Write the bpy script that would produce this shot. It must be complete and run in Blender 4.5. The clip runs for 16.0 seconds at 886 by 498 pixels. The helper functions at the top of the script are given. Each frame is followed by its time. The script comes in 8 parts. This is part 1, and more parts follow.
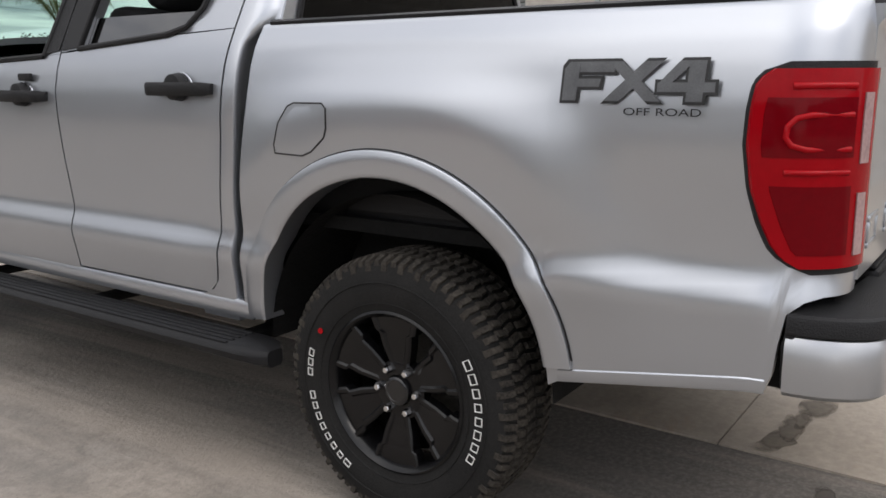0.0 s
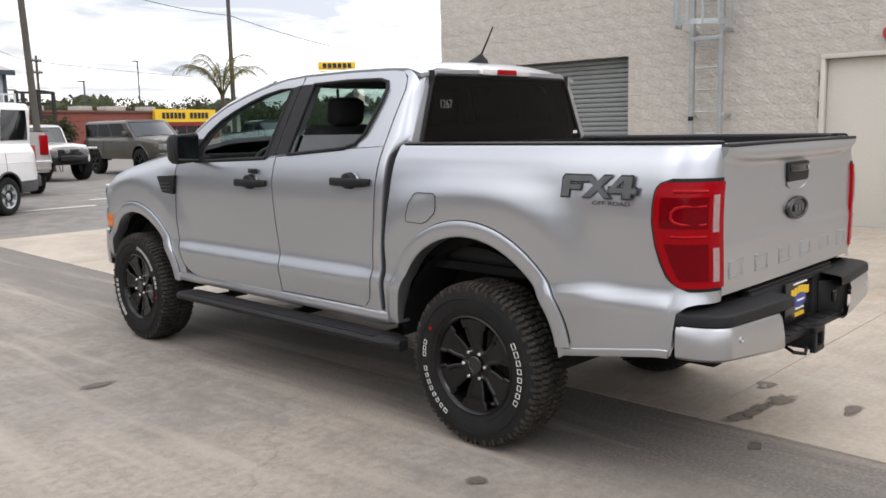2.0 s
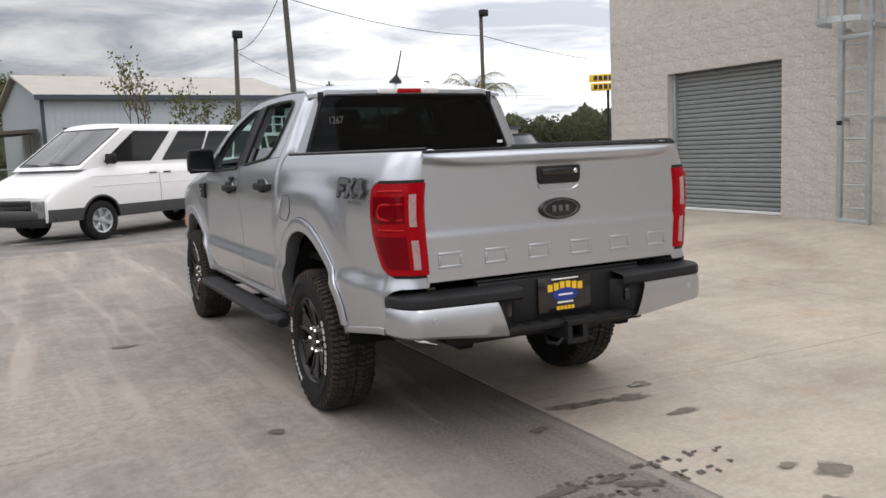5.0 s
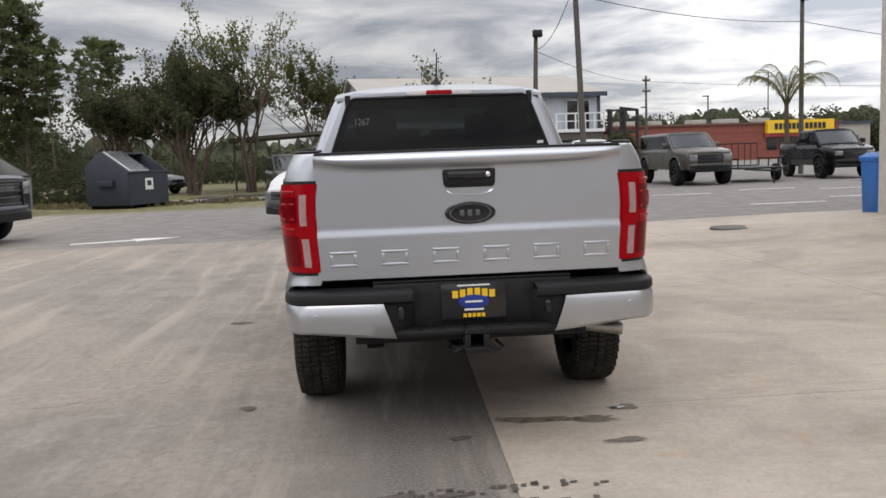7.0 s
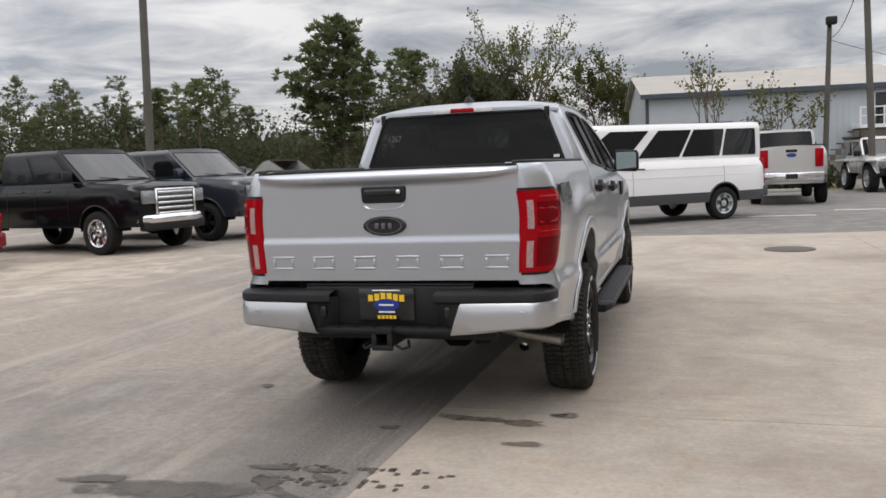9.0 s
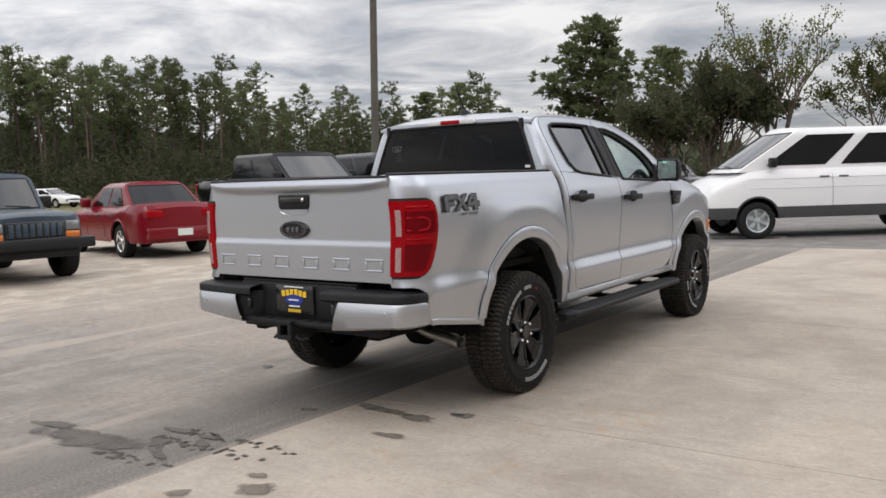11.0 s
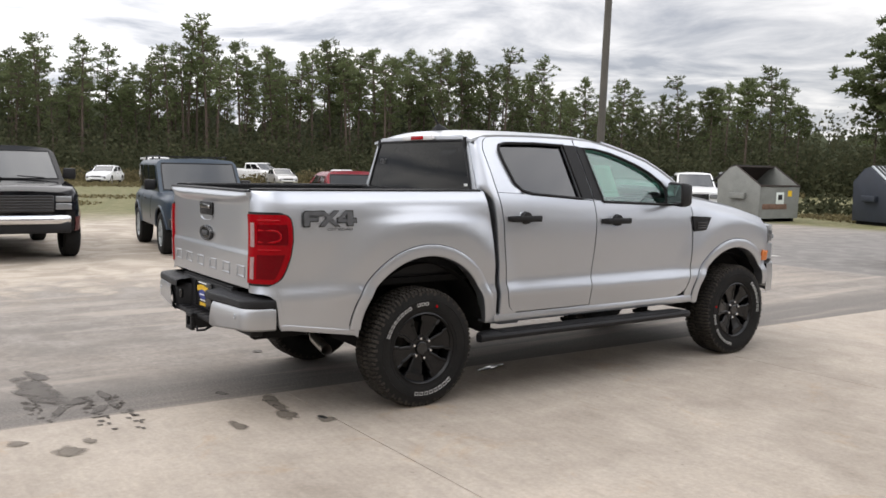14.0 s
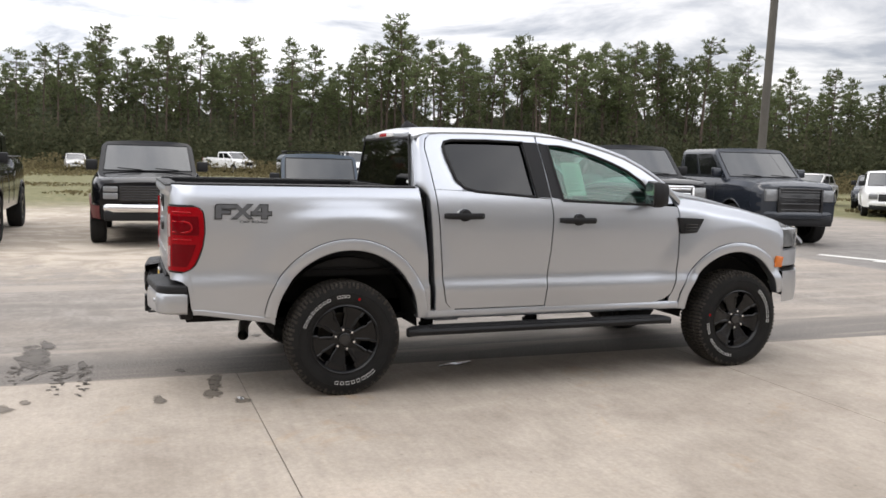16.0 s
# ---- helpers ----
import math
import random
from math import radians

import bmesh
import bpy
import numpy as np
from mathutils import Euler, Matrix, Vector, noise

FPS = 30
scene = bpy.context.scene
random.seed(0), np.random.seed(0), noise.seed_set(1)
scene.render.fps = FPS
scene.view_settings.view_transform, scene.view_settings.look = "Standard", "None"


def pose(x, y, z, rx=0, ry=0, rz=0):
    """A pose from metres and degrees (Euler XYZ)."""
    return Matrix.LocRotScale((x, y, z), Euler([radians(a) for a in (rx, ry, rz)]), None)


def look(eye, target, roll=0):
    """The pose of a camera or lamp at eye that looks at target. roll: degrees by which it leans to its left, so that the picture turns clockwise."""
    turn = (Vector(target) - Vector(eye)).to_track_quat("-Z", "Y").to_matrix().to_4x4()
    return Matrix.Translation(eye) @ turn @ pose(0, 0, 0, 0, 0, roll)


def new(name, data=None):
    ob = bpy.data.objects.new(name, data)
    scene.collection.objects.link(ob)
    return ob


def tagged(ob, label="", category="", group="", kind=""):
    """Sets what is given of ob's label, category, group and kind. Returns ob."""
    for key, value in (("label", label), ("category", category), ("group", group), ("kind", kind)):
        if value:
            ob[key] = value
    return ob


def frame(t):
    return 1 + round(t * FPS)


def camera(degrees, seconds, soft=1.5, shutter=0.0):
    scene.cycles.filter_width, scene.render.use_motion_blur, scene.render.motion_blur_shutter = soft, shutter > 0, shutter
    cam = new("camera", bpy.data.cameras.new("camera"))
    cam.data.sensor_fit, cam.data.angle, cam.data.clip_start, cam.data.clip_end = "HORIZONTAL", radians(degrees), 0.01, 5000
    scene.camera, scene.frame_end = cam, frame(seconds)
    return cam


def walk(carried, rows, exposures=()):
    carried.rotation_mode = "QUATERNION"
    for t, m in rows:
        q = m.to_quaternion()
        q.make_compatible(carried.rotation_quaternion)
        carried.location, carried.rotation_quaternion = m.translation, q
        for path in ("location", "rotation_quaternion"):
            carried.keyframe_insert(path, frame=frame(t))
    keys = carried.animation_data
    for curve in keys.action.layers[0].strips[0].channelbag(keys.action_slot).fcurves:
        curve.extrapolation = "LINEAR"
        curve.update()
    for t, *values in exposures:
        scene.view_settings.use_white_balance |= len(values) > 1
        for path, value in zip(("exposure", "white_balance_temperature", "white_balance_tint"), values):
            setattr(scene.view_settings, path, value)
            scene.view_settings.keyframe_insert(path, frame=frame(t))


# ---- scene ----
PATH = [
    (0, (-2.633, -1.403, 1.26), (-1.024, -0.289, 0.849), -0.4),
    (0.5, (-3.005, -1.715, 1.391), (-1.42, -0.544, 1.046), -0.4),
    (1, (-3.26, -2.053, 1.441), (-1.731, -0.805, 1.119), -0.3),
    (1.5, (-3.549, -2.321, 1.451), (-2.062, -1.017, 1.151), -0.3),
    (2, (-3.725, -2.551, 1.484), (-2.292, -1.186, 1.198), -1.2),
    (2.5, (-3.742, -2.934, 1.47), (-2.355, -1.524, 1.18), -1.4),
    (3, (-3.591, -3.226, 1.447), (-2.239, -1.783, 1.149), -1.4),
    (3.5, (-3.328, -3.547, 1.464), (-2.081, -2.011, 1.17), -2.0),
    (4, (-3.026, -3.949, 1.48), (-1.914, -2.311, 1.198), -2.7),
    (4.2, (-2.891, -4.061, 1.459), (-1.817, -2.395, 1.191), -2.7),
    (6.3, (-1.088, -4.865, 1.388), (-0.628, -2.932, 1.163), -2.2),
    (6.5, (-0.891, -4.913, 1.397), (-0.514, -2.961, 1.177), -2.3),
    (7, (-0.416, -4.971, 1.361), (-0.2685, -2.988, 1.145), -2.1),
    (7.5, (0.076, -5.104, 1.37), (0.026, -3.115, 1.168), -2.1),
    (8, (0.541, -5.218, 1.385), (0.307, -3.24, 1.202), -2.0),
    (8.5, (0.978, -5.191, 1.386), (0.589, -3.238, 1.198), -1.9),
    (9, (1.523, -5.195, 1.39), (0.951, -3.288, 1.198), -2.4),
    (9.5, (1.986, -5.098, 1.376), (1.254, -3.247, 1.181), -1.2),
    (9.7, (2.206, -4.948, 1.341), (1.383, -3.135, 1.15), -1.1),
    (11.8, (4.033, -4.443, 1.445), (2.777, -2.893, 1.295), -1.4),
    (12, (4.124, -4.325, 1.465), (2.835, -2.802, 1.32), -1.0),
    (12.5, (4.425, -3.996, 1.487), (3.038, -2.562, 1.335), 0.2),
    (13, (4.748, -3.688, 1.488), (3.276, -2.343, 1.334), 0.5),
    (13.5, (5.097, -3.362, 1.547), (3.535, -2.127, 1.365), 0.5),
    (14, (5.371, -3.001, 1.532), (3.736, -1.864, 1.348), 1.1),
    (14.5, (5.688, -2.652, 1.569), (3.984, -1.621, 1.387), 1.9),
    (15, (5.895, -2.27, 1.574), (4.129, -1.35, 1.38), 2.4),
    (15.5, (6.082, -1.84, 1.584), (4.267, -1.027, 1.373), 1.6),
    (16, (6.29, -1.413, 1.585), (4.433, -0.702, 1.379), 1.5),
]
cam = camera(55.4, 16.0, soft=1.6)
EXPOSURES = [(0.0, -0.20), (0.5, -0.24), (1.0, -0.11), (3.0, 0.03), (4.2, -0.05), (6.3, -0.33), (9.7, -0.27), (12.0, -0.19), (16.0, 0.07)]
walk(cam, [(t, look(*p)) for t, *p in PATH], EXPOSURES)

# ---- sky and sun: a bright overcast, brightest round the hidden sun ----
SUN_AZ, SUN_EL = radians(196), radians(48)
SUN_DIR = Vector((math.sin(SUN_AZ) * math.cos(SUN_EL), math.cos(SUN_AZ) * math.cos(SUN_EL), math.sin(SUN_EL)))


def build_world():
    w = bpy.data.worlds.new("overcast_sky")
    scene.world = w
    w.use_nodes = True
    nt = w.node_tree
    nt.nodes.clear()
    N, K = nt.nodes.new, nt.links.new
    out, bg = N("ShaderNodeOutputWorld"), N("ShaderNodeBackground")
    sky = N("ShaderNodeTexSky")
    sky.sky_type, sky.sun_disc = "NISHITA", False
    sky.sun_elevation, sky.sun_rotation = SUN_EL, SUN_AZ
    dim = N("ShaderNodeVectorMath")
    dim.operation = "SCALE"
    dim.inputs["Scale"].default_value = 0.11
    K(sky.outputs["Color"], dim.inputs[0])
    co = N("ShaderNodeTexCoord")
    sep = N("ShaderNodeSeparateXYZ")
    K(co.outputs["Generated"], sep.inputs[0])
    up = N("ShaderNodeMath")
    up.operation, up.inputs[1].default_value = "MAXIMUM", 0.0
    K(sep.outputs["Z"], up.inputs[0])
    lift = N("ShaderNodeMath")
    lift.operation, lift.inputs[1].default_value = "ADD", 0.09
    K(up.outputs[0], lift.inputs[0])
    flat = []
    for axis in ("X", "Y"):
        d = N("ShaderNodeMath")
        d.operation = "DIVIDE"
        K(sep.outputs[axis], d.inputs[0])
        K(lift.outputs[0], d.inputs[1])
        flat.append(d)
    pos = N("ShaderNodeCombineXYZ")
    K(flat[0].outputs[0], pos.inputs[0])
    K(flat[1].outputs[0], pos.inputs[1])
    clouds = N("ShaderNodeTexNoise")
    clouds.inputs["Scale"].default_value, clouds.inputs["Detail"].default_value = 1.0, 9
    clouds.inputs["Roughness"].default_value, clouds.inputs["Distortion"].default_value = 0.58, 0.5
    K(pos.outputs[0], clouds.inputs["Vector"])
    ramp = N("ShaderNodeValToRGB")
    e = ramp.color_ramp.elements
    e[0].position, e[0].color = 0.38, (0.43, 0.445, 0.495, 1)
    e[1].position, e[1].color = 0.62, (1.08, 1.052, 1.04, 1)
    K(clouds.outputs["Fac"], ramp.inputs[0])
    dot = N("ShaderNodeVectorMath")
    dot.operation = "DOT_PRODUCT"
    dot.inputs[1].default_value = SUN_DIR
    K(co.outputs["Generated"], dot.inputs[0])
    glow = N("ShaderNodeMapRange")
    glow.inputs["From Min"].default_value, glow.inputs["From Max"].default_value = -0.70, 0.6
    glow.inputs["To Min"].default_value, glow.inputs["To Max"].default_value = 0.73, 1.95
    K(dot.outputs["Value"], glow.inputs["Value"])
    high = N("ShaderNodeMapRange")
    high.interpolation_type = "SMOOTHSTEP"
    for key, value in (("From Min", 0.15), ("From Max", 0.75), ("To Min", 1.0), ("To Max", 1.55)):
        high.inputs[key].default_value = value
    K(sep.outputs["Z"], high.inputs["Value"])
    # thinner cloud towards the east
    east, thin = N("ShaderNodeVectorMath"), N("ShaderNodeMapRange")
    east.operation = "DOT_PRODUCT"
    east.inputs[1].default_value = Vector((0.80, 0.57, 0.18))
    K(co.outputs["Generated"], east.inputs[0])
    thin.interpolation_type = "SMOOTHSTEP"
    for key, value in (("From Min", 0.62), ("From Max", 0.96), ("To Min", 1.0), ("To Max", 2.2)):
        thin.inputs[key].default_value = value
    K(east.outputs["Value"], thin.inputs["Value"])
    part_ = N("ShaderNodeMath")
    part_.operation = "MULTIPLY"
    K(glow.outputs[0], part_.inputs[0])
    K(thin.outputs[0], part_.inputs[1])
    both = N("ShaderNodeMath")
    both.operation = "MULTIPLY"
    K(part_.outputs[0], both.inputs[0])
    K(high.outputs[0], both.inputs[1])
    lit = N("ShaderNodeVectorMath")
    lit.operation = "SCALE"
    K(ramp.outputs[0], lit.inputs[0])
    K(both.outputs[0], lit.inputs["Scale"])
    mix = N("ShaderNodeMix")
    mix.data_type = "RGBA"
    mix.inputs[0].default_value = 0.88
    K(dim.outputs[0], mix.inputs[6])
    K(lit.outputs[0], mix.inputs[7])
    K(mix.outputs[2], bg.inputs["Color"])
    bg.inputs["Strength"].default_value = 1.0
    K(bg.outputs[0], out.inputs[0])


build_world()
sun = new("sun", bpy.data.lights.new("sun", "SUN"))
sun.data.energy, sun.data.angle, sun.data.color = 0.55, radians(18), (1.0, 0.93, 0.88)
sun.matrix_world = look(SUN_DIR * 60, (0, 0, 0))


# ---- materials ----
def mat(name, color, rough=0.5, metal=0.0, var=0.12, scale=(3.0, 60.0), bump=0.0, coat=0.0, tint=None, spec=0.5, rand=0.0):
    """A procedural surface: two scales of noise in the colour, fine relief, and a shift of tone from piece to piece."""
    m = bpy.data.materials.new(name)
    m.use_nodes = True
    nt = m.node_tree
    N, K = nt.nodes.new, nt.links.new
    b = nt.nodes["Principled BSDF"]
    b.inputs["Roughness"].default_value, b.inputs["Metallic"].default_value = rough, metal
    b.inputs["Coat Weight"].default_value, b.inputs["Coat Roughness"].default_value = coat, 0.05
    b.inputs["Specular IOR Level"].default_value = spec
    co = N("ShaderNodeTexCoord")
    big, fine = N("ShaderNodeTexNoise"), N("ShaderNodeTexNoise")
    for n, s, d in ((big, scale[0], 4), (fine, scale[1], 3)):
        n.inputs["Scale"].default_value, n.inputs["Detail"].default_value = s, d
        K(co.outputs["Object"], n.inputs["Vector"])
    add = N("ShaderNodeMath")
    add.operation = "ADD"
    K(big.outputs["Fac"], add.inputs[0])
    K(fine.outputs["Fac"], add.inputs[1])
    ramp = N("ShaderNodeMapRange")
    ramp.inputs["From Min"].default_value, ramp.inputs["From Max"].default_value = 0.65, 1.35
    K(add.outputs[0], ramp.inputs["Value"])
    mix = N("ShaderNodeMix")
    mix.data_type = "RGBA"
    other = tint or color
    mix.inputs[6].default_value = (*[c * (1 - var) for c in color], 1)
    mix.inputs[7].default_value = (*[min(1, c * (1 + var)) for c in other], 1)
    K(ramp.outputs[0], mix.inputs[0])
    last = mix.outputs[2]
    if rand:
        info = N("ShaderNodeObjectInfo")
        rr = N("ShaderNodeMapRange")
        rr.inputs["To Min"].default_value, rr.inputs["To Max"].default_value = 1 - rand, 1 + rand
        K(info.outputs["Random"], rr.inputs["Value"])
        sc = N("ShaderNodeVectorMath")
        sc.operation = "SCALE"
        K(last, sc.inputs[0])
        K(rr.outputs[0], sc.inputs["Scale"])
        last = sc.outputs[0]
    K(last, b.inputs["Base Color"])
    if bump:
        bm_ = N("ShaderNodeBump")
        bm_.inputs["Strength"].default_value, bm_.inputs["Distance"].default_value = min(1, bump), 0.01
        K(fine.outputs["Fac"], bm_.inputs["Height"])
        K(bm_.outputs[0], b.inputs["Normal"])
    return m


def glass_mat(name, tint, bend=2.0, base=0.025):
    """A thin pane: tinted see-through with a Fresnel gloss."""
    m = bpy.data.materials.new(name)
    m.use_nodes = True
    nt = m.node_tree
    nt.nodes.clear()
    N, K = nt.nodes.new, nt.links.new
    out, mx = N("ShaderNodeOutputMaterial"), N("ShaderNodeMixShader")
    tr, gl, lw = N("ShaderNodeBsdfTransparent"), N("ShaderNodeBsdfGlossy"), N("ShaderNodeLayerWeight")
    tr.inputs["Color"].default_value = (*tint, 1)
    gl.inputs["Roughness"].default_value = 0.02
    lw.inputs["Blend"].default_value = 0.5
    power, ramp = N("ShaderNodeMath"), N("ShaderNodeMapRange")
    power.operation, power.inputs[1].default_value = "POWER", bend
    ramp.inputs["To Min"].default_value = base
    K(lw.outputs["Facing"], power.inputs[0])
    K(power.outputs[0], ramp.inputs["Value"])
    K(ramp.outputs[0], mx.inputs[0])
    K(tr.outputs[0], mx.inputs[1])
    K(gl.outputs[0], mx.inputs[2])
    K(mx.outputs[0], out.inputs[0])
    return m


SILVER = mat("silver_metallic_paint", (0.478, 0.498, 0.534), 0.31, 0.86, 0.03, (1.5, 900), 0.0, 0.45)
SILVER_PLASTIC = mat("silver_bumper_paint", (0.45, 0.46, 0.48), 0.33, 0.85, 0.04, (3, 400), 0.0, 0.4)
BLACK_PLASTIC = mat("black_moulded_plastic", (0.011, 0.011, 0.012), 0.5, 0, 0.2, (6, 250), 0.25, spec=0.25)
GLOSS_BLACK = mat("gloss_black_paint", (0.008, 0.008, 0.009), 0.22, 0, 0.1, (5, 90), 0, 0.3)
RIM_BLACK = mat("satin_black_alloy", (0.004, 0.004, 0.0045), 0.24, 0.0, 0.15, (8, 120), 0.0, 0.0, spec=0.35)
RUBBER = mat("tyre_rubber", (0.012, 0.012, 0.012), 0.8, 0, 0.2, (9, 140), 0.3, tint=(0.015, 0.0145, 0.014), spec=0.2)
TREAD = mat("dusty_tread_rubber", (0.016, 0.015, 0.014), 0.85, 0, 0.3, (14, 120), 0.4, tint=(0.050, 0.044, 0.037), spec=0.2)
UNDER = mat("underbody_black", (0.007, 0.007, 0.007), 0.85, 0, 0.3, (5, 60), 0.3, spec=0.2)
LETTER_WHITE = mat("white_raised_rubber", (0.72, 0.72, 0.70), 0.7, 0, 0.05, (20, 200))
CHROME = mat("bright_chrome", (0.75, 0.75, 0.76), 0.12, 1.0, 0.03, (4, 80))
STEEL = mat("galvanised_steel", (0.42, 0.45, 0.46), 0.45, 0.6, 0.15, (4, 40), 0.1)
EXHAUST = mat("exhaust_steel", (0.38, 0.36, 0.33), 0.35, 0.9, 0.2, (9, 60), 0.1)
LAMP_RED = mat("red_lamp_lens", (0.275, 0.002, 0.006), 0.10, 0, 0.08, (5, 60), 0, 0.0, spec=0.12)
LAMP_DARK = mat("dark_red_lamp_lens", (0.130, 0.001, 0.004), 0.10, 0, 0.1, (5, 60), 0, 0.0, spec=0.12)
LAMP_BRIGHT = mat("bright_red_light_guide", (0.32, 0.003, 0.007), 0.14, 0, 0.08, (5, 60), 0, 0.0, spec=0.15)
LAMP_CLEAR = mat("clear_lamp_lens", (0.62, 0.61, 0.60), 0.15, 0.0, 0.12, (8, 70), 0, 0.3)
HEADLAMP_CLEAR = mat("clear_headlamp_lens", (0.16, 0.165, 0.17), 0.10, 0.3, 0.2, (9, 60), 0, 0.5)
LAMP_PINK = mat("clear_strip_over_red", (0.34, 0.22, 0.22), 0.15, 0.0, 0.2, (30, 120), 0, 0.2)
AMBER = mat("amber_marker_lens", (0.60, 0.16, 0.02), 0.15, 0, 0.08, (5, 60), 0, 0.5)
MIRROR = mat("mirror_glass", (0.75, 0.77, 0.78), 0.02, 1.0, 0.01, (3, 30))
TINT_GLASS = glass_mat("privacy_glass", (0.030, 0.032, 0.034))
REAR_GLASS = glass_mat("dark_rear_glass", (0.030, 0.032, 0.034), 4.5, 0.018)
GREEN_GLASS = glass_mat("clear_green_glass", (0.52, 0.74, 0.66))
SEAT = mat("charcoal_seat_cloth", (0.022, 0.022, 0.024), 0.9, 0, 0.2, (5, 160), 0.4)
PAPER = mat("white_paper", (0.62, 0.66, 0.62), 0.8, 0, 0.06, (14, 120))
DECAL = mat("dark_grey_decal", (0.085, 0.088, 0.094), 0.4, 0, 0.25, (30, 300))
DECAL_EDGE = mat("black_decal_edge", (0.010, 0.010, 0.011), 0.45, 0, 0.1, (30, 200))
YELLOW = mat("yellow_sign_paint", (0.74, 0.47, 0.02), 0.5, 0, 0.08, (3, 40))
BLUE_BADGE = mat("blue_badge_paint", (0.01, 0.03, 0.22), 0.35, 0, 0.08, (5, 40))
DARK_GLASS = mat("dark_car_glass", (0.006, 0.007, 0.008), 0.04, 0, 0.2, (3, 20), 0, 0.0, spec=0.35)
SCREEN_GLASS = mat("windscreen_glass", (0.014, 0.017, 0.019), 0.03, 0, 0.2, (2, 6), 0, 0.6, spec=0.7)


# ---- mesh helpers ----
def part(name, bm, material, parent=None, label="", angle=40):
    """Link a bmesh as one mesh object, under a thing or a part if one is given."""
    me = bpy.data.meshes.new(name)
    bmesh.ops.recalc_face_normals(bm, faces=bm.faces)
    bm.to_mesh(me)
    bm.free()
    for p in me.polygons:
        p.use_smooth = True
    me.set_sharp_from_angle(angle=radians(angle))
    me.materials.append(material)
    ob = new(name, me)
    if parent:
        ob.parent = parent
    if label:
        tagged(ob, label)
    return ob


def raw(name, verts, faces, material, parent=None, label="", smooth=False):
    """The same from plain lists, for large meshes."""
    me = bpy.data.meshes.new(name)
    me.from_pydata(verts, [], faces)
    me.update()
    if smooth:
        for p in me.polygons:
            p.use_smooth = True
    me.materials.append(material)
    ob = new(name, me)
    if parent:
        ob.parent = parent
    if label:
        tagged(ob, label)
    return ob


def thing(name, label, category, group="", m=None):
    ob = new(name)
    ob.empty_display_size = 0.2
    if m is not None:
        ob.matrix_world = m
    return tagged(ob, label, category, group)


def join(*bms):
    out = bmesh.new()
    for b in bms:
        me = bpy.data.meshes.new("t")
        b.to_mesh(me)
        b.free()
        out.from_mesh(me)
        bpy.data.meshes.remove(me)
    return out


def box(x0, x1, y0, y1, z0, z1, bevel=0.0, seg=2):
    bm = bmesh.new()
    bmesh.ops.create_cube(bm, size=1.0)
    for v in bm.verts:
        v.co = (x0 + (v.co.x + 0.5) * (x1 - x0), y0 + (v.co.y + 0.5) * (y1 - y0), z0 + (v.co.z + 0.5) * (z1 - z0))
    if bevel:
        bmesh.ops.bevel(bm, geom=bm.edges[:], offset=bevel, segments=seg, profile=0.5, affect="EDGES")
    return bm


def moved(bm, m):
    bm.transform(m)
    return bm


def prism(pts, axis, a, b, bevel=0.0, seg=2):
    """A flat outline pushed from a to b along an axis; pts are the other two coordinates in order."""
    bm = bmesh.new()

    def at(p, d):
        return {"x": (d, p[0], p[1]), "y": (p[0], d, p[1]), "z": (p[0], p[1], d)}[axis]

    lo = [bm.verts.new(at(p, a)) for p in pts]
    hi = [bm.verts.new(at(p, b)) for p in pts]
    bm.faces.new(lo)
    bm.faces.new(hi)
    n = len(pts)
    for i in range(n):
        bm.faces.new((lo[i], lo[(i + 1) % n], hi[(i + 1) % n], hi[i]))
    bmesh.ops.recalc_face_normals(bm, faces=bm.faces)
    if bevel:
        bmesh.ops.bevel(bm, geom=bm.edges[:], offset=bevel, segments=seg, profile=0.5, affect="EDGES")
    return bm


def loft(rings, closed=True, caps=True):
    bm = bmesh.new()
    rows = [[bm.verts.new(p) for p in r] for r in rings]
    n = len(rows[0])
    for a, b in zip(rows, rows[1:]):
        for i in range(n if closed else n - 1):
            j = (i + 1) % n
            bm.faces.new((a[i], a[j], b[j], b[i]))
    if caps and closed:
        bm.faces.new(rows[0])
        bm.faces.new(rows[-1])
    return bm


def lathe(profile, n=48, axis="x", m=None):
    """Turn (along, radius) points about an axis through the origin."""
    rings = []
    for k in range(n):
        a = 2 * math.pi * k / n
        c, s = math.cos(a), math.sin(a)
        rings.append([{"x": (u, r * c, r * s), "y": (r * c, u, r * s), "z": (r * c, r * s, u)}[axis] for u, r in profile])
    rings.append(rings[0])
    bm = loft(rings, closed=False)
    bmesh.ops.remove_doubles(bm, verts=bm.verts, dist=1e-5)
    if m is not None:
        bm.transform(m)
    return bm


def tube(points, radius, n=10, caps=True):
    pts = [Vector(p) for p in points]
    radii = radius if isinstance(radius, (list, tuple)) else [radius] * len(pts)
    rings, side = [], None
    for i, p in enumerate(pts):
        d = (pts[min(i + 1, len(pts) - 1)] - pts[max(i - 1, 0)]).normalized()
        if side is None:
            side = d.orthogonal().normalized()
        side = (side - d * side.dot(d)).normalized()
        other = d.cross(side)
        rings.append([p + radii[i] * (math.cos(2 * math.pi * k / n) * side + math.sin(2 * math.pi * k / n) * other) for k in range(n)])
    return loft(rings, True, caps)


def sheet(f, nu, nv):
    """A surface from f(u, v), both from 0 to 1."""
    return loft([[f(i / nu, j / nv) for j in range(nv + 1)] for i in range(nu + 1)], closed=False)


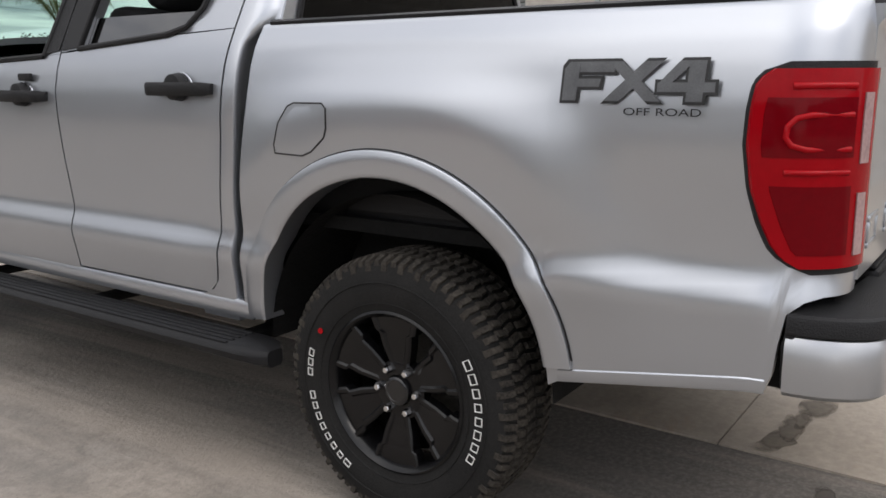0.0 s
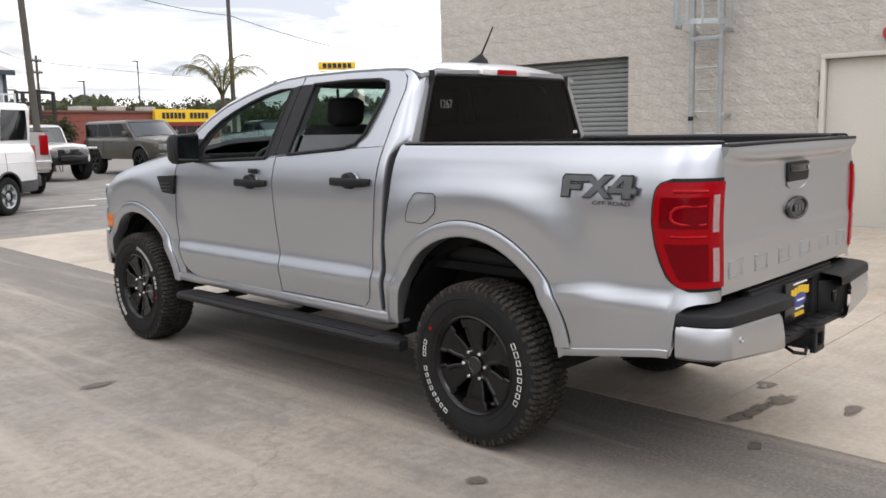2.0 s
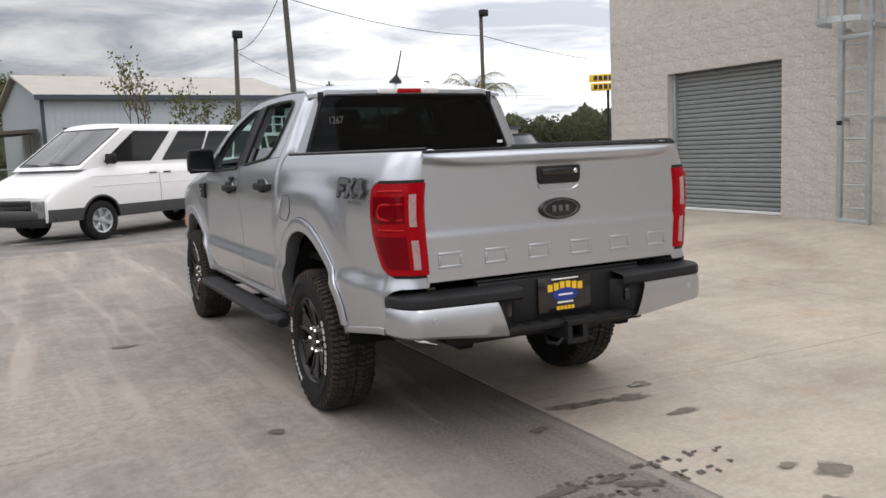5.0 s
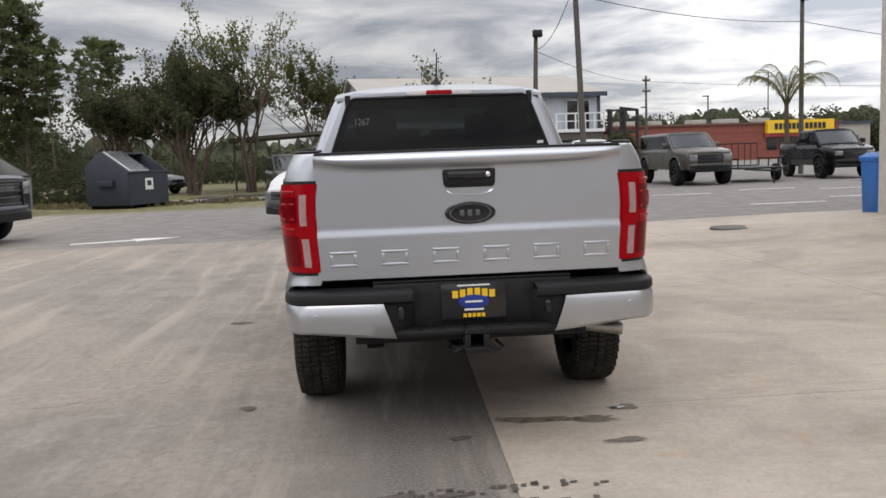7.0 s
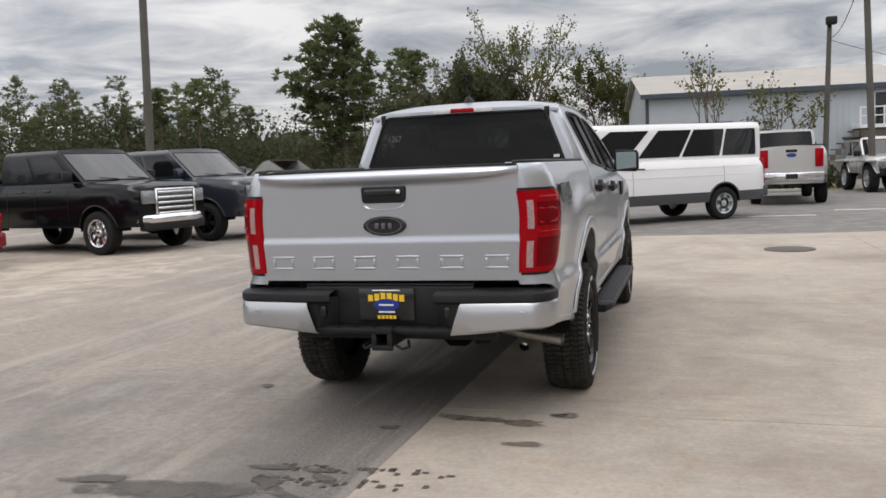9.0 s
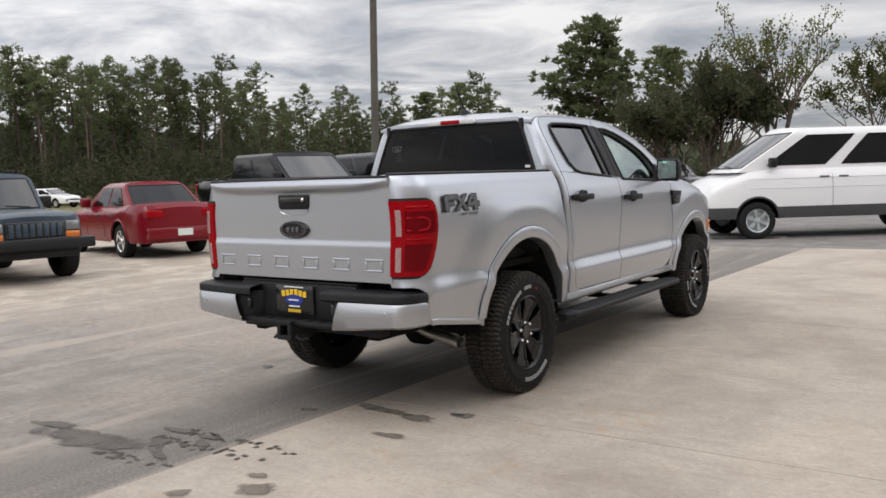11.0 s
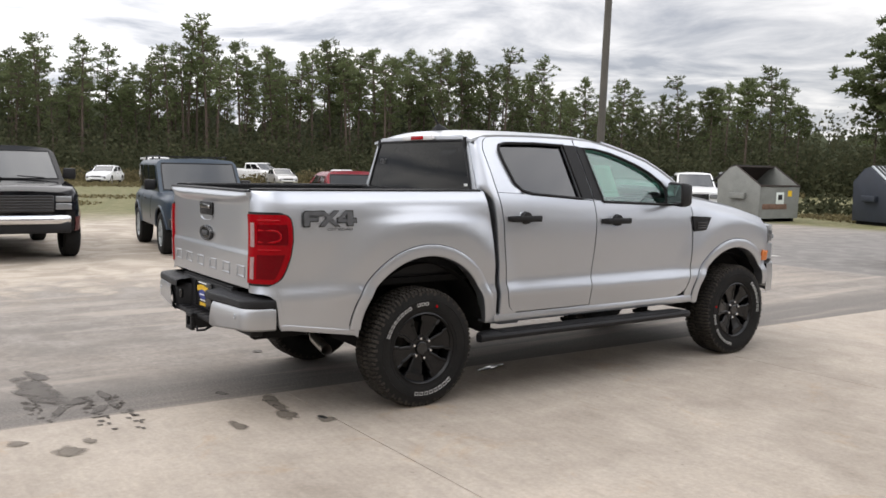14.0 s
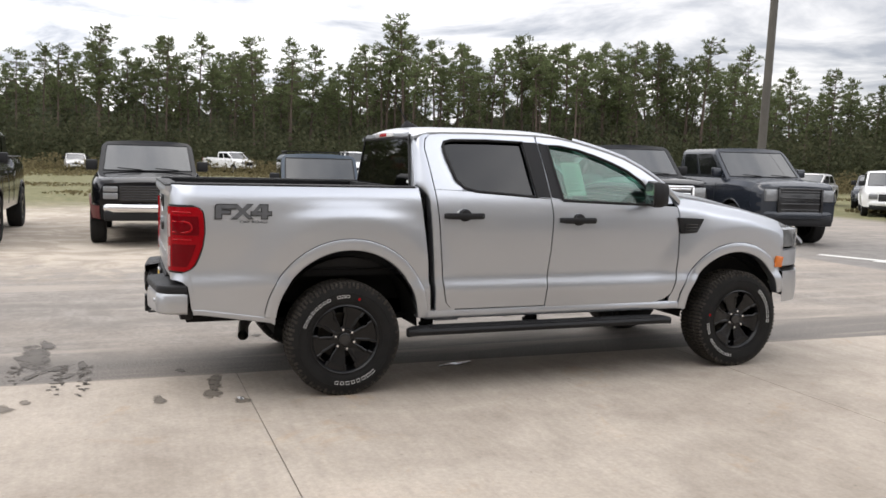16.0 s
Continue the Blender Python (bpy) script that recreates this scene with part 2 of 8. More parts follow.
def hem(bm, offset):
    """Turn the open border of a panel inwards by an offset, to give it an edge."""
    border = [e for e in bm.edges if len(e.link_faces) == 1]
    got = bmesh.ops.extrude_edge_only(bm, edges=border)
    bmesh.ops.translate(bm, verts=[v for v in got["geom"] if isinstance(v, bmesh.types.BMVert)], vec=offset)
    return bm


def lerp(xs, ys, x):
    """Piecewise-linear, eased by nothing."""
    return float(np.interp(x, xs, ys))


def smooth(a, b, x):
    t = min(1.0, max(0.0, (x - a) / (b - a)))
    return t * t * (3 - 2 * t)


def mirrored(bm):
    bm2 = bm.copy()
    for v in bm2.verts:
        v.co.x = -v.co.x
    bmesh.ops.reverse_faces(bm2, faces=bm2.faces)
    return bm2


def pair(name, bm, material, parent, label=""):
    """A part on the right side and its mirror on the left."""
    other = mirrored(bm)
    return part(name, bm, material, parent, label), part(name, other, material, parent, label)


# ---- ground ----
def rise(x, y):
    """The apron climbs a little towards the block wall."""
    return 0.20 * smooth(3.2, 7.6, x) * (0.35 + 0.65 * smooth(0.8, 3.2, y)) * smooth(13.0, 6.5, y)


def ground_mat():
    """Worn grey paving with a dark wheel strip, sand to the west and grass beyond, in metres of the plan."""
    m = bpy.data.materials.new("yard_ground")
    m.use_nodes = True
    nt = m.node_tree
    N, K = nt.nodes.new, nt.links.new
    b = nt.nodes["Principled BSDF"]
    b.inputs["Roughness"].default_value = 0.85
    b.inputs["Specular IOR Level"].default_value = 0.3
    co = N("ShaderNodeTexCoord")
    sep = N("ShaderNodeSeparateXYZ")
    K(co.outputs["Object"], sep.inputs[0])

    def noise_(scale, detail=5, rough=0.55, dist=0.0, stretch=None):
        n = N("ShaderNodeTexNoise")
        n.inputs["Scale"].default_value, n.inputs["Detail"].default_value = scale, detail
        n.inputs["Roughness"].default_value, n.inputs["Distortion"].default_value = rough, dist
        if stretch:
            mp = N("ShaderNodeMapping")
            mp.inputs["Scale"].default_value = stretch
            K(co.outputs["Object"], mp.inputs[0])
            K(mp.outputs[0], n.inputs["Vector"])
        else:
            K(co.outputs["Object"], n.inputs["Vector"])
        return n.outputs["Fac"]

    def math_(op, a, c):
        n = N("ShaderNodeMath")
        n.operation = op
        for i, v in enumerate((a, c)):
            if isinstance(v, (int, float)):
                n.inputs[i].default_value = v
            else:
                K(v, n.inputs[i])
        return n.outputs[0]

    def ranged(v, a, c, lo=0.0, hi=1.0):
        n = N("ShaderNodeMapRange")
        n.interpolation_type = "SMOOTHSTEP"
        for k, q in (("From Min", a), ("From Max", c), ("To Min", lo), ("To Max", hi)):
            n.inputs[k].default_value = q
        K(v, n.inputs["Value"])
        return n.outputs[0]

    def blend(f, a, c):
        n = N("ShaderNodeMix")
        n.data_type = "RGBA"
        if isinstance(f, (int, float)):
            n.inputs[0].default_value = f
        else:
            K(f, n.inputs[0])
        for i, v in ((6, a), (7, c)):
            if isinstance(v, tuple):
                n.inputs[i].default_value = (*v, 1)
            else:
                K(v, n.inputs[i])
        return n.outputs[2]

    X, Y = sep.outputs["X"], sep.outputs["Y"]
    wob = noise_(0.35, 6, 0.6, 0.6)
    fine = noise_(55, 4, 0.7)
    grit = noise_(16, 6, 0.75, 0.3)
    speck = noise_(130, 2, 0.6)
    mid = noise_(2.2, 6, 0.65, 0.4)
    paving = blend(ranged(mid, 0.35, 0.68), (0.212, 0.190, 0.168), (0.312, 0.282, 0.252))
    paving = blend(ranged(wob, 0.42, 0.68), paving, (0.350, 0.302, 0.256))
    paving = blend(ranged(fine, 0.55, 0.75, 0, 0.35), paving, (0.12, 0.112, 0.104))
    paving = blend(ranged(grit, 0.36, 0.66, 0.0, 0.55), paving, (0.165, 0.150, 0.134))
    paving = blend(ranged(speck, 0.63, 0.70, 0, 0.55), paving, (0.36, 0.335, 0.30))
    paving = blend(ranged(speck, 0.37, 0.30, 0, 0.55), paving, (0.085, 0.078, 0.070))
    # hairline cracks
    vor, warp, vadd = N("ShaderNodeTexVoronoi"), N("ShaderNodeTexNoise"), N("ShaderNodeVectorMath")
    vor.feature = "DISTANCE_TO_EDGE"
    vor.inputs["Scale"].default_value = 0.32
    warp.inputs["Scale"].default_value, warp.inputs["Detail"].default_value = 1.3, 6
    K(co.outputs["Object"], warp.inputs["Vector"])
    vadd.operation = "MULTIPLY_ADD"
    K(warp.outputs["Color"], vadd.inputs[0])
    vadd.inputs[1].default_value = (1.2, 1.2, 0.0)
    K(co.outputs["Object"], vadd.inputs[2])
    K(vadd.outputs[0], vor.inputs["Vector"])
    crack = math_("MULTIPLY", ranged(vor.outputs["Distance"], 0.006, 0.0015), ranged(wob, 0.40, 0.56))
    paving = blend(math_("MULTIPLY", crack, 0.22), paving, (0.085, 0.078, 0.07))
    # white scrape marks and crumbs
    scr = noise_(3.2, 8, 0.75, 1.5)
    paving = blend(ranged(scr, 0.66, 0.72, 0, 0.5), paving, (0.42, 0.40, 0.37))
    # dark strip of the old asphalt beside the pad
    xs = math_("ADD", X, math_("MULTIPLY", math_("SUBTRACT", wob, 0.5), 1.2))
    strip = math_("MULTIPLY", ranged(xs, -1.0, -0.35), ranged(Y, 11.0, 9.0))
    streak = noise_(1.0, 5, 0.6, 0.2, (6.0, 0.35, 1))
    strip = math_("MULTIPLY", strip, ranged(streak, 0.25, 0.55, 0.55, 1.0))
    paving = blend(strip, paving, blend(ranged(fine, 0.4, 0.7), (0.138, 0.126, 0.114), (0.232, 0.213, 0.193)))
    # pale dusty smears along the wheel tracks
    smear = noise_(1.0, 6, 0.62, 0.35, (2.6, 0.22, 1))
    dusty = math_("MULTIPLY", ranged(smear, 0.50, 0.66, 0.0, 0.62), ranged(X, 1.0, -0.6))
    paving = blend(dusty, paving, (0.385, 0.335, 0.285))
    sooty = math_("MULTIPLY", ranged(smear, 0.46, 0.33, 0.0, 0.45), ranged(X, -6.0, -2.0))
    paving = blend(sooty, paving, (0.165, 0.150, 0.135))
    # asphalt lane to the north
    lane = ranged(math_("ADD", Y, math_("MULTIPLY", X, -0.03)), 10.3, 10.5)
    lane = math_("MULTIPLY", lane, ranged(math_("ADD", X, math_("MULTIPLY", wob, 6.0)), -9.0, -2.0))
    asphalt = blend(ranged(mid, 0.35, 0.7), (0.165, 0.155, 0.145), (0.235, 0.220, 0.205))
    asphalt = blend(ranged(fine, 0.5, 0.8, 0, 0.4), asphalt, (0.09, 0.085, 0.08))
    paving = blend(lane, paving, asphalt)
    # sand to the west, in patches
    west = ranged(math_("ADD", X, math_("MULTIPLY", math_("SUBTRACT", mid, 0.5), 9.0)), -4.5, -7.5)
    sandmix = noise_(1.3, 7, 0.65, 0.8)
    sand = blend(ranged(sandmix, 0.40, 0.62), (0.315, 0.270, 0.220), (0.455, 0.398, 0.330))
    sand = blend(ranged(fine, 0.5, 0.8, 0, 0.4), sand, (0.19, 0.155, 0.115))
    near_y = ranged(Y, 13.0, 6.0)
    paving = blend(math_("MULTIPLY", west, near_y), paving, sand)
    # grass beyond
    gx = math_("ADD", X, math_("MULTIPLY", math_("SUBTRACT", wob, 0.5), 8.0))
    gy = math_("ADD", Y, math_("MULTIPLY", math_("SUBTRACT", mid, 0.5), 2.0))
    far_w = ranged(gx, -17.0, -24.0)
    far_n = math_("MULTIPLY", ranged(gy, 27.6, 28.8), ranged(math_("ADD", X, 0.0), 9.0, 7.0))
    nw = math_("MULTIPLY", ranged(gy, 21.0, 23.0), ranged(gx, -1.5, -5.0))
    grass_f = math_("MAXIMUM", math_("MAXIMUM", far_w, far_n), nw)
    grass = blend(ranged(mid, 0.35, 0.7), (0.105, 0.110, 0.042), (0.225, 0.195, 0.105))
    grass = blend(ranged(fine, 0.4, 0.7, 0, 0.5), grass, (0.07, 0.075, 0.03))
    col = blend(grass_f, paving, grass)
    K(col, b.inputs["Base Color"])
    bump = N("ShaderNodeBump")
    bump.inputs["Strength"].default_value, bump.inputs["Distance"].default_value = 0.5, 0.012
    K(math_("ADD", math_("ADD", fine, grit), math_("MULTIPLY", mid, 2.0)), bump.inputs["Height"])
    K(bump.outputs[0], b.inputs["Normal"])
    return m


def concrete_mat():
    m = bpy.data.materials.new("pale_broom_concrete")
    m.use_nodes = True
    nt = m.node_tree
    N, K = nt.nodes.new, nt.links.new
    b = nt.nodes["Principled BSDF"]
    b.inputs["Roughness"].default_value = 0.8
    b.inputs["Specular IOR Level"].default_value = 0.35
    co = N("ShaderNodeTexCoord")

    def noise_(scale, detail, rough, dist=0.0, stretch=(1, 1, 1)):
        mp, n = N("ShaderNodeMapping"), N("ShaderNodeTexNoise")
        mp.inputs["Scale"].default_value = stretch
        K(co.outputs["Object"], mp.inputs[0])
        K(mp.outputs[0], n.inputs["Vector"])
        n.inputs["Scale"].default_value, n.inputs["Detail"].default_value = scale, detail
        n.inputs["Roughness"].default_value, n.inputs["Distortion"].default_value = rough, dist
        return n.outputs["Fac"]

    def ramp(v, *stops):
        r = N("ShaderNodeValToRGB")
        e = r.color_ramp.elements
        e[0].position, e[0].color = stops[0][0], (*stops[0][1], 1)
        e[1].position, e[1].color = stops[-1][0], (*stops[-1][1], 1)
        for p, c in stops[1:-1]:
            e.new(p).color = (*c, 1)
        K(v, r.inputs[0])
        return r.outputs[0]

    base = ramp(noise_(0.55, 7, 0.6, 0.7), (0.32, (0.325, 0.282, 0.238)), (0.50, (0.420, 0.372, 0.318)), (0.68, (0.475, 0.418, 0.355)))
    grain = ramp(noise_(38, 5, 0.7), (0.35, (0.86, 0.86, 0.86)), (0.7, (1.06, 1.05, 1.04)))
    brush = ramp(noise_(9, 4, 0.6, 0, (0.25, 2.2, 1)), (0.3, (0.93, 0.93, 0.93)), (0.7, (1.04, 1.04, 1.04)))
    rust = ramp(noise_(1.7, 6, 0.7, 0.8), (0.58, (1, 1, 1)), (0.74, (0.98, 0.86, 0.72)))
    cloudy = ramp(noise_(3.4, 7, 0.7, 0.6), (0.34, (0.88, 0.87, 0.85)), (0.66, (1.05, 1.045, 1.04)))
    spots = ramp(noise_(14, 3, 0.5), (0.24, (0.72, 0.70, 0.68)), (0.30, (1, 1, 1)))
    last = base
    for other in (grain, brush, rust, cloudy, spots):
        x = N("ShaderNodeMix")
        x.data_type, x.blend_type = "RGBA", "MULTIPLY"
        x.inputs[0].default_value = 1.0
        K(last, x.inputs[6])
        K(other, x.inputs[7])
        last = x.outputs[2]
    K(last, b.inputs["Base Color"])
    bump = N("ShaderNodeBump")
    bump.inputs["Strength"].default_value, bump.inputs["Distance"].default_value = 0.3, 0.006
    K(noise_(60, 4, 0.7), bump.inputs["Height"])
    K(bump.outputs[0], b.inputs["Normal"])
    return m


GROUND, CONCRETE = ground_mat(), concrete_mat()


def build_ground():
    xs = [-700, -300, -120, -60, -30, -15, -8, -4, -2, 0] + [0.4 * i for i in range(1, 22)] + [9, 12, 16, 24, 40, 80, 200, 700]
    ys = [-700, -200, -60, -20, -8, -4, -2, -1, 0] + [0.4 * i for i in range(1, 12)] + [5, 5.5, 6, 6.5, 7, 7.5, 8, 8.5, 9, 9.5, 10, 10.5, 11, 11.5, 12, 12.5, 13, 14, 16, 24, 40, 80, 200, 700]
    verts = [(x, y, rise(x, y) if x < 30 else 0.0) for y in ys for x in xs]
    n = len(xs)
    faces = [(j * n + i, j * n + i + 1, (j + 1) * n + i + 1, (j + 1) * n + i) for j in range(len(ys) - 1) for i in range(n - 1)]
    tagged(raw("ground", verts, faces, GROUND, smooth=True), "worn grey dusty paving with sand and grass beyond", "ground", kind="structure")


build_ground()
PAD_EDGE = lambda y: 0.13 + 0.021 * y
pavement = tagged(new("pavement"), "pale concrete apron in slabs beside the block building", "pavement", kind="structure")


def slab(x0, x1, y0, y1, edge=False):
    g = 0.0035
    nx, ny = max(2, int((x1 - x0) / 0.5)), max(2, int((y1 - y0) / 0.5))

    def top(u, v):
        y = y0 + g + (y1 - y0 - 2 * g) * v
        a = PAD_EDGE(y) if edge else x0 + g
        x = a + (x1 - g - a) * u
        return (x, y, rise(x, y) + 0.008)

    part("slab", hem(sheet(top, nx, ny), (0, 0, -0.03)), CONCRETE, pavement, angle=30)


for sy0, sy1 in ((-15.6, -11.86), (-11.86, -8.12), (-8.12, -4.38), (-4.38, -0.64), (-0.64, 3.1), (3.1, 6.76), (6.76, 10.42)):
    for sx0, sx1, se in ((0, 3.95, True), (3.95, 7.83, False)):
        slab(sx0, sx1, sy0, sy1, se)
slab(7.83, 13.0, 8.45, 10.42)



def stain_mat(name, color):
    """A damp mark that frays out at its rim."""
    m = mat(name, color, 0.75, 0, 0.25, (6, 60), 0.05)
    nt = m.node_tree
    N, K = nt.nodes.new, nt.links.new
    co, sub, ln, nz, mr, ad = N("ShaderNodeTexCoord"), N("ShaderNodeVectorMath"), N("ShaderNodeVectorMath"), N("ShaderNodeTexNoise"), N("ShaderNodeMapRange"), N("ShaderNodeMath")
    sub.operation, ln.operation, ad.operation = "SUBTRACT", "LENGTH", "ADD"
    sub.inputs[1].default_value = (0.5, 0.5, 0.0)
    flat = N("ShaderNodeVectorMath")
    flat.operation = "MULTIPLY"
    flat.inputs[1].default_value = (1, 1, 0)
    K(co.outputs["Generated"], flat.inputs[0])
    K(flat.outputs[0], sub.inputs[0])
    K(sub.outputs[0], ln.inputs[0])
    nz.inputs["Scale"].default_value, nz.inputs["Detail"].default_value = 9.0, 5
    K(co.outputs["Object"], nz.inputs["Vector"])
    K(ln.outputs["Value"], ad.inputs[0])
    K(nz.outputs["Fac"], ad.inputs[1])
    for key, value in (("From Min", 1.04), ("From Max", 0.70), ("To Min", 0.0), ("To Max", 0.92)):
        mr.inputs[key].default_value = value
    K(ad.outputs[0], mr.inputs["Value"])
    K(mr.outputs[0], nt.nodes["Principled BSDF"].inputs["Alpha"])
    return m


WET = stain_mat("damp_stain", (0.165, 0.140, 0.112))
WET_DARK = stain_mat("damp_stain_on_asphalt", (0.098, 0.086, 0.074))
PAINT_WHITE = mat("worn_white_road_paint", (0.62, 0.61, 0.58), 0.7, 0, 0.25, (5, 45), 0.1)
IRON = mat("cast_iron_lid", (0.10, 0.092, 0.08), 0.7, 0.3, 0.2, (8, 60), 0.4)


def stain(x, y, rx, ry, turn=0, seed=0, material=None, h=0.0095):
    rnd = random.Random(seed)
    n = 40
    ph = [rnd.uniform(0, 6.28) for _ in range(6)]
    pts = []
    for k in range(n):
        a = 2 * math.pi * k / n
        r = 1 + sum(math.sin((i + 2) * a + ph[i]) * 0.16 / (1 + 0.5 * i) for i in range(6))
        px, py = rx * r * math.cos(a), ry * r * math.sin(a)
        c, s = math.cos(radians(turn)), math.sin(radians(turn))
        qx, qy = x + px * c - py * s, y + px * s + py * c
        pts.append((qx, qy, rise(qx, qy) + h + 0.0002 * seed))
    bm = bmesh.new()
    bm.faces.new([bm.verts.new(p) for p in pts])
    tagged(part("stain", bm, material or WET), "dark damp patch dried onto the paving", "stain", "damp patches", kind="structure")


for args in ((0.23, -0.80, 0.11, 0.055, -20, 1), (0.37, -0.82, 0.12, 0.040, 5, 2), (0.50, -0.84, 0.10, 0.035, 0, 3), (0.62, -0.86, 0.14, 0.060, 5, 5),
             (0.83, -0.70, 0.105, 0.048, 8, 6), (0.71, -1.20, 0.11, 0.048, 4, 14), (0.67, -2.12, 0.12, 0.075, 20, 15), (0.54, -2.00, 0.06, 0.04, 0, 18), (0.40, -2.34, 0.07, 0.045, 30, 19)):
    stain(*args)
for args in ((-0.07, -1.02, 0.06, 0.035, 20, 7), (-0.75, -2.05, 0.42, 0.14, 8, 8), (-1.18, -1.99, 0.20, 0.05, 10, 20), (-0.35, -1.88, 0.2, 0.05, -40, 9),
             (-0.10, -1.80, 0.12, 0.03, -30, 10), (-0.18, -2.02, 0.16, 0.03, -20, 11), (-0.42, -1.70, 0.12, 0.035, 10, 12), (-0.16, -1.70, 0.08, 0.03, 10, 13),
             (-1.65, 2.3, 0.10, 0.06, 10, 16), (-1.2, -0.3, 0.06, 0.04, 0, 17)):
    stain(*args, material=WET_DARK, h=0.004)
WATER = mat("wet_film", (0.10, 0.095, 0.09), 0.06, 0, 0.2, (6, 40), 0.0, 1.0)
for px_, py_, prx, pry in ((0.80, -0.70, 0.045, 0.018), (0.27, 1.02, 0.035, 0.16)):
    tagged(part("puddle", lathe([(0.0, 1.0), (0.001, 0.97), (0.001, 0.0)], 28, "z", pose(px_, py_, 0.0135, 0, 0, 15) @ Matrix.Diagonal((prx, pry, 1, 1))), WATER), "small shining puddle of dripped water on concrete", "puddle", "puddles", kind="structure")


def tyre_print(y, x0, x1, wide):
    """A damp ladder of tread marks left by a tyre that rolled off the wet patch."""
    rnd = random.Random(int(y * 100))
    vs, fs = [], []
    x = x0
    while x < x1:
        fade = 1 - (x - x0) / (x1 - x0)
        for c in (-1.0, -0.35, 0.3, 0.85):
            if rnd.random() < 0.10 + 0.6 * fade:
                a, b, w = y + c * wide * 0.5, wide * 0.16, rnd.uniform(0.010, 0.022)
                h = 0.0042 if x < PAD_EDGE(y) - 0.02 else 0.0125
                n = len(vs)
                s = rnd.uniform(-0.01, 0.01)
                b *= rnd.uniform(0.6, 1.5)
                vs.extend([(x - w, a - b, h), (x + w * 0.8, a - b * 0.8 + s, h), (x + w, a + b, h), (x - w * 0.7, a + b + s, h)])
                fs.append((n, n + 1, n + 2, n + 3))
        x += rnd.uniform(0.035, 0.05)
    tagged(raw("tyre_print", vs, fs, WET_PRINT), "damp tyre tread prints across the paving", "tyre print", "tyre prints", kind="structure")


WET_PRINT = mat("damp_tread_print", (0.088, 0.076, 0.064), 0.85, 0, 0.3, (6, 60), 0.05)
for ty_, tx0, tx1, tw_ in ((-2.14, -0.50, 0.10, 0.07), (-1.84, -0.42, 0.40, 0.08), (-1.67, -0.42, 0.50, 0.07)):
    tyre_print(ty_, tx0, tx1, tw_)
for mx, my in ((2.83, 7.8), (5.17, 8.0)):
    tagged(part("manhole_cover", lathe([(0.0, 0.0), (0.014, 0.0), (0.014, 0.27), (0.012, 0.28), (0.012, 0.30), (0.016, 0.31), (0.016, 0.345), (0.0, 0.35)], 40, "z", pose(mx, my, rise(mx, my) + 0.006)), IRON),
           "round cast-iron manhole cover set in concrete", "manhole cover", "manhole covers", kind="structure")


def arrow(x, y, turn):
    pts = [(-1.0, -0.09), (0.15, -0.11), (0.12, -0.34), (0.95, 0.02), (0.1, 0.38), (0.15, 0.12), (-1.0, 0.10)]
    tagged(part("road_arrow", moved(prism(pts, "z", 0.0, 0.006), pose(x, y, 0.002, 0, 0, turn)), PAINT_WHITE),
           "worn white arrow painted on the paving", "road arrow", "road arrows", kind="structure")


arrow(-5.2, 11.4, 20)
arrow(-1.5, 12.6, 190)
for k, (lx, ly) in enumerate(((5.6, 16.6), (8.6, 19.6), (9.2, 14.2), (11.8, 20.8), (3.2, 15.0), (13.8, 19.6), (12.0, 15.8))):
    tagged(part("parking_line", box(lx - 0.9, lx + 0.9, ly - 0.07, ly + 0.07, 0.002, 0.007), PAINT_WHITE), "worn white parking line on asphalt", "road line", "parking lines", kind="structure")
KERB = mat("kerb_concrete", (0.36, 0.34, 0.31), 0.85, 0, 0.15, (3, 50), 0.3)
tagged(part("kerb", box(-9.0, 6.0, 27.3, 27.45, 0, 0.12, 0.02), KERB), "low concrete kerb along the grass", "kerb", kind="structure")


# ---- block building ----
def block_mat():
    m = mat("painted_split_face_block", (0.455, 0.428, 0.392), 0.88, 0, 0.06, (0.6, 9), 0, tint=(0.520, 0.492, 0.452))
    nt = m.node_tree
    N, K = nt.nodes.new, nt.links.new
    b = nt.nodes["Principled BSDF"]
    co = N("ShaderNodeTexCoord")
    hs = []
    for s, d, w in ((7.0, 6, 1.0), (26.0, 5, 0.5)):
        n = N("ShaderNodeTexNoise")
        n.inputs["Scale"].default_value, n.inputs["Detail"].default_value, n.inputs["Roughness"].default_value = s, d, 0.6
        K(co.outputs["Object"], n.inputs["Vector"])
        k = N("ShaderNodeMath")
        k.operation, k.inputs[1].default_value = "MULTIPLY", w
        K(n.outputs["Fac"], k.inputs[0])
        hs.append(k)
    add = N("ShaderNodeMath")
    add.operation = "ADD"
    K(hs[0].outputs[0], add.inputs[0])
    K(hs[1].outputs[0], add.inputs[1])
    bump = N("ShaderNodeBump")
    bump.inputs["Strength"].default_value, bump.inputs["Distance"].default_value = 0.8, 0.045
    K(add.outputs[0], bump.inputs["Height"])
    K(bump.outputs[0], b.inputs["Normal"])
    return m


BLOCK = block_mat()
DOOR_PAINT = mat("cream_steel_door_paint", (0.52, 0.50, 0.455), 0.5, 0, 0.05, (1.5, 40), 0.05)
ROLLER = mat("grey_roller_shutter", (0.195, 0.208, 0.206), 0.55, 0.2, 0.08, (2, 30), 0.05)
UNSEEN_WALL = mat("weathered_wall_boards", (0.20, 0.205, 0.21), 0.85, 0, 0.25, (0.8, 12), 0.2)
DARK_GAP = mat("dark_recess", (0.03, 0.03, 0.03), 0.9, 0, 0.2, (3, 30))
RED_BELL = mat("red_alarm_paint", (0.36, 0.03, 0.02), 0.4, 0, 0.12, (8, 60), 0, 0.2)
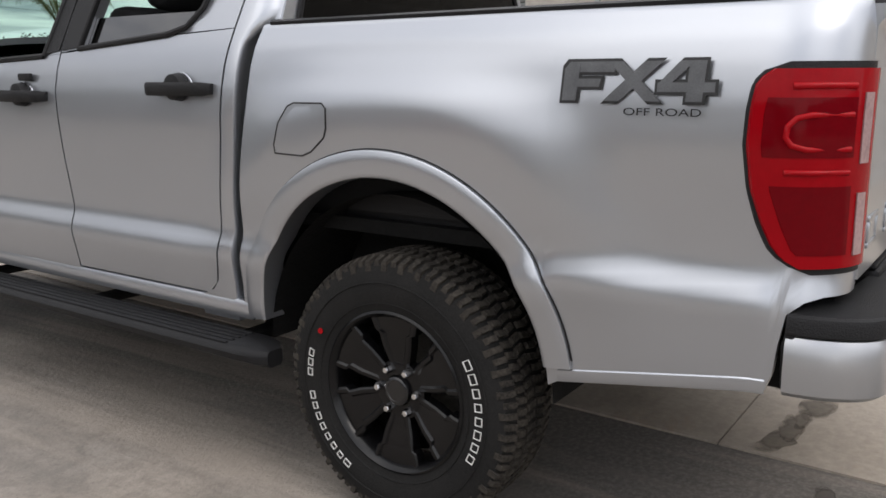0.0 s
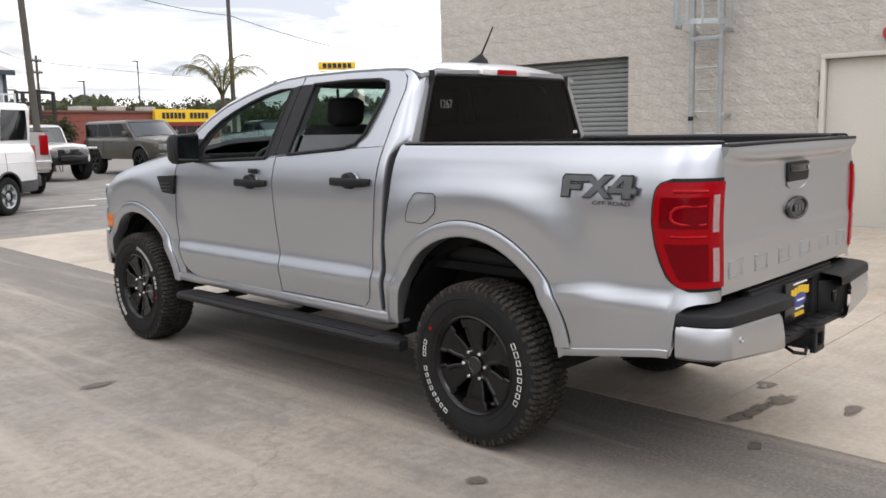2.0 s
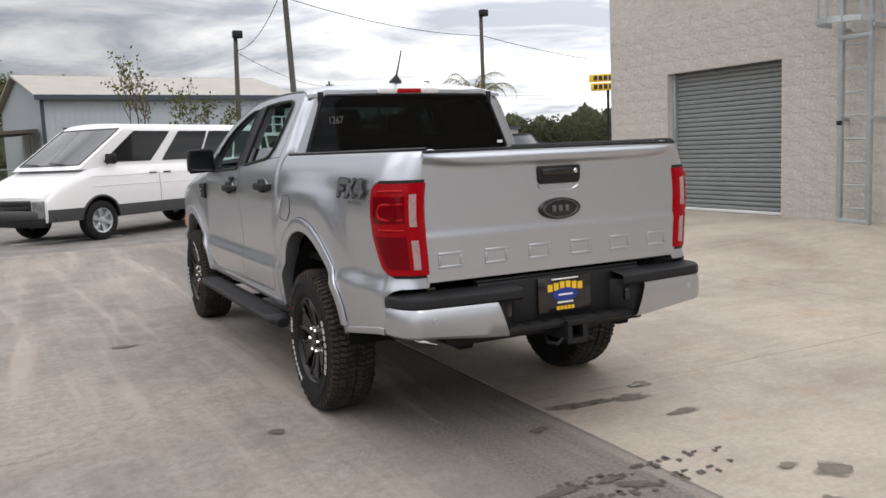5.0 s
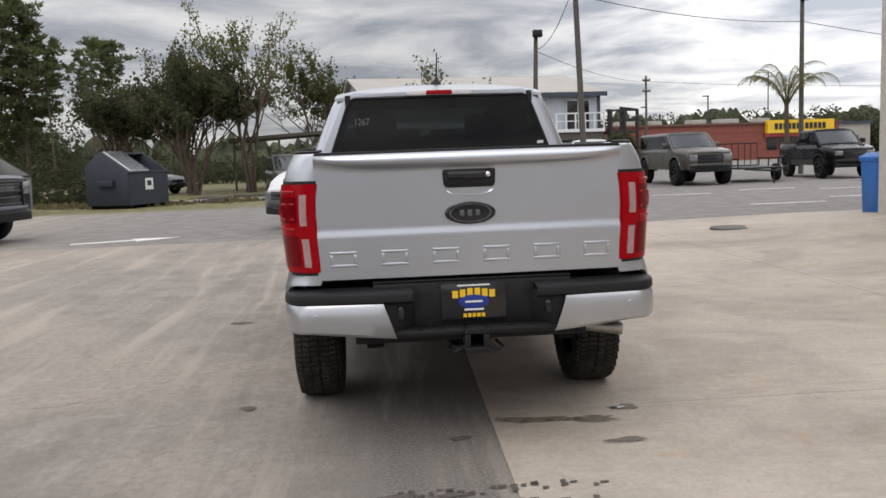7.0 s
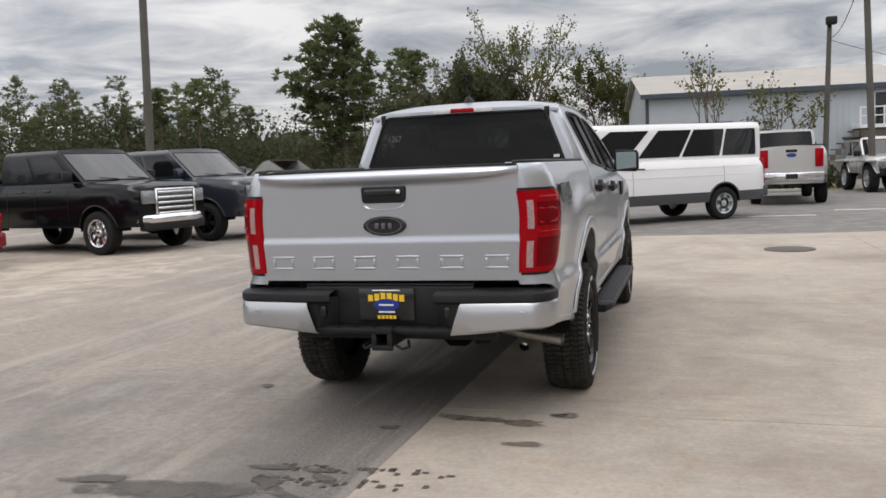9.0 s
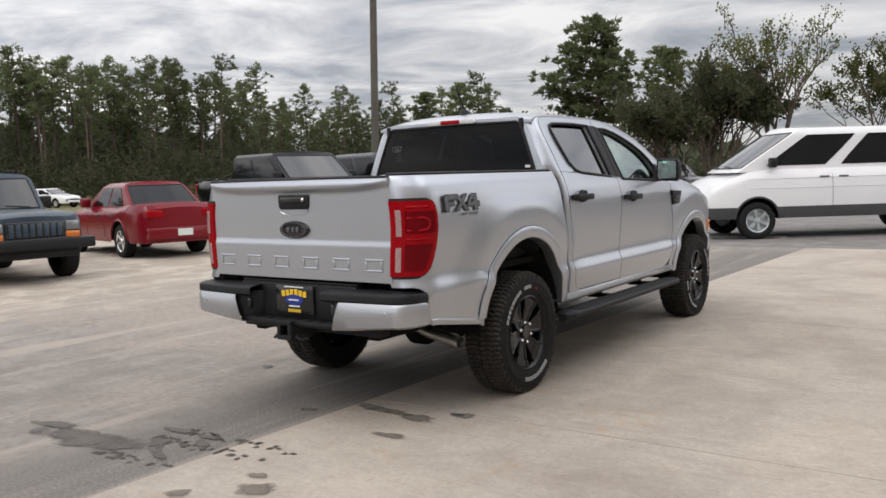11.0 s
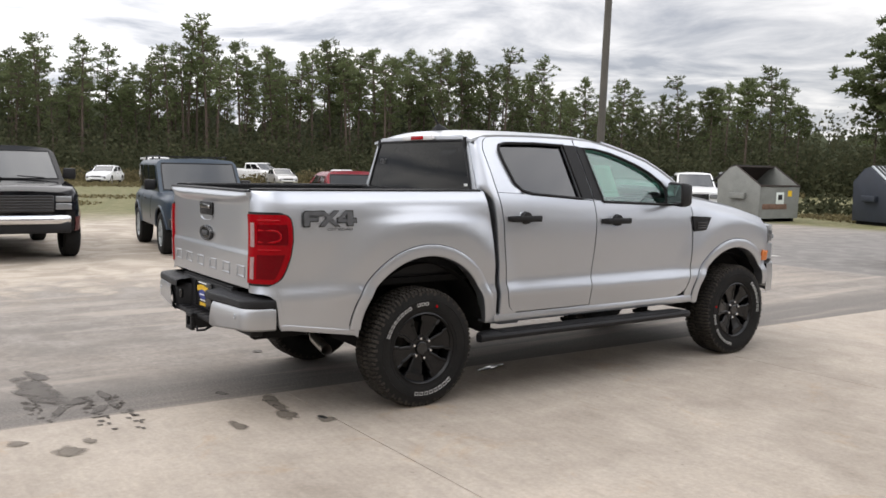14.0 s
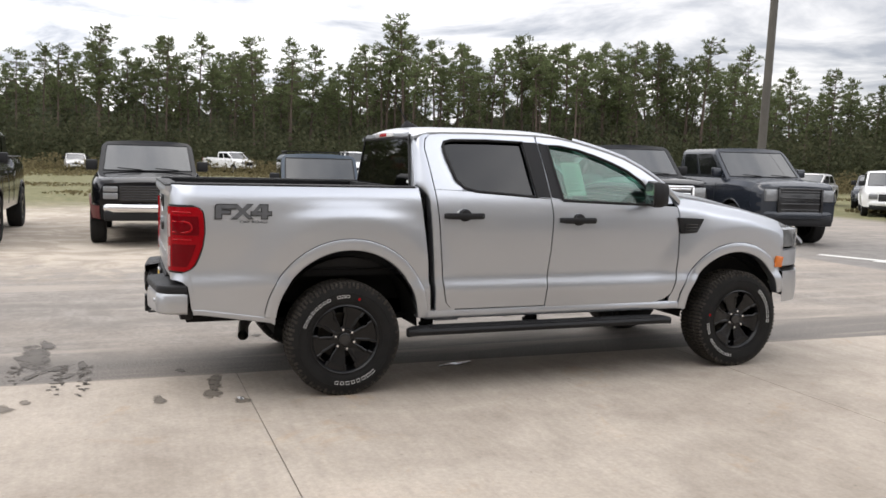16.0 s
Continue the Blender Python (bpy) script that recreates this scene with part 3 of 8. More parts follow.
WALL_X, WALL_Y0, WALL_Y1, WALL_H = 7.83, -22.0, 8.38, 6.6
GARAGE = (4.44, 6.85, 2.53)
DOOR = (0.42, 1.57, 2.31)


def build_block_wall():
    wall = tagged(new("wall_east"), "cream painted split-face concrete block wall", "wall", kind="structure")
    t = 0.30
    # solid core with the two openings through it
    spans = [(WALL_Y0, DOOR[0], -0.2, WALL_H), (DOOR[0], DOOR[1], DOOR[2], WALL_H), (DOOR[1], GARAGE[0], -0.2, WALL_H),
             (GARAGE[0], GARAGE[1], GARAGE[2], WALL_H), (GARAGE[1], WALL_Y1, -0.2, WALL_H)]
    bms = [box(WALL_X + 0.02, WALL_X + t, a, b, lo, hi) for a, b, lo, hi in spans]
    part("core", join(*bms), BLOCK, wall, angle=20)
    # courses of blocks, each a rough proud face
    rnd = random.Random(5)
    shapes = []
    for k in range(7):
        bm = bmesh.new()
        g, h, w = 0.0012, 0.2, 0.4
        pts = {}
        nu, nv = 5, 3
        for i in range(nu + 1):
            for j in range(nv + 1):
                inner = 0 < i < nu and 0 < j < nv
                d = rnd.uniform(0.013, 0.018) if inner else 0.0142
                pts[i, j] = bm.verts.new((-d, g + (w - 2 * g) * i / nu, g + (h - 2 * g) * j / nv))
        for i in range(nu):
            for j in range(nv):
                bm.faces.new((pts[i, j], pts[i + 1, j], pts[i + 1, j + 1], pts[i, j + 1]))
        hem(bm, (0.03, 0, 0))
        bmesh.ops.recalc_face_normals(bm, faces=bm.faces)
        me = bpy.data.meshes.new("block")
        bm.to_mesh(me)
        bm.free()
        for p in me.polygons:
            p.use_smooth = True
        me.set_sharp_from_angle(angle=radians(40))
        me.materials.append(BLOCK)
        shapes.append(me)
    far_v, far_f, count = [], [], 0

    def put(y0, y1, z0, z1, near):
        nonlocal count
        me = shapes[rnd.randrange(7)]
        sy, sz = (y1 - y0) / 0.4, (z1 - z0) / 0.2
        if near and count < 300 and sy > 0.3:
            ob = new("block", me)
            ob.parent = wall
            ob.location, ob.scale = (WALL_X, y0, z0), (1, sy, sz)
            count += 1
        else:
            base = len(far_v)
            far_v.extend((WALL_X + v.co.x, y0 + v.co.y * sy, z0 + v.co.z * sz) for v in me.vertices)
            far_f.extend(tuple(base + i for i in p.vertices) for p in me.polygons)

    row = 0
    z = -0.1
    while z < WALL_H - 0.01:
        y = WALL_Y0 - (0.2 if row % 2 else 0.0)
        while y < WALL_Y1:
            a, b = max(y, WALL_Y0), min(y + 0.4, WALL_Y1)
            pieces = [(a, b)]
            for o0, o1, top in (GARAGE, DOOR):
                if z + 0.1 < top:
                    cut = []
                    for p, q in pieces:
                        if q <= o0 or p >= o1:
                            cut.append((p, q))
                        else:
                            if p < o0:
                                cut.append((p, o0))
                            if q > o1:
                                cut.append((o1, q))
                    pieces = cut
            for p, q in pieces:
                if q - p > 0.04:
                    put(p, q, z, z + 0.2, z < 3.3 and p > 0.6)
            y += 0.4
        z += 0.2
        row += 1
    far = raw("upper_blocks", far_v, far_f, BLOCK, wall, smooth=True)
    far.data.set_sharp_from_angle(angle=radians(40))
    tagged(far, kind="stuff")
    # north return and roof edge, closing the building
    part("north_face", box(WALL_X + 0.02, 22.0, WALL_Y1 - 0.3, WALL_Y1 - 0.004, -0.2, WALL_H), BLOCK, wall)
    part("roof_deck", box(WALL_X - 0.02, 22.0, WALL_Y0, WALL_Y1 + 0.02, WALL_H, WALL_H + 0.12), KERB, wall)
    part("east_face", box(21.7, 22.0, WALL_Y0, WALL_Y1 - 0.3, -0.2, WALL_H), BLOCK, wall)
    part("south_face", box(WALL_X + 0.32, 21.7, WALL_Y0, WALL_Y0 + 0.3, -0.2, WALL_H), BLOCK, wall)
    # added unseen wall closing the yard behind, to darken tailgate and rear-glass reflections
    yard = tagged(new("wall_south"), "plain grey wall added out of view to darken reflections", "wall", kind="structure")
    part("wall_face", box(-34.0, 7.6, -27.4, -27.0, -0.2, 3.8), UNSEEN_WALL, yard)
    # roller shutter, recessed, with one bent slat after another
    shutter = tagged(new("door_2"), "closed grey corrugated roller shutter in the block wall", "roller shutter", kind="structure")
    floor_z = 0.20
    n = int((GARAGE[2] - floor_z) / 0.075)
    for k in range(n):
        z0 = floor_z + 0.04 + k * 0.075
        x0 = WALL_X + 0.16
        sec = [(x0, z0), (x0 - 0.016, z0 + 0.012), (x0 - 0.02, z0 + 0.036), (x0 - 0.014, z0 + 0.06), (x0, z0 + 0.072), (x0 + 0.02, z0 + 0.072), (x0 + 0.02, z0)]
        part("slat", prism(sec, "y", GARAGE[0], GARAGE[1]), ROLLER, shutter)
    part("bottom_bar", box(WALL_X + 0.12, WALL_X + 0.18, GARAGE[0], GARAGE[1], floor_z, floor_z + 0.045, 0.008), LETTER_WHITE, shutter)
    for y in (GARAGE[0], GARAGE[1] - 0.07):
        part("guide_rail", box(WALL_X + 0.09, WALL_X + 0.15, y + 0.002, y + 0.068, floor_z, GARAGE[2], 0.006), STEEL if y > 5 else ROLLER, shutter)
    part("backing", box(WALL_X + 0.22, WALL_X + 0.26, GARAGE[0], GARAGE[1], 0.0, GARAGE[2]), DARK_GAP, shutter)
    # steel door
    door = tagged(new("door_1"), "closed cream steel service door in a cream frame", "door", kind="structure")
    y0, y1, top = DOOR
    bot = rise(WALL_X, 1.0) + 0.01
    part("door_leaf", box(WALL_X + 0.05, WALL_X + 0.10, y0 + 0.06, y1 - 0.06, bot + 0.01, top - 0.06, 0.004), DOOR_PAINT, door)
    for a, b in ((y0, y0 + 0.055), (y1 - 0.055, y1)):
        part("jamb", box(WALL_X - 0.045, WALL_X + 0.12, a, b, bot, top - 0.056, 0.006), DOOR_PAINT, door)
    part("lintel", box(WALL_X - 0.05, WALL_X + 0.12, y0 - 0.0, y1, top - 0.055, top, 0.006), DOOR_PAINT, door)
    part("sill", box(WALL_X - 0.03, WALL_X + 0.12, y0 + 0.056, y1 - 0.056, bot - 0.03, bot + 0.008, 0.004), KERB, door)
    part("backing", box(WALL_X + 0.14, WALL_X + 0.18, y0, y1, bot, top), DARK_GAP, door)
    knob = part("door_handle", join(lathe([(-0.05, 0.0), (-0.055, 0.02), (-0.035, 0.028), (-0.015, 0.014), (0, 0.033), (0.01, 0.033)], 20, "x", pose(WALL_X + 0.04, y1 - 0.13, bot + 1.0)),
                                    box(WALL_X - 0.012, WALL_X + 0.004, y1 - 0.22, y1 - 0.12, bot + 0.992, bot + 1.012, 0.004)), CHROME, door, "brushed steel lever handle")
    part("deadbolt", lathe([(-0.02, 0.0), (-0.022, 0.024), (0.01, 0.03)], 18, "x", pose(WALL_X + 0.045, y1 - 0.13, bot + 1.16)), CHROME, door)
    for hz in (bot + 0.25, bot + 1.05, bot + 1.85):
        part("hinge", tube([(WALL_X + 0.036, y0 + 0.062, hz - 0.06), (WALL_X + 0.036, y0 + 0.062, hz + 0.06)], 0.012, 10), STEEL, door)
    # fixtures
    bell = thing("alarm_bell", "round red fire alarm bell on the block wall", "alarm bell", m=pose(WALL_X - 0.01, 0.74, 2.52))
    part("gong", lathe([(-0.09, 0.0), (-0.095, 0.035), (-0.08, 0.085), (-0.05, 0.10), (-0.03, 0.095), (-0.03, 0.0)], 28, "x"), RED_BELL, bell)
    part("back_box", box(-0.035, 0.01, -0.06, 0.06, -0.06, 0.06, 0.01), RED_BELL, bell)
    part("boss", lathe([(-0.115, 0.0), (-0.113, 0.02), (-0.09, 0.026)], 16, "x"), LETTER_WHITE, bell, "white centre boss")
    pipe = thing("water_tap", "brass outdoor water tap on the block wall", "tap", m=pose(WALL_X - 0.02, -0.1, 0.62))
    part("spout", tube([(0.02, 0, 0), (-0.08, 0, 0), (-0.12, 0, -0.05)], 0.018, 10), EXHAUST, pipe)
    part("wheel_handle", lathe([(0.0, 0.035), (0.012, 0.04), (0.02, 0.03), (0.012, 0.01), (0, 0.01)], 16, "z", pose(-0.05, 0, 0.03)), RED_BELL, pipe)
    # caged ladder
    lad = thing("roof_ladder", "galvanised steel roof ladder with safety cage and open rungs", "ladder", m=pose(WALL_X - 0.23, 3.06, 0))
    zb = 0.2
    for dy in (-0.215, 0.215):
        part("rail", box(-0.035, 0.035, dy - 0.03, dy + 0.03, zb, 6.6, 0.006), STEEL, lad)
    for k in range(21):
        part("rung", tube([(0, -0.17, zb + 0.2 + 0.305 * k), (0, 0.17, zb + 0.2 + 0.305 * k)], 0.012, 10), STEEL, lad)
    part("foot_bar", box(-0.04, 0.04, -0.23, 0.23, zb - 0.02, zb + 0.06, 0.006), STEEL, lad)
    part("top_bar", box(-0.04, 0.04, -0.23, 0.23, 2.60, 2.66, 0.006), STEEL, lad)
    for hz in (1.55, 2.72, 4.6):
        for dy in (-0.26, 0.26):
            part("wall_bracket", box(-0.02, 0.23, dy - 0.02, dy + 0.02, hz, hz + 0.05, 0.004), STEEL, lad)
    for hz in (2.78, 4.0, 5.2, 6.3):
        ring = [(0.03 - 0.62 * math.sin(math.pi * k / 20), 0.40 * math.cos(math.pi * k / 20)) for k in range(21)]
        rows = [[(x * s, y * s, hz + dz) for x, y in ring] for s, dz in ((1.0, 0.0), (1.0, 0.07))]
        part("cage_hoop", hem(loft(rows, closed=False), (0.008, 0, 0)), STEEL, lad)
    for k in range(1, 20, 3):
        x, y = 0.03 - 0.62 * math.sin(math.pi * k / 20), 0.40 * math.cos(math.pi * k / 20)
        part("cage_bar", box(x - 0.006, x + 0.006, y - 0.018, y + 0.018, 2.78, 6.4), STEEL, lad)
    part("padlock", box(-0.06, -0.035, 0.16, 0.24, 1.50, 1.56, 0.01), BLACK_PLASTIC, lad)


build_block_wall()
BIN_BLUE = mat("blue_plastic", (0.02, 0.13, 0.42), 0.45, 0, 0.1, (3, 40), 0.05)
binz = rise(8.3, 9.6)
bin_ = thing("waste_bin", "tall blue plastic bin beside the block building", "bin", m=pose(8.42, 9.2, binz) @ Matrix.Diagonal((1, 1, 0.9, 1)))
part("body", loft([[(sx * w, sy * w, z) for sx, sy in ((-1, -0.8), (-0.8, -1), (0.8, -1), (1, -0.8), (1, 0.8), (0.8, 1), (-0.8, 1), (-1, 0.8))] for z, w in ((0, 0.25), (0.02, 0.26), (1.0, 0.29), (1.02, 0.31), (1.06, 0.31))]), BIN_BLUE, bin_)
part("lid", loft([[(sx * w, sy * w, z) for sx, sy in ((-1, -0.8), (-0.8, -1), (0.8, -1), (1, -0.8), (1, 0.8), (0.8, 1), (-0.8, 1), (-1, 0.8))] for z, w in ((1.061, 0.32), (1.10, 0.32), (1.18, 0.22), (1.19, 0.05))]), BIN_BLUE, bin_)


# ---- the silver pickup truck: rear axle at the origin, nose along +y ----
_z = np.array([0.40, 0.46, 0.52, 0.56, 0.60, 0.64, 0.68, 0.705, 0.735, 0.765, 0.80, 0.92, 1.02, 1.12, 1.20, 1.28, 1.34, 1.40, 1.46])
_x = np.array([0.83, 0.852, 0.866, 0.871, 0.876, 0.882, 0.888, 0.889, 0.880, 0.865, 0.863, 0.869, 0.875, 0.879, 0.876, 0.864, 0.846, 0.812, 0.77])
_zz = np.linspace(0.40, 1.46, 213)
_xx = np.convolve(np.pad(np.interp(_zz, _z, _x), 2, mode="edge"), np.ones(5) / 5, mode="valid")
R_ARCH, F_ARCH = (0.0, 0.50, 0.490), (3.16, 0.475, 0.460)


def side_x(y, z):
    """Half the body's width: sill, crease, waist and the haunches over the wheels."""
    x = float(np.interp(z - 0.070 * smooth(-0.25, -0.55, y) * smooth(0.58, 0.76, z) * smooth(1.10, 0.92, z), _zz, _xx))
    for (cy, cz, r), w in ((R_ARCH, 0.032), (F_ARCH, 0.026)):
        d = math.hypot(y - cy, (z - cz) * 0.92)
        x += w * smooth(r + 0.36, r + 0.14, d) * smooth(1.34, 1.16, z) * smooth(0.60, 0.95, z)
    if y > 3.2:
        x -= 0.025 * ((y - 3.2) / 0.5) ** 2
    return x


def cab_x(y, z):
    if z <= 1.34:
        return side_x(y, z)
    return side_x(y, 1.34) - 0.40 * (z - 1.34) - 0.10 * (z - 1.34) ** 2


def plan(p):
    """Round the rear corner: p metres behind y = -0.95. Gives the inset from the side and y."""
    if p <= 0:
        return 0.012 * smooth(-0.5, 0.0, p), -0.95 - p
    a = min(1.0, p / 0.26) * math.pi / 2
    return 0.012 + 0.155 * (1 - math.cos(a)), -0.95 - 0.18 * math.sin(a)


def corner(p, z, out=0.0):
    i, y = plan(p)
    a = min(1.0, max(0.0, p / 0.26)) * math.pi / 2
    return (side_x(max(y, -0.95), z) - i + out * math.cos(a), y - out * math.sin(a), z)


def arch_cols(arch, n):
    cy, cz, r = arch
    return [(cy + r * math.cos(math.pi * k / n), cz + r * math.sin(math.pi * k / n)) for k in range(n + 1)]


truck = thing("pickup_truck", "silver metallic crew-cab pickup truck with black wheels and side steps", "pickup truck")


BED_FOOT = lambda y: 0.516 + 0.070 * min(1.0, max(0.0, (-0.51 - y) / 0.45))


def bed_side():
    cols = []  # p, bottom
    for y in np.linspace(0.53, 0.500, 4):
        cols.append((-0.95 - y, 0.50))
    for y, z in arch_cols(R_ARCH, 30):
        cols.append((-0.95 - y, z))
    for y in np.linspace(-0.52, -0.94, 14):
        cols.append((-0.95 - y, BED_FOOT(y)))
    for p, zb in ((0.02, 0.587), (0.045, 0.591), (0.058, 0.63), (0.066, 0.70), (0.078, 0.765), (0.11, 0.79), (0.15, 0.80), (0.18, 0.80), (0.205, 0.80), (0.23, 0.80), (0.26, 0.80)):
        cols.append((p, zb))
    rows = []
    for p, zb in cols:
        row = []
        for j in range(35):
            z = zb + (1.385 - zb) * (j / 34)
            x, y, _ = corner(p, z)
            y += (0.055 - (z - 0.52) * 0.105) * smooth(0.40, 0.53, y)
            row.append((x, y, z))
        # roll over the top to the rail
        x, y, z = row[-1]
        a = min(1.0, max(0.0, p / 0.26)) * math.pi / 2
        for d, h in ((0.006, 1.396), (0.018, 1.402), (0.05, 1.404)):
            row.append((x - d * math.cos(a), y + d * math.sin(a), h))
        rows.append(row)
    return loft(rows, closed=False)


pair("bed_side", hem(bed_side(), (-0.02, 0, 0)), SILVER, truck)


def flare(arch, a0, a1):
    cy, cz, r = arch
    rows = []
    for k in range(49):
        a = radians(a0 + (a1 - a0) * k / 48)
        row = []
        for dr, dx in ((-0.003, -0.07), (-0.003, 0.009), (0.001, 0.0130), (0.010, 0.0140), (0.040, 0.0140), (0.067, 0.0125), (0.0705, 0.010), (0.0715, -0.004)):
            y, z = cy + (r + dr) * math.cos(a), cz + (r + dr) * math.sin(a)
            row.append((side_x(y, max(z, 0.5)) + dx, y, z))
        rows.append(row)
    return loft(rows, closed=False)


pair("fender_flare", flare(R_ARCH, 1, 174), SILVER, truck)
pair("fender_flare", flare(F_ARCH, 14, 178), SILVER, truck)
for (cy_, cz_, r_), b0, b1 in ((R_ARCH, 6, 172), (F_ARCH, 20, 176)):
    edge_ = [(cy_ + (r_ + 0.0735) * math.cos(radians(b0 + (b1 - b0) * k / 40)), cz_ + (r_ + 0.0735) * math.sin(radians(b0 + (b1 - b0) * k / 40))) for k in range(41)]
    pair("flare_gap", tube([(side_x(y, z) + 0.0005, y, z) for y, z in edge_], 0.0020, 6), DECAL_EDGE, truck)
# folded flange along the foot of the bed side
pair("bed_flange", loft([[corner(p, BED_FOOT(-0.95 - p) + dz, o) for dz, o in ((0.034, -0.002), (0.029, 0.003), (0.005, 0.005), (-0.001, 0.002), (-0.001, -0.02))] for p in np.linspace(-0.43, 0.045, 18)], closed=False), SILVER, truck)


# doors: lower skin and window frame in one
def door(edge_r, edge_f, bottom, belt, outer, inner):
    nu, nv = 26, 40
    rows = []
    for i in range(nu + 1):
        u, row = i / nu, []
        for j in range(nv + 1):
            v = (j / nv) ** 1.35
            y0 = edge_r(0.9) + (edge_f(0.9) - edge_r(0.9)) * u
            z = bottom + (belt(y0) - bottom) * v
            y = edge_r(z) + (edge_f(z) - edge_r(z)) * u
            row.append((cab_x(y, z), y, z))
        rows.append(row)
    skin = hem(loft(rows, closed=False), (-0.03, 0, 0))

    def resample(pts, n):
        p = np.array(pts)
        d = np.r_[0, np.cumsum(np.hypot(*np.diff(p, axis=0).T))]
        s = np.linspace(0, d[-1], n)
        return np.c_[np.interp(s, d, p[:, 0]), np.interp(s, d, p[:, 1])]

    n = 60
    o, w = resample(outer, n), resample(inner, n)
    rows = []
    for k in range(n):
        row = []
        for f, dx in ((0.0, -0.02), (0.0, 0.0), (0.5, 0.002), (0.93, 0.0), (1.0, -0.006), (1.0, -0.05)):
            y, z = o[k] + (w[k] - o[k]) * f
            row.append((cab_x(y, z) + dx, y, z))
        rows.append(row)
    return join(skin, loft(rows, closed=False))


BELT = lambda y: lerp((0.6, 0.95, 1.36, 1.64, 2.38, 2.6), (1.395, 1.378, 1.343, 1.322, 1.292, 1.285), y)
rear_edge = lambda z: lerp((0.55, 0.565, 0.60, 0.68, 0.80, 1.15, 1.40), (0.80, 0.74, 0.70, 0.678, 0.665, 0.637, 0.612), z)
mid_edge = lambda z: lerp((0.55, 0.75, 0.95, 1.20, 1.35), (1.462, 1.475, 1.498, 1.510, 1.495), z)
mid_edge_f = lambda z: mid_edge(z) + 0.008
front_edge = lambda z: lerp((0.545, 0.555, 0.575, 0.62, 0.75, 0.97, 1.21, 1.30), (2.30, 2.42, 2.50, 2.56, 2.592, 2.602, 2.602, 2.585), z)
REAR_WIN = [(0.92, 1.383), (0.83, 1.405), (0.775, 1.46), (0.725, 1.60), (0.705, 1.69), (0.72, 1.722), (0.78, 1.737), (1.05, 1.743), (1.335, 1.738), (1.36, 1.55), (1.388, 1.348)]
FRONT_WIN = [(1.60, 1.326), (1.567, 1.5), (1.535, 1.724), (1.64, 1.718), (1.78, 1.695), (1.92, 1.655), (2.06, 1.605), (2.18, 1.55), (2.29, 1.475), (2.35, 1.40), (2.36, 1.298)]
REAR_OUT = [(0.612, 1.395), (0.592, 1.55), (0.572, 1.68), (0.585, 1.74), (0.62, 1.770), (0.70, 1.780), (1.05, 1.787), (1.443, 1.784), (1.468, 1.60), (1.497, 1.338)]
FRONT_OUT = [(1.505, 1.334), (1.476, 1.60), (1.451, 1.784), (1.62, 1.775), (1.75, 1.752), (1.88, 1.722), (2.04, 1.678), (2.18, 1.632), (2.32, 1.56), (2.44, 1.482), (2.50, 1.42), (2.55, 1.31)]
rear_doors = pair("rear_door", door(rear_edge, mid_edge, 0.562, BELT, REAR_OUT, REAR_WIN), SILVER, truck)
front_doors = pair("front_door", door(mid_edge_f, front_edge, 0.548, BELT, FRONT_OUT, FRONT_WIN), SILVER, truck)


def side_patch(pts, out, back):
    """A flat-ish cover that follows the cab's side, as a ring of points filled over a centre."""
    bm = bmesh.new()
    cy, cz = sum(p[0] for p in pts) / len(pts), sum(p[1] for p in pts) / len(pts)
    top = [bm.verts.new((cab_x(y, z) + out, y, z)) for y, z in pts]
    low = [bm.verts.new((cab_x(y, z) - back, y, z)) for y, z in pts]
    c = bm.verts.new((cab_x(cy, cz) + out, cy, cz))
    n = len(pts)
    for i in range(n):
        bm.faces.new((top[i], top[(i + 1) % n], c))
        bm.faces.new((top[i], low[i], low[(i + 1) % n], top[(i + 1) % n]))
    return bm


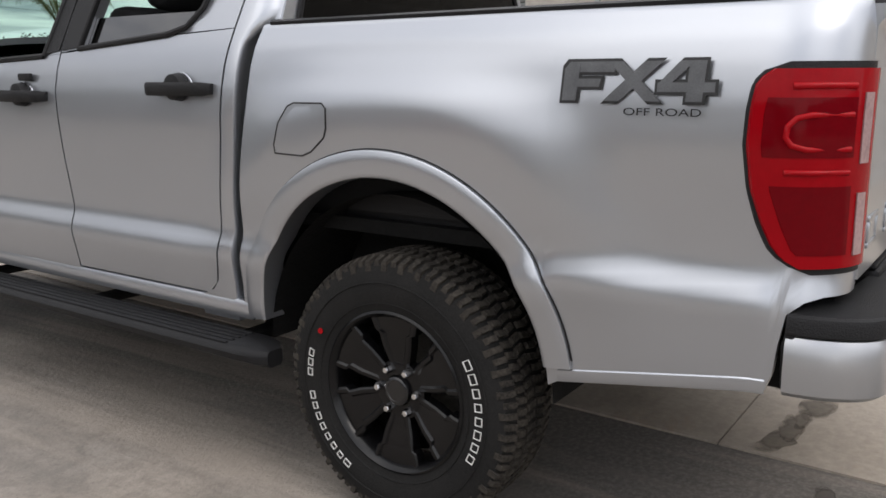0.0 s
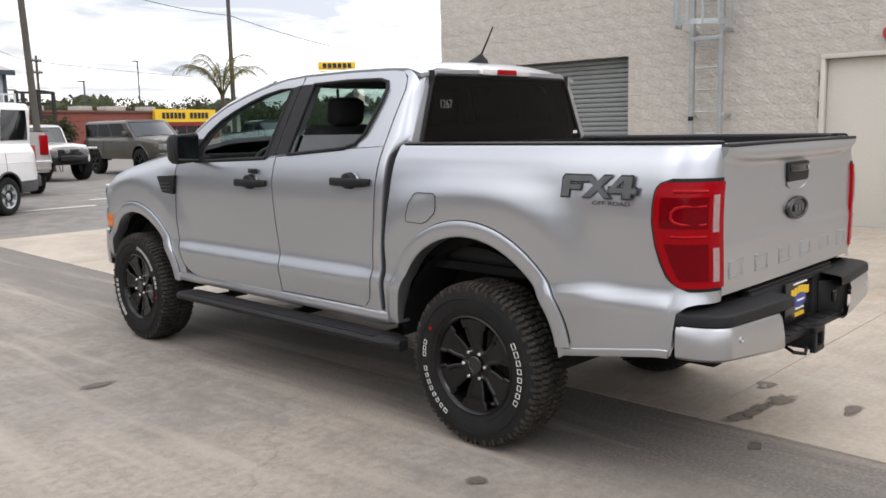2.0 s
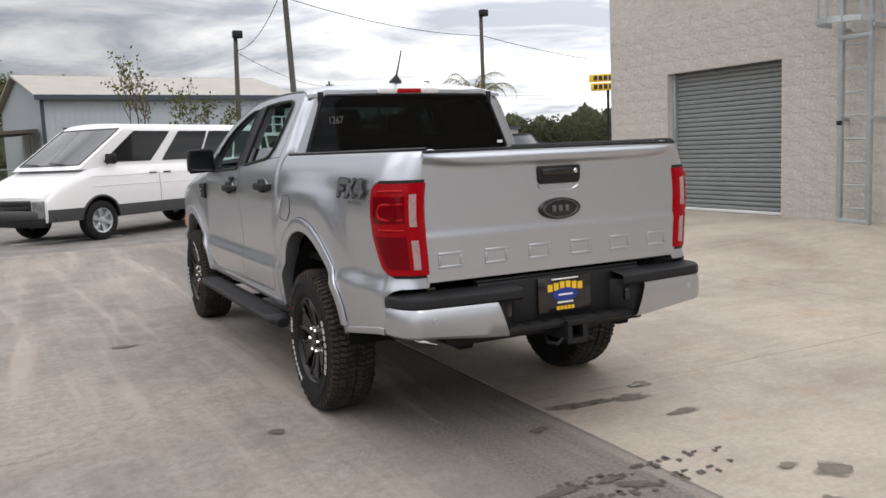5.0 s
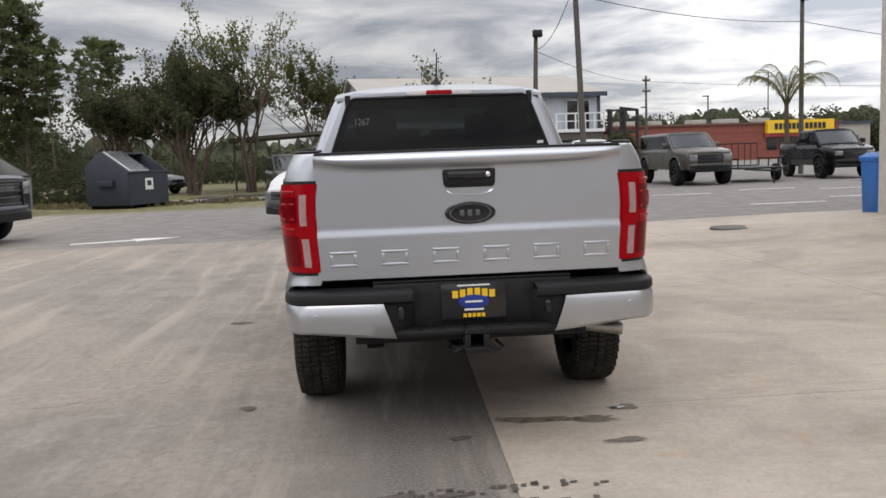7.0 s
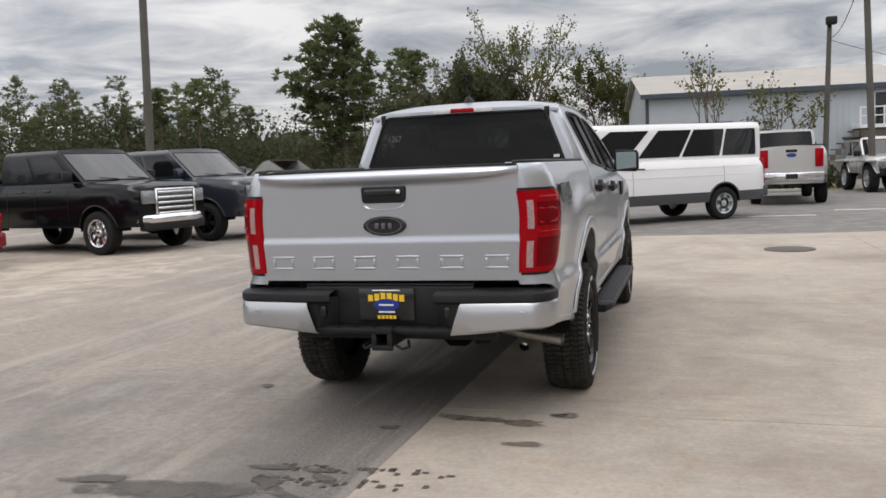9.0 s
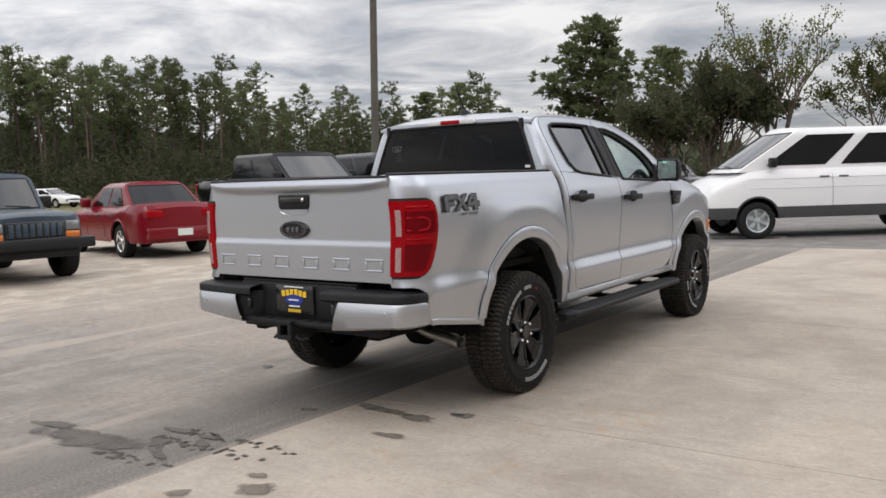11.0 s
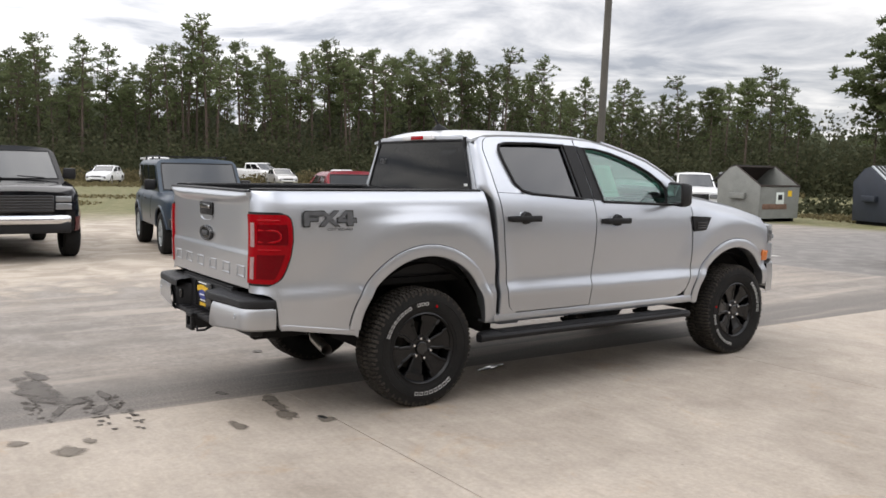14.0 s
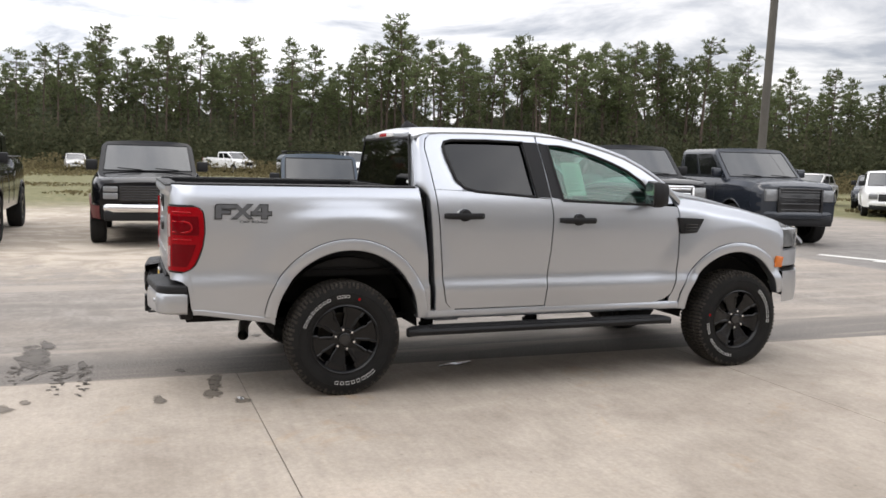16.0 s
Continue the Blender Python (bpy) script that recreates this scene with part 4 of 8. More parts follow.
for s, doors in ((0, rear_doors), (1, front_doors)):
    for side in (0, 1):
        flip = (lambda b: b) if side == 0 else (lambda b: (lambda c: (b.free(), c)[1])(mirrored(b)))
        d = doors[side]
        if s == 0:
            part("pillar_cover", flip(side_patch([(1.335, 1.742), (1.45, 1.74), (1.478, 1.55), (1.497, 1.345), (1.392, 1.352), (1.363, 1.55)], 0.006, 0.01)), BLACK_PLASTIC, d, "satin black pillar cover")
            part("weatherstrip", flip(tube([(cab_x(y, z) + 0.002, y, z) for y, z in REAR_WIN[::1]] + [(cab_x(0.92, 1.383) + 0.002, 0.92, 1.383)], 0.011, 8)), BLACK_PLASTIC, d)
            hy, hz = 0.815, 1.213
        else:
            part("pillar_cover", flip(side_patch([(1.460, 1.74), (1.535, 1.727), (1.567, 1.55), (1.60, 1.332), (1.508, 1.345), (1.486, 1.55)], 0.006, 0.01)), BLACK_PLASTIC, d, "satin black pillar cover")
            part("weatherstrip", flip(tube([(cab_x(y, z) + 0.002, y, z) for y, z in FRONT_WIN] + [(cab_x(1.60, 1.326) + 0.002, 1.60, 1.326)], 0.011, 8)), BLACK_PLASTIC, d)
            part("sail_panel", flip(side_patch([(2.30, 1.30), (2.33, 1.44), (2.40, 1.44), (2.50, 1.335), (2.50, 1.295)], 0.008, 0.01)), BLACK_PLASTIC, d)
            hy, hz = 1.715, 1.182
        # pull handle over a round bowl
        hx = side_x(hy, hz)
        part("handle_bowl", flip(lathe([(0.0008, 0.0), (0.0010, 0.045), (0.0016, 0.056), (0.0010, 0.062), (-0.002, 0.064)], 26, "x", pose(hx, hy, hz - 0.012))), SILVER, d)
        grip = loft([[(hx + 0.03 + 0.012 * math.sin(math.pi * min(1, max(0, t))) + cx * 0.014 - (0.03 if t in (-0.1, 1.1) else 0), hy + 0.125 - 0.25 * t, hz + cz * (0.021 if 0 <= t <= 1 else 0.016))
                      for cx, cz in ((1, 0.6), (0.6, 1), (-0.6, 1), (-1, 0.6), (-1, -0.6), (-0.6, -1), (0.6, -1), (1, -0.6))] for t in (-0.1, 0.0, 0.06, 0.3, 0.5, 0.7, 0.94, 1.0, 1.1)])
        part("door_handle", flip(grip), BLACK_PLASTIC, d, "black pull handle")
        part("handle_boss", flip(lathe([(0.0, 0.045), (0.03, 0.04), (0.036, 0.02), (0.036, 0.0)], 20, "x", pose(hx + 0.006, hy, hz + 0.006))), BLACK_PLASTIC, d)
        if s == 1 and side == 1:
            part("key_pad", flip(box(hx - 0.005, hx + 0.012, 1.655, 1.735, 1.238, 1.265, 0.005)), BLACK_PLASTIC, d, "small black keypad")

# glass: up on the right, wound down on the left
n_ = lambda pts: [(cab_x(y, z) - 0.022, y, z) for y, z in pts]


def pane(pts, thick=0.005):
    bm = bmesh.new()
    a = [bm.verts.new(p) for p in pts]
    b = [bm.verts.new((x - thick, y, z)) for x, y, z in pts]
    bm.faces.new(a)
    bm.faces.new(b)
    for i in range(len(a)):
        bm.faces.new((a[i], b[i], b[(i + 1) % len(a)], a[(i + 1) % len(a)]))
    return bm


for name, bm, material, par in (("window_glass", pane(n_(REAR_WIN)), TINT_GLASS, rear_doors[0]), ("window_glass", pane(n_(FRONT_WIN)), GREEN_GLASS, front_doors[0])):
    part(name, bm, material, par, "tinted side window" if material is TINT_GLASS else "clear green-tinted side window", angle=20).visible_shadow = False
low = mirrored(pane(n_([(0.83, 1.40), (0.755, 1.455), (1.37, 1.455), (1.388, 1.348), (0.92, 1.383)])))
part("window_glass", low, TINT_GLASS, rear_doors[1], "half-lowered tinted side window", angle=20).visible_shadow = False
part("sticker_sheet", pane([(cab_x(y, z) - 0.034, y, z) for y, z in ((1.64, 1.60), (1.80, 1.60), (1.82, 1.36), (1.66, 1.36))]), PAPER, front_doors[0], "white paper price sheet inside the window")
rnd_ = random.Random(3)
for k in range(9):
    z = 1.575 - 0.022 * k
    part("print_line", pane([(cab_x(1.7, q) - 0.031, y, q) for y, q in ((1.665, z), (1.665 + rnd_.uniform(0.07, 0.12), z), (1.665 + rnd_.uniform(0.07, 0.12), z - 0.006), (1.665, z - 0.006))], 0.001), DECAL, front_doors[0])

# cab corner behind the doors, back wall and its window
def cab_corner():
    rows = []
    for j in range(41):
        z = 0.48 + (1.775 - 0.48) * j / 40
        ys = (rear_edge(z) if z < 1.395 else lerp((1.395, 1.55, 1.68, 1.74, 1.775), (0.612, 0.592, 0.572, 0.585, 0.63), z)) - 0.008
        yb = 0.475 + 0.03 * smooth(1.36, 1.785, z)
        xs = cab_x(ys, z)
        yc = 0.560 + 0.07 * (1.36 - z)
        w = smooth(1.34, 1.42, z)
        tight = [(xs, ys), (xs, yc + 0.014), (xs - 0.003, yc + 0.005), (xs - 0.012, yc), (xs - 0.03, yc), (xs - 0.05, yc), (xs - 0.06, yc), (xs - 0.075, yc), (xs - 0.085, yc)]
        row = []
        for k in range(9):
            a = math.pi / 2 * k / 8
            wide = (xs - 0.085 * (1 - math.cos(a)), yb + (ys - 0.03 - yb) * (1 - math.sin(a))) if k else (xs, ys)
            row.append((tight[k][0] * (1 - w) + wide[0] * w, tight[k][1] * (1 - w) + wide[1] * w, z))
        rows.append(row)
    return loft(rows, closed=False)


pair("cab_corner", hem(cab_corner(), (-0.015, 0.0, 0)), SILVER, truck)


def back_frame():
    out = [(-0.765, 1.34), (0.765, 1.34), (0.765, 1.40), (0.60, 1.765), (0.54, 1.785), (-0.54, 1.785), (-0.60, 1.765), (-0.765, 1.40)]
    inn = [(-0.66, 1.385), (0.66, 1.385), (0.695, 1.41), (0.575, 1.735), (0.54, 1.75), (-0.54, 1.75), (-0.575, 1.735), (-0.695, 1.41)]
    yb = lambda z: 0.472 + 0.03 * smooth(1.36, 1.785, z)
    rows = [[(x, yb(z) + d, z) for (x, z), d in ((o, 0.03), (o, 0.0), (i, 0.0), (i, 0.03))] for o, i in zip(out + out[:1], inn + inn[:1])]
    return loft(rows, closed=False), [(x, yb(z) - 0.004, z) for x, z in inn]


frame_bm, rear_pts = back_frame()
part("cab_back", frame_bm, SILVER, truck, angle=30)
rg = bmesh.new()
rg.faces.new([rg.verts.new(p) for p in rear_pts])
rear_glass = part("rear_window", rg, REAR_GLASS, truck, "dark tinted rear window", angle=20)
rear_glass.visible_shadow = False
part("window_seal", tube(rear_pts + rear_pts[:1], 0.010, 8), BLACK_PLASTIC, rear_glass)
part("window_label", box(0.625, 0.665, 0.466, 0.468, 1.43, 1.448), LETTER_WHITE, rear_glass, "small white window label")
pair("drip_trim", box(0.565, 0.60, 0.488, 0.502, 1.70, 1.772, 0.004), BLACK_PLASTIC, truck)


def letters(text, size, material, parent, m, depth=0.002, label="", squeeze=1.0):
    cu = bpy.data.curves.new("lettering", "FONT")
    cu.body, cu.size, cu.extrude, cu.align_x, cu.align_y = text, size, depth, "CENTER", "CENTER"
    ob = new("lettering", cu)
    me = bpy.data.meshes.new_from_object(ob.evaluated_get(bpy.context.evaluated_depsgraph_get()))
    bpy.data.objects.remove(ob)
    me.materials.clear()
    me.materials.append(material)
    out = new("lettering", me)
    out.parent = parent
    out.matrix_local = m @ Matrix.Diagonal((squeeze, 1, 1, 1))
    if label:
        tagged(out, label)
    return out


CHALK = mat("white_chalk_pen", (0.12, 0.12, 0.12), 0.9, 0, 0.3, (60, 300))
letters("1267", 0.062, CHALK, rear_glass, pose(-0.50, 0.478, 1.60, 85, 0, 0), 0.0005, "white chalked number on the glass", 0.8)

# roof, pillars and windscreen
ROOF_E = [(0.52, 1.765), (0.60, 1.786), (0.72, 1.794), (1.05, 1.800), (1.45, 1.797), (1.63, 1.787), (1.76, 1.764), (1.89, 1.732), (2.05, 1.688), (2.19, 1.642), (2.33, 1.570), (2.45, 1.492), (2.56, 1.40), (2.62, 1.33)]
re_y, re_z = [p[0] for p in ROOF_E], [p[1] for p in ROOF_E]


def roof_f(u, v):
    y = 0.495 + (1.80 - 0.495) * u
    ze = lerp(re_y, re_z, max(y, 0.52)) - (0.01 if y < 0.52 else 0)
    t = 2 * v - 1
    t = math.copysign(1 - (1 - abs(t)) ** 1.6, t)
    xe = cab_x(y, min(ze, 1.79) - 0.008) - 0.002
    bow = 0.10 * (1 - t * t) * smooth(0.8, 1.0, u)
    return (xe * t, y + bow, ze + 0.048 * (1 - abs(t) ** 3.0) * smooth(-0.15, 0.10, u) - 0.03 * (1 - t * t) * smooth(0.8, 1.0, u))


part("roof", hem(sheet(roof_f, 34, 28), (0, 0, -0.02)), SILVER, truck)


def a_pillar():
    rows = []
    for k in range(25):
        y = 1.76 + (2.62 - 1.76) * k / 24
        z = lerp(re_y, re_z, y)
        x = cab_x(y, z - 0.01)
        rows.append([(x - 0.002, y, z - 0.012), (x - 0.004, y, z + 0.004), (x - 0.025, y + 0.012, z + 0.018), (x - 0.058, y + 0.03, z + 0.022), (x - 0.062, y + 0.03, z - 0.02), (x - 0.01, y, z - 0.03)])
    return loft(rows)


pair("windscreen_pillar", a_pillar(), SILVER, truck)


def screen_f(u, v):
    y = 1.79 + (2.66 - 1.79) * u
    z = lerp(re_y, re_z, min(y, 2.62)) + 0.016
    t = 2 * v - 1
    x = (cab_x(y, z - 0.02) - 0.055) * t
    return (x, y + 0.03 + 0.11 * (1 - t * t), z + 0.008 * (1 - t * t))


part("windscreen", sheet(screen_f, 18, 18), GREEN_GLASS, truck, "clear windscreen", angle=20).visible_shadow = False

brake = part("high_brake_lamp", prism([(-0.215, 1.765), (-0.20, 1.792), (0.20, 1.792), (0.215, 1.765), (0.20, 1.758), (-0.20, 1.758)], "y", 0.478, 0.515, 0.004), LAMP_CLEAR, truck, "high brake lamp with clear ends")
part("brake_lens", prism([(-0.085, 1.762), (-0.08, 1.790), (0.08, 1.790), (0.085, 1.762)], "y", 0.472, 0.512, 0.004), LAMP_BRIGHT, brake, "red centre lens")
ant = part("antenna", loft([[(0.035 * w * math.cos(a), 0.69 + 0.075 * w * math.sin(a) + sh, z) for a in [2 * math.pi * k / 16 for k in range(16)]] for z, w, sh in ((1.835, 1.0, 0), (1.855, 0.9, 0), (1.87, 0.55, -0.01), (1.885, 0.25, -0.02), (1.892, 0.12, -0.02))]), BLACK_PLASTIC, truck, "black shark-base aerial")
part("mast", tube([(0, 0.665, 1.885), (0, 0.625, 1.95), (0, 0.575, 2.035)], [0.006, 0.005, 0.004], 8), BLACK_PLASTIC, ant)

# fenders and hood
HOOD_Y = (2.60, 2.83, 3.22, 3.57, 3.76, 3.90, 4.02)
HOOD_Z = (1.372, 1.342, 1.278, 1.200, 1.140, 1.075, 0.99)


def fender():
    rows = []
    cols = [(y, 0.50) for y in np.linspace(2.612, 2.71, 5)] + [(y, z) for y, z in reversed(arch_cols(F_ARCH, 30)) if y < 3.60] + [(3.615, 0.80), (3.63, 0.92)]
    for y, zb in cols:
        zt = lerp(HOOD_Y, HOOD_Z, y) - 0.015
        row = []
        for j in range(31):
            z = zb + (zt - zb) * j / 30
            x = cab_x(y, min(z, 1.34))
            x -= 0.06 * smooth(zt - 0.12, zt, z) ** 2
            yy = y + (0.0 if y > 2.7 else (front_edge(min(max(z, 0.6), 1.3)) - 2.602) * smooth(2.71, 2.612, y))
            row.append((x, yy, z))
        rows.append(row)
    return loft(rows, closed=False)


fenders = pair("front_fender", hem(fender(), (-0.025, 0, 0)), SILVER, truck)


def hood_f(u, v):
    y = 2.63 + (4.02 - 2.63) * u
    t = 2 * v - 1
    w = 0.775 - 0.10 * u * u
    zs = lerp(HOOD_Y, HOOD_Z, y)
    bulge = 0.018 * smooth(0.75, 0.55, abs(t)) * (1 - u)
    return (w * t, y + 0.06 * (1 - t * t) * u, zs + 0.055 * (1 - t * t) * (1 - 0.5 * u) + bulge + 0.004)


part("hood", hem(sheet(hood_f, 30, 26), (0, 0, -0.03)), SILVER, truck)
part("cowl", box(-0.74, 0.74, 2.56, 2.70, 1.28, 1.335, 0.01), BLACK_PLASTIC, truck)


def nose(y0, z0, z1, w=0.875, depth=0.0, bulge=0.0, xmax=None, n=24):
    """A band round the front corners, from the side at y0 to the middle."""
    rows = []
    a0 = math.asin(min(1.0, max(0.0, (y0 - 3.40) / 0.68)) ** 1.5)
    for k in range(n + 1):
        a = a0 + (math.pi / 2 - a0) * k / n
        x, y = w * max(0.0, math.cos(a)) ** (2 / 3.0), 3.40 + 0.68 * math.sin(a) ** (2 / 3.0)
        if xmax and x < xmax:
            break
        s = (w - depth) / w
        rows.append([(x * s, 3.2 + (y - 3.2) * s, z0), (x, y, z0 + 0.012), (x * (1 + bulge), y + bulge, (z0 + z1) / 2), (x, y, z1 - 0.012), (x * s, 3.2 + (y - 3.2) * s, z1)])
    return loft(rows, closed=False)


pair("front_bumper", nose(3.645, 0.50, 0.775, 0.885, 0.04, 0.006), SILVER_PLASTIC, truck)
pair("front_trim", nose(3.635, 0.776, 0.795, 0.872, 0.04), BLACK_PLASTIC, truck)
pair("nose_panel", nose(3.64, 0.796, 0.945, 0.870, 0.03, xmax=0.45), SILVER, truck)
pair("headlight", nose(3.60, 0.95, 1.115, 0.862, 0.05, 0.004, xmax=0.42), HEADLAMP_CLEAR, truck, "clear headlamp in a dark housing")
part("grille", join(box(-0.46, 0.46, 3.98, 4.07, 0.80, 1.06, 0.02), *[box(-0.43, 0.43, 4.06, 4.085, z, z + 0.03, 0.006) for z in (0.84, 0.90, 0.96, 1.02)]), GLOSS_BLACK, truck)
marker = [(3.545, 0.80), (3.62, 0.80), (3.635, 0.885), (3.56, 0.895)]
pair("side_marker", prism([(y, z) for y, z in marker], "x", side_x(3.58, 0.85) - 0.02, side_x(3.58, 0.85) + 0.016, 0.004), AMBER, truck, "amber side marker lamp")
VENT = [(2.585, 1.205), (2.825, 1.195), (2.80, 1.15), (2.765, 1.085), (2.615, 1.078), (2.60, 1.14)]
for s, fd in enumerate(fenders):
    f = (lambda b: b) if s == 0 else (lambda b: mirrored(b))
    vx = side_x(2.7, 1.14)
    v = part("fender_vent", f(prism(VENT, "x", vx - 0.02, vx + 0.012, 0.005)), BLACK_PLASTIC, fd, "black fender vent")
    part("vent_grille", f(join(*[box(vx + 0.004, vx + 0.017, 2.645, 2.765, 1.10 + 0.022 * k, 1.112 + 0.022 * k, 0.003) for k in range(3)])), GLOSS_BLACK, v)

# mirrors
for s in (0, 1):
    f = (lambda b: b) if s == 0 else (lambda b: mirrored(b))
    rings = []
    for y, w, h in ((2.265, 0.92, 0.92), (2.275, 1.0, 1.0), (2.33, 1.0, 0.98), (2.39, 0.85, 0.85), (2.425, 0.5, 0.55)):
        rings.append([(0.965 + 0.105 * w * cx, y - 0.03 * cx, 1.385 + 0.092 * h * cz - 0.006 * cx) for cx, cz in ((1, 0.75), (0.85, 1), (-0.75, 1), (-1, 0.8), (-1, -0.85), (-0.85, -1), (0.8, -1), (1, -0.7))])
    mir = part("door_mirror", f(loft(rings)), BLACK_PLASTIC, truck, "black door mirror")
    part("mirror_glass", f(moved(prism([(-0.088, -0.07), (-0.08, -0.078), (0.08, -0.075), (0.09, -0.06), (0.09, 0.055), (0.08, 0.073), (-0.08, 0.075), (-0.088, 0.067)], "y", -0.004, 0.004), pose(0.965, 2.262, 1.385, 0, 0, -15))), MIRROR, mir, "mirror glass")
    part("mirror_arm", f(box(0.78, 0.89, 2.30, 2.37, 1.295, 1.33, 0.012)), BLACK_PLASTIC, mir)

# tail lamps
TL_Z = [0.85, 0.855, 0.87, 0.90, 0.95, 1.02, 1.11, 1.18, 1.235, 1.258, 1.268, 1.272]
TL_P = [0.11, 0.085, 0.055, 0.030, 0.010, -0.010, -0.022, -0.020, -0.012, 0.005, 0.03, 0.05]


def lamp(z0, z1, out, p0=None, p1=0.268, dz=26, inset=0.0):
    rows = []
    for j in range(dz + 1):
        z = z0 + (z1 - z0) * j / dz
        pl = lerp(TL_Z, TL_P, z) + inset if p0 is None else p0
        rows.append([corner(pl + (p1 - pl) * k / 20, z, out) for k in range(21)])
    return hem(loft(rows, closed=False), (-0.03, 0.03, 0))


def guide(path, r):
    """A rounded light guide that runs over the lens; path in (p, z)."""
    return tube([corner(p, z, 0.0125) for p, z in path], r, 10)


for s in (0, 1):
    f = (lambda b: b) if s == 0 else (lambda b: mirrored(b))
    tl = part("tail_lamp", f(lamp(0.846, 1.276, 0.005)), BLACK_PLASTIC, truck, "red tail lamp wrapped round the corner")
    part("outer_lens", f(lamp(0.860, 1.262, 0.012, inset=0.011)), LAMP_RED, tl)
    part("upper_chamber", f(lamp(1.088, 1.206, 0.0135, dz=10, p1=0.178, inset=0.034)), LAMP_DARK, tl, "dark red upper chamber")
    part("lower_chamber", f(lamp(0.888, 1.030, 0.0135, dz=12, p1=0.178, inset=0.040)), LAMP_DARK, tl, "darker red lower chamber")
    for path, r in (([(0.17, 1.172), (0.09, 1.172), (0.066, 1.166), (0.052, 1.150), (0.050, 1.128), (0.060, 1.112), (0.085, 1.104), (0.17, 1.104)], 0.0065),
                    ([(0.17, 1.228), (0.11, 1.229), (0.055, 1.228)], 0.007), ([(0.17, 1.058), (0.10, 1.058), (0.05, 1.058)], 0.006)):
        part("light_guide", f(guide(path, r)), LAMP_BRIGHT, tl)
    for z0, z1 in ((1.075, 1.215), (0.885, 1.015)):
        part("clear_lens", f(lamp(z0, z1, 0.0155, 0.196, 0.226, 6)), LAMP_PINK, tl, "clear reversing lens")


# tailgate with a lip along its top and a crease above the badge line
def gate_y(x, z):
    y = -1.130
    t = abs(x) / 0.70
    lip = 1.318 + 0.035 * t ** 6
    y -= 0.030 * smooth(lip - 0.012, lip + 0.03, z)
    y -= 0.006 * smooth(1.055, 1.010, z)
    y += 0.010 * smooth(1.36, 1.385, z)
    return y - 0.006 * (1 - t * t)


def gate_f(u, v):
    x = -0.702 + 1.404 * u
    zs = np.interp(v, [0, 0.35, 0.42, 0.8, 0.93, 1.0], [0.822, 1.012, 1.05, 1.29, 1.36, 1.388])
    return (x, gate_y(x, zs), zs)


gate = part("tailgate", hem(sheet(gate_f, 40, 60), (0, 0.07, 0)), SILVER, truck, angle=50)
part("gate_cap", prism([(-0.70, 1.386), (0.70, 1.386), (0.69, 1.40), (-0.69, 1.40)], "y", -1.155, -1.06, 0.004), BLACK_PLASTIC, gate)
hd = part("tailgate_handle", prism([(-0.118, 1.305), (0.118, 1.305), (0.122, 1.295), (0.118, 1.235), (0.105, 1.222), (-0.105, 1.222), (-0.118, 1.235), (-0.122, 1.295)], "y", gate_y(0, 1.26) - 0.010, gate_y(0, 1.26) + 0.02, 0.006), BLACK_PLASTIC, gate, "black tailgate handle")
part("handle_scoop", lathe([(0, 0.0), (0.003, 0.10), (-0.003, 0.115), (-0.004, 0.12)], 32, "y", pose(0, gate_y(0, 1.2) - 0.001, 1.215) @ Matrix.Diagonal((0.95, 1, 0.24, 1))), SILVER, gate)
part("pull_bar", box(-0.10, 0.10, gate_y(0, 1.26) - 0.018, gate_y(0, 1.26) - 0.006, 1.262, 1.295, 0.006), GLOSS_BLACK, hd)
part("lock", lathe([(0, 0.009), (-0.004, 0.011), (-0.006, 0.008), (-0.006, 0)], 14, "y", pose(0.085, gate_y(0, 1.26) - 0.016, 1.278)), CHROME, hd)
bd = part("badge", lathe([(0.0, 0.118), (-0.012, 0.116), (-0.018, 0.108), (-0.018, 0.100), (-0.013, 0.097), (-0.015, 0.0)], 48, "y", pose(0, gate_y(0, 1.10) + 0.002, 1.105) @ Matrix.Diagonal((1, 1, 0.44, 1))), GLOSS_BLACK, gate, "glossy black oval badge")
part("badge_ring", lathe([(-0.016, 0.099), (-0.021, 0.096), (-0.021, 0.091), (-0.015, 0.088)], 48, "y", pose(0, gate_y(0, 1.10) + 0.002, 1.105) @ Matrix.Diagonal((1, 1, 0.44, 1))), DECAL, bd)
for k in range(3):
    part("badge_bar", box(-0.05 + 0.036 * k, -0.028 + 0.036 * k, gate_y(0, 1.1) - 0.021, gate_y(0, 1.1) - 0.010, 1.09, 1.12, 0.004), DECAL, bd)
for k in range(6):
    # embossed plain shapes along the foot of the gate
    cx = -0.585 + 0.234 * k
    y1 = gate_y(cx, 0.92)
    for bx0, bx1, bz0, bz1 in ((-0.062, 0.062, 0.938, 0.951), (-0.062, 0.062, 0.879, 0.892), (-0.062, -0.045, 0.892, 0.938), (0.045, 0.062, 0.892, 0.938)):
        part("embossed_shape", box(cx + bx0, cx + bx1, y1 - 0.005, y1 + 0.01, bz0, bz1, 0.004), SILVER, gate)

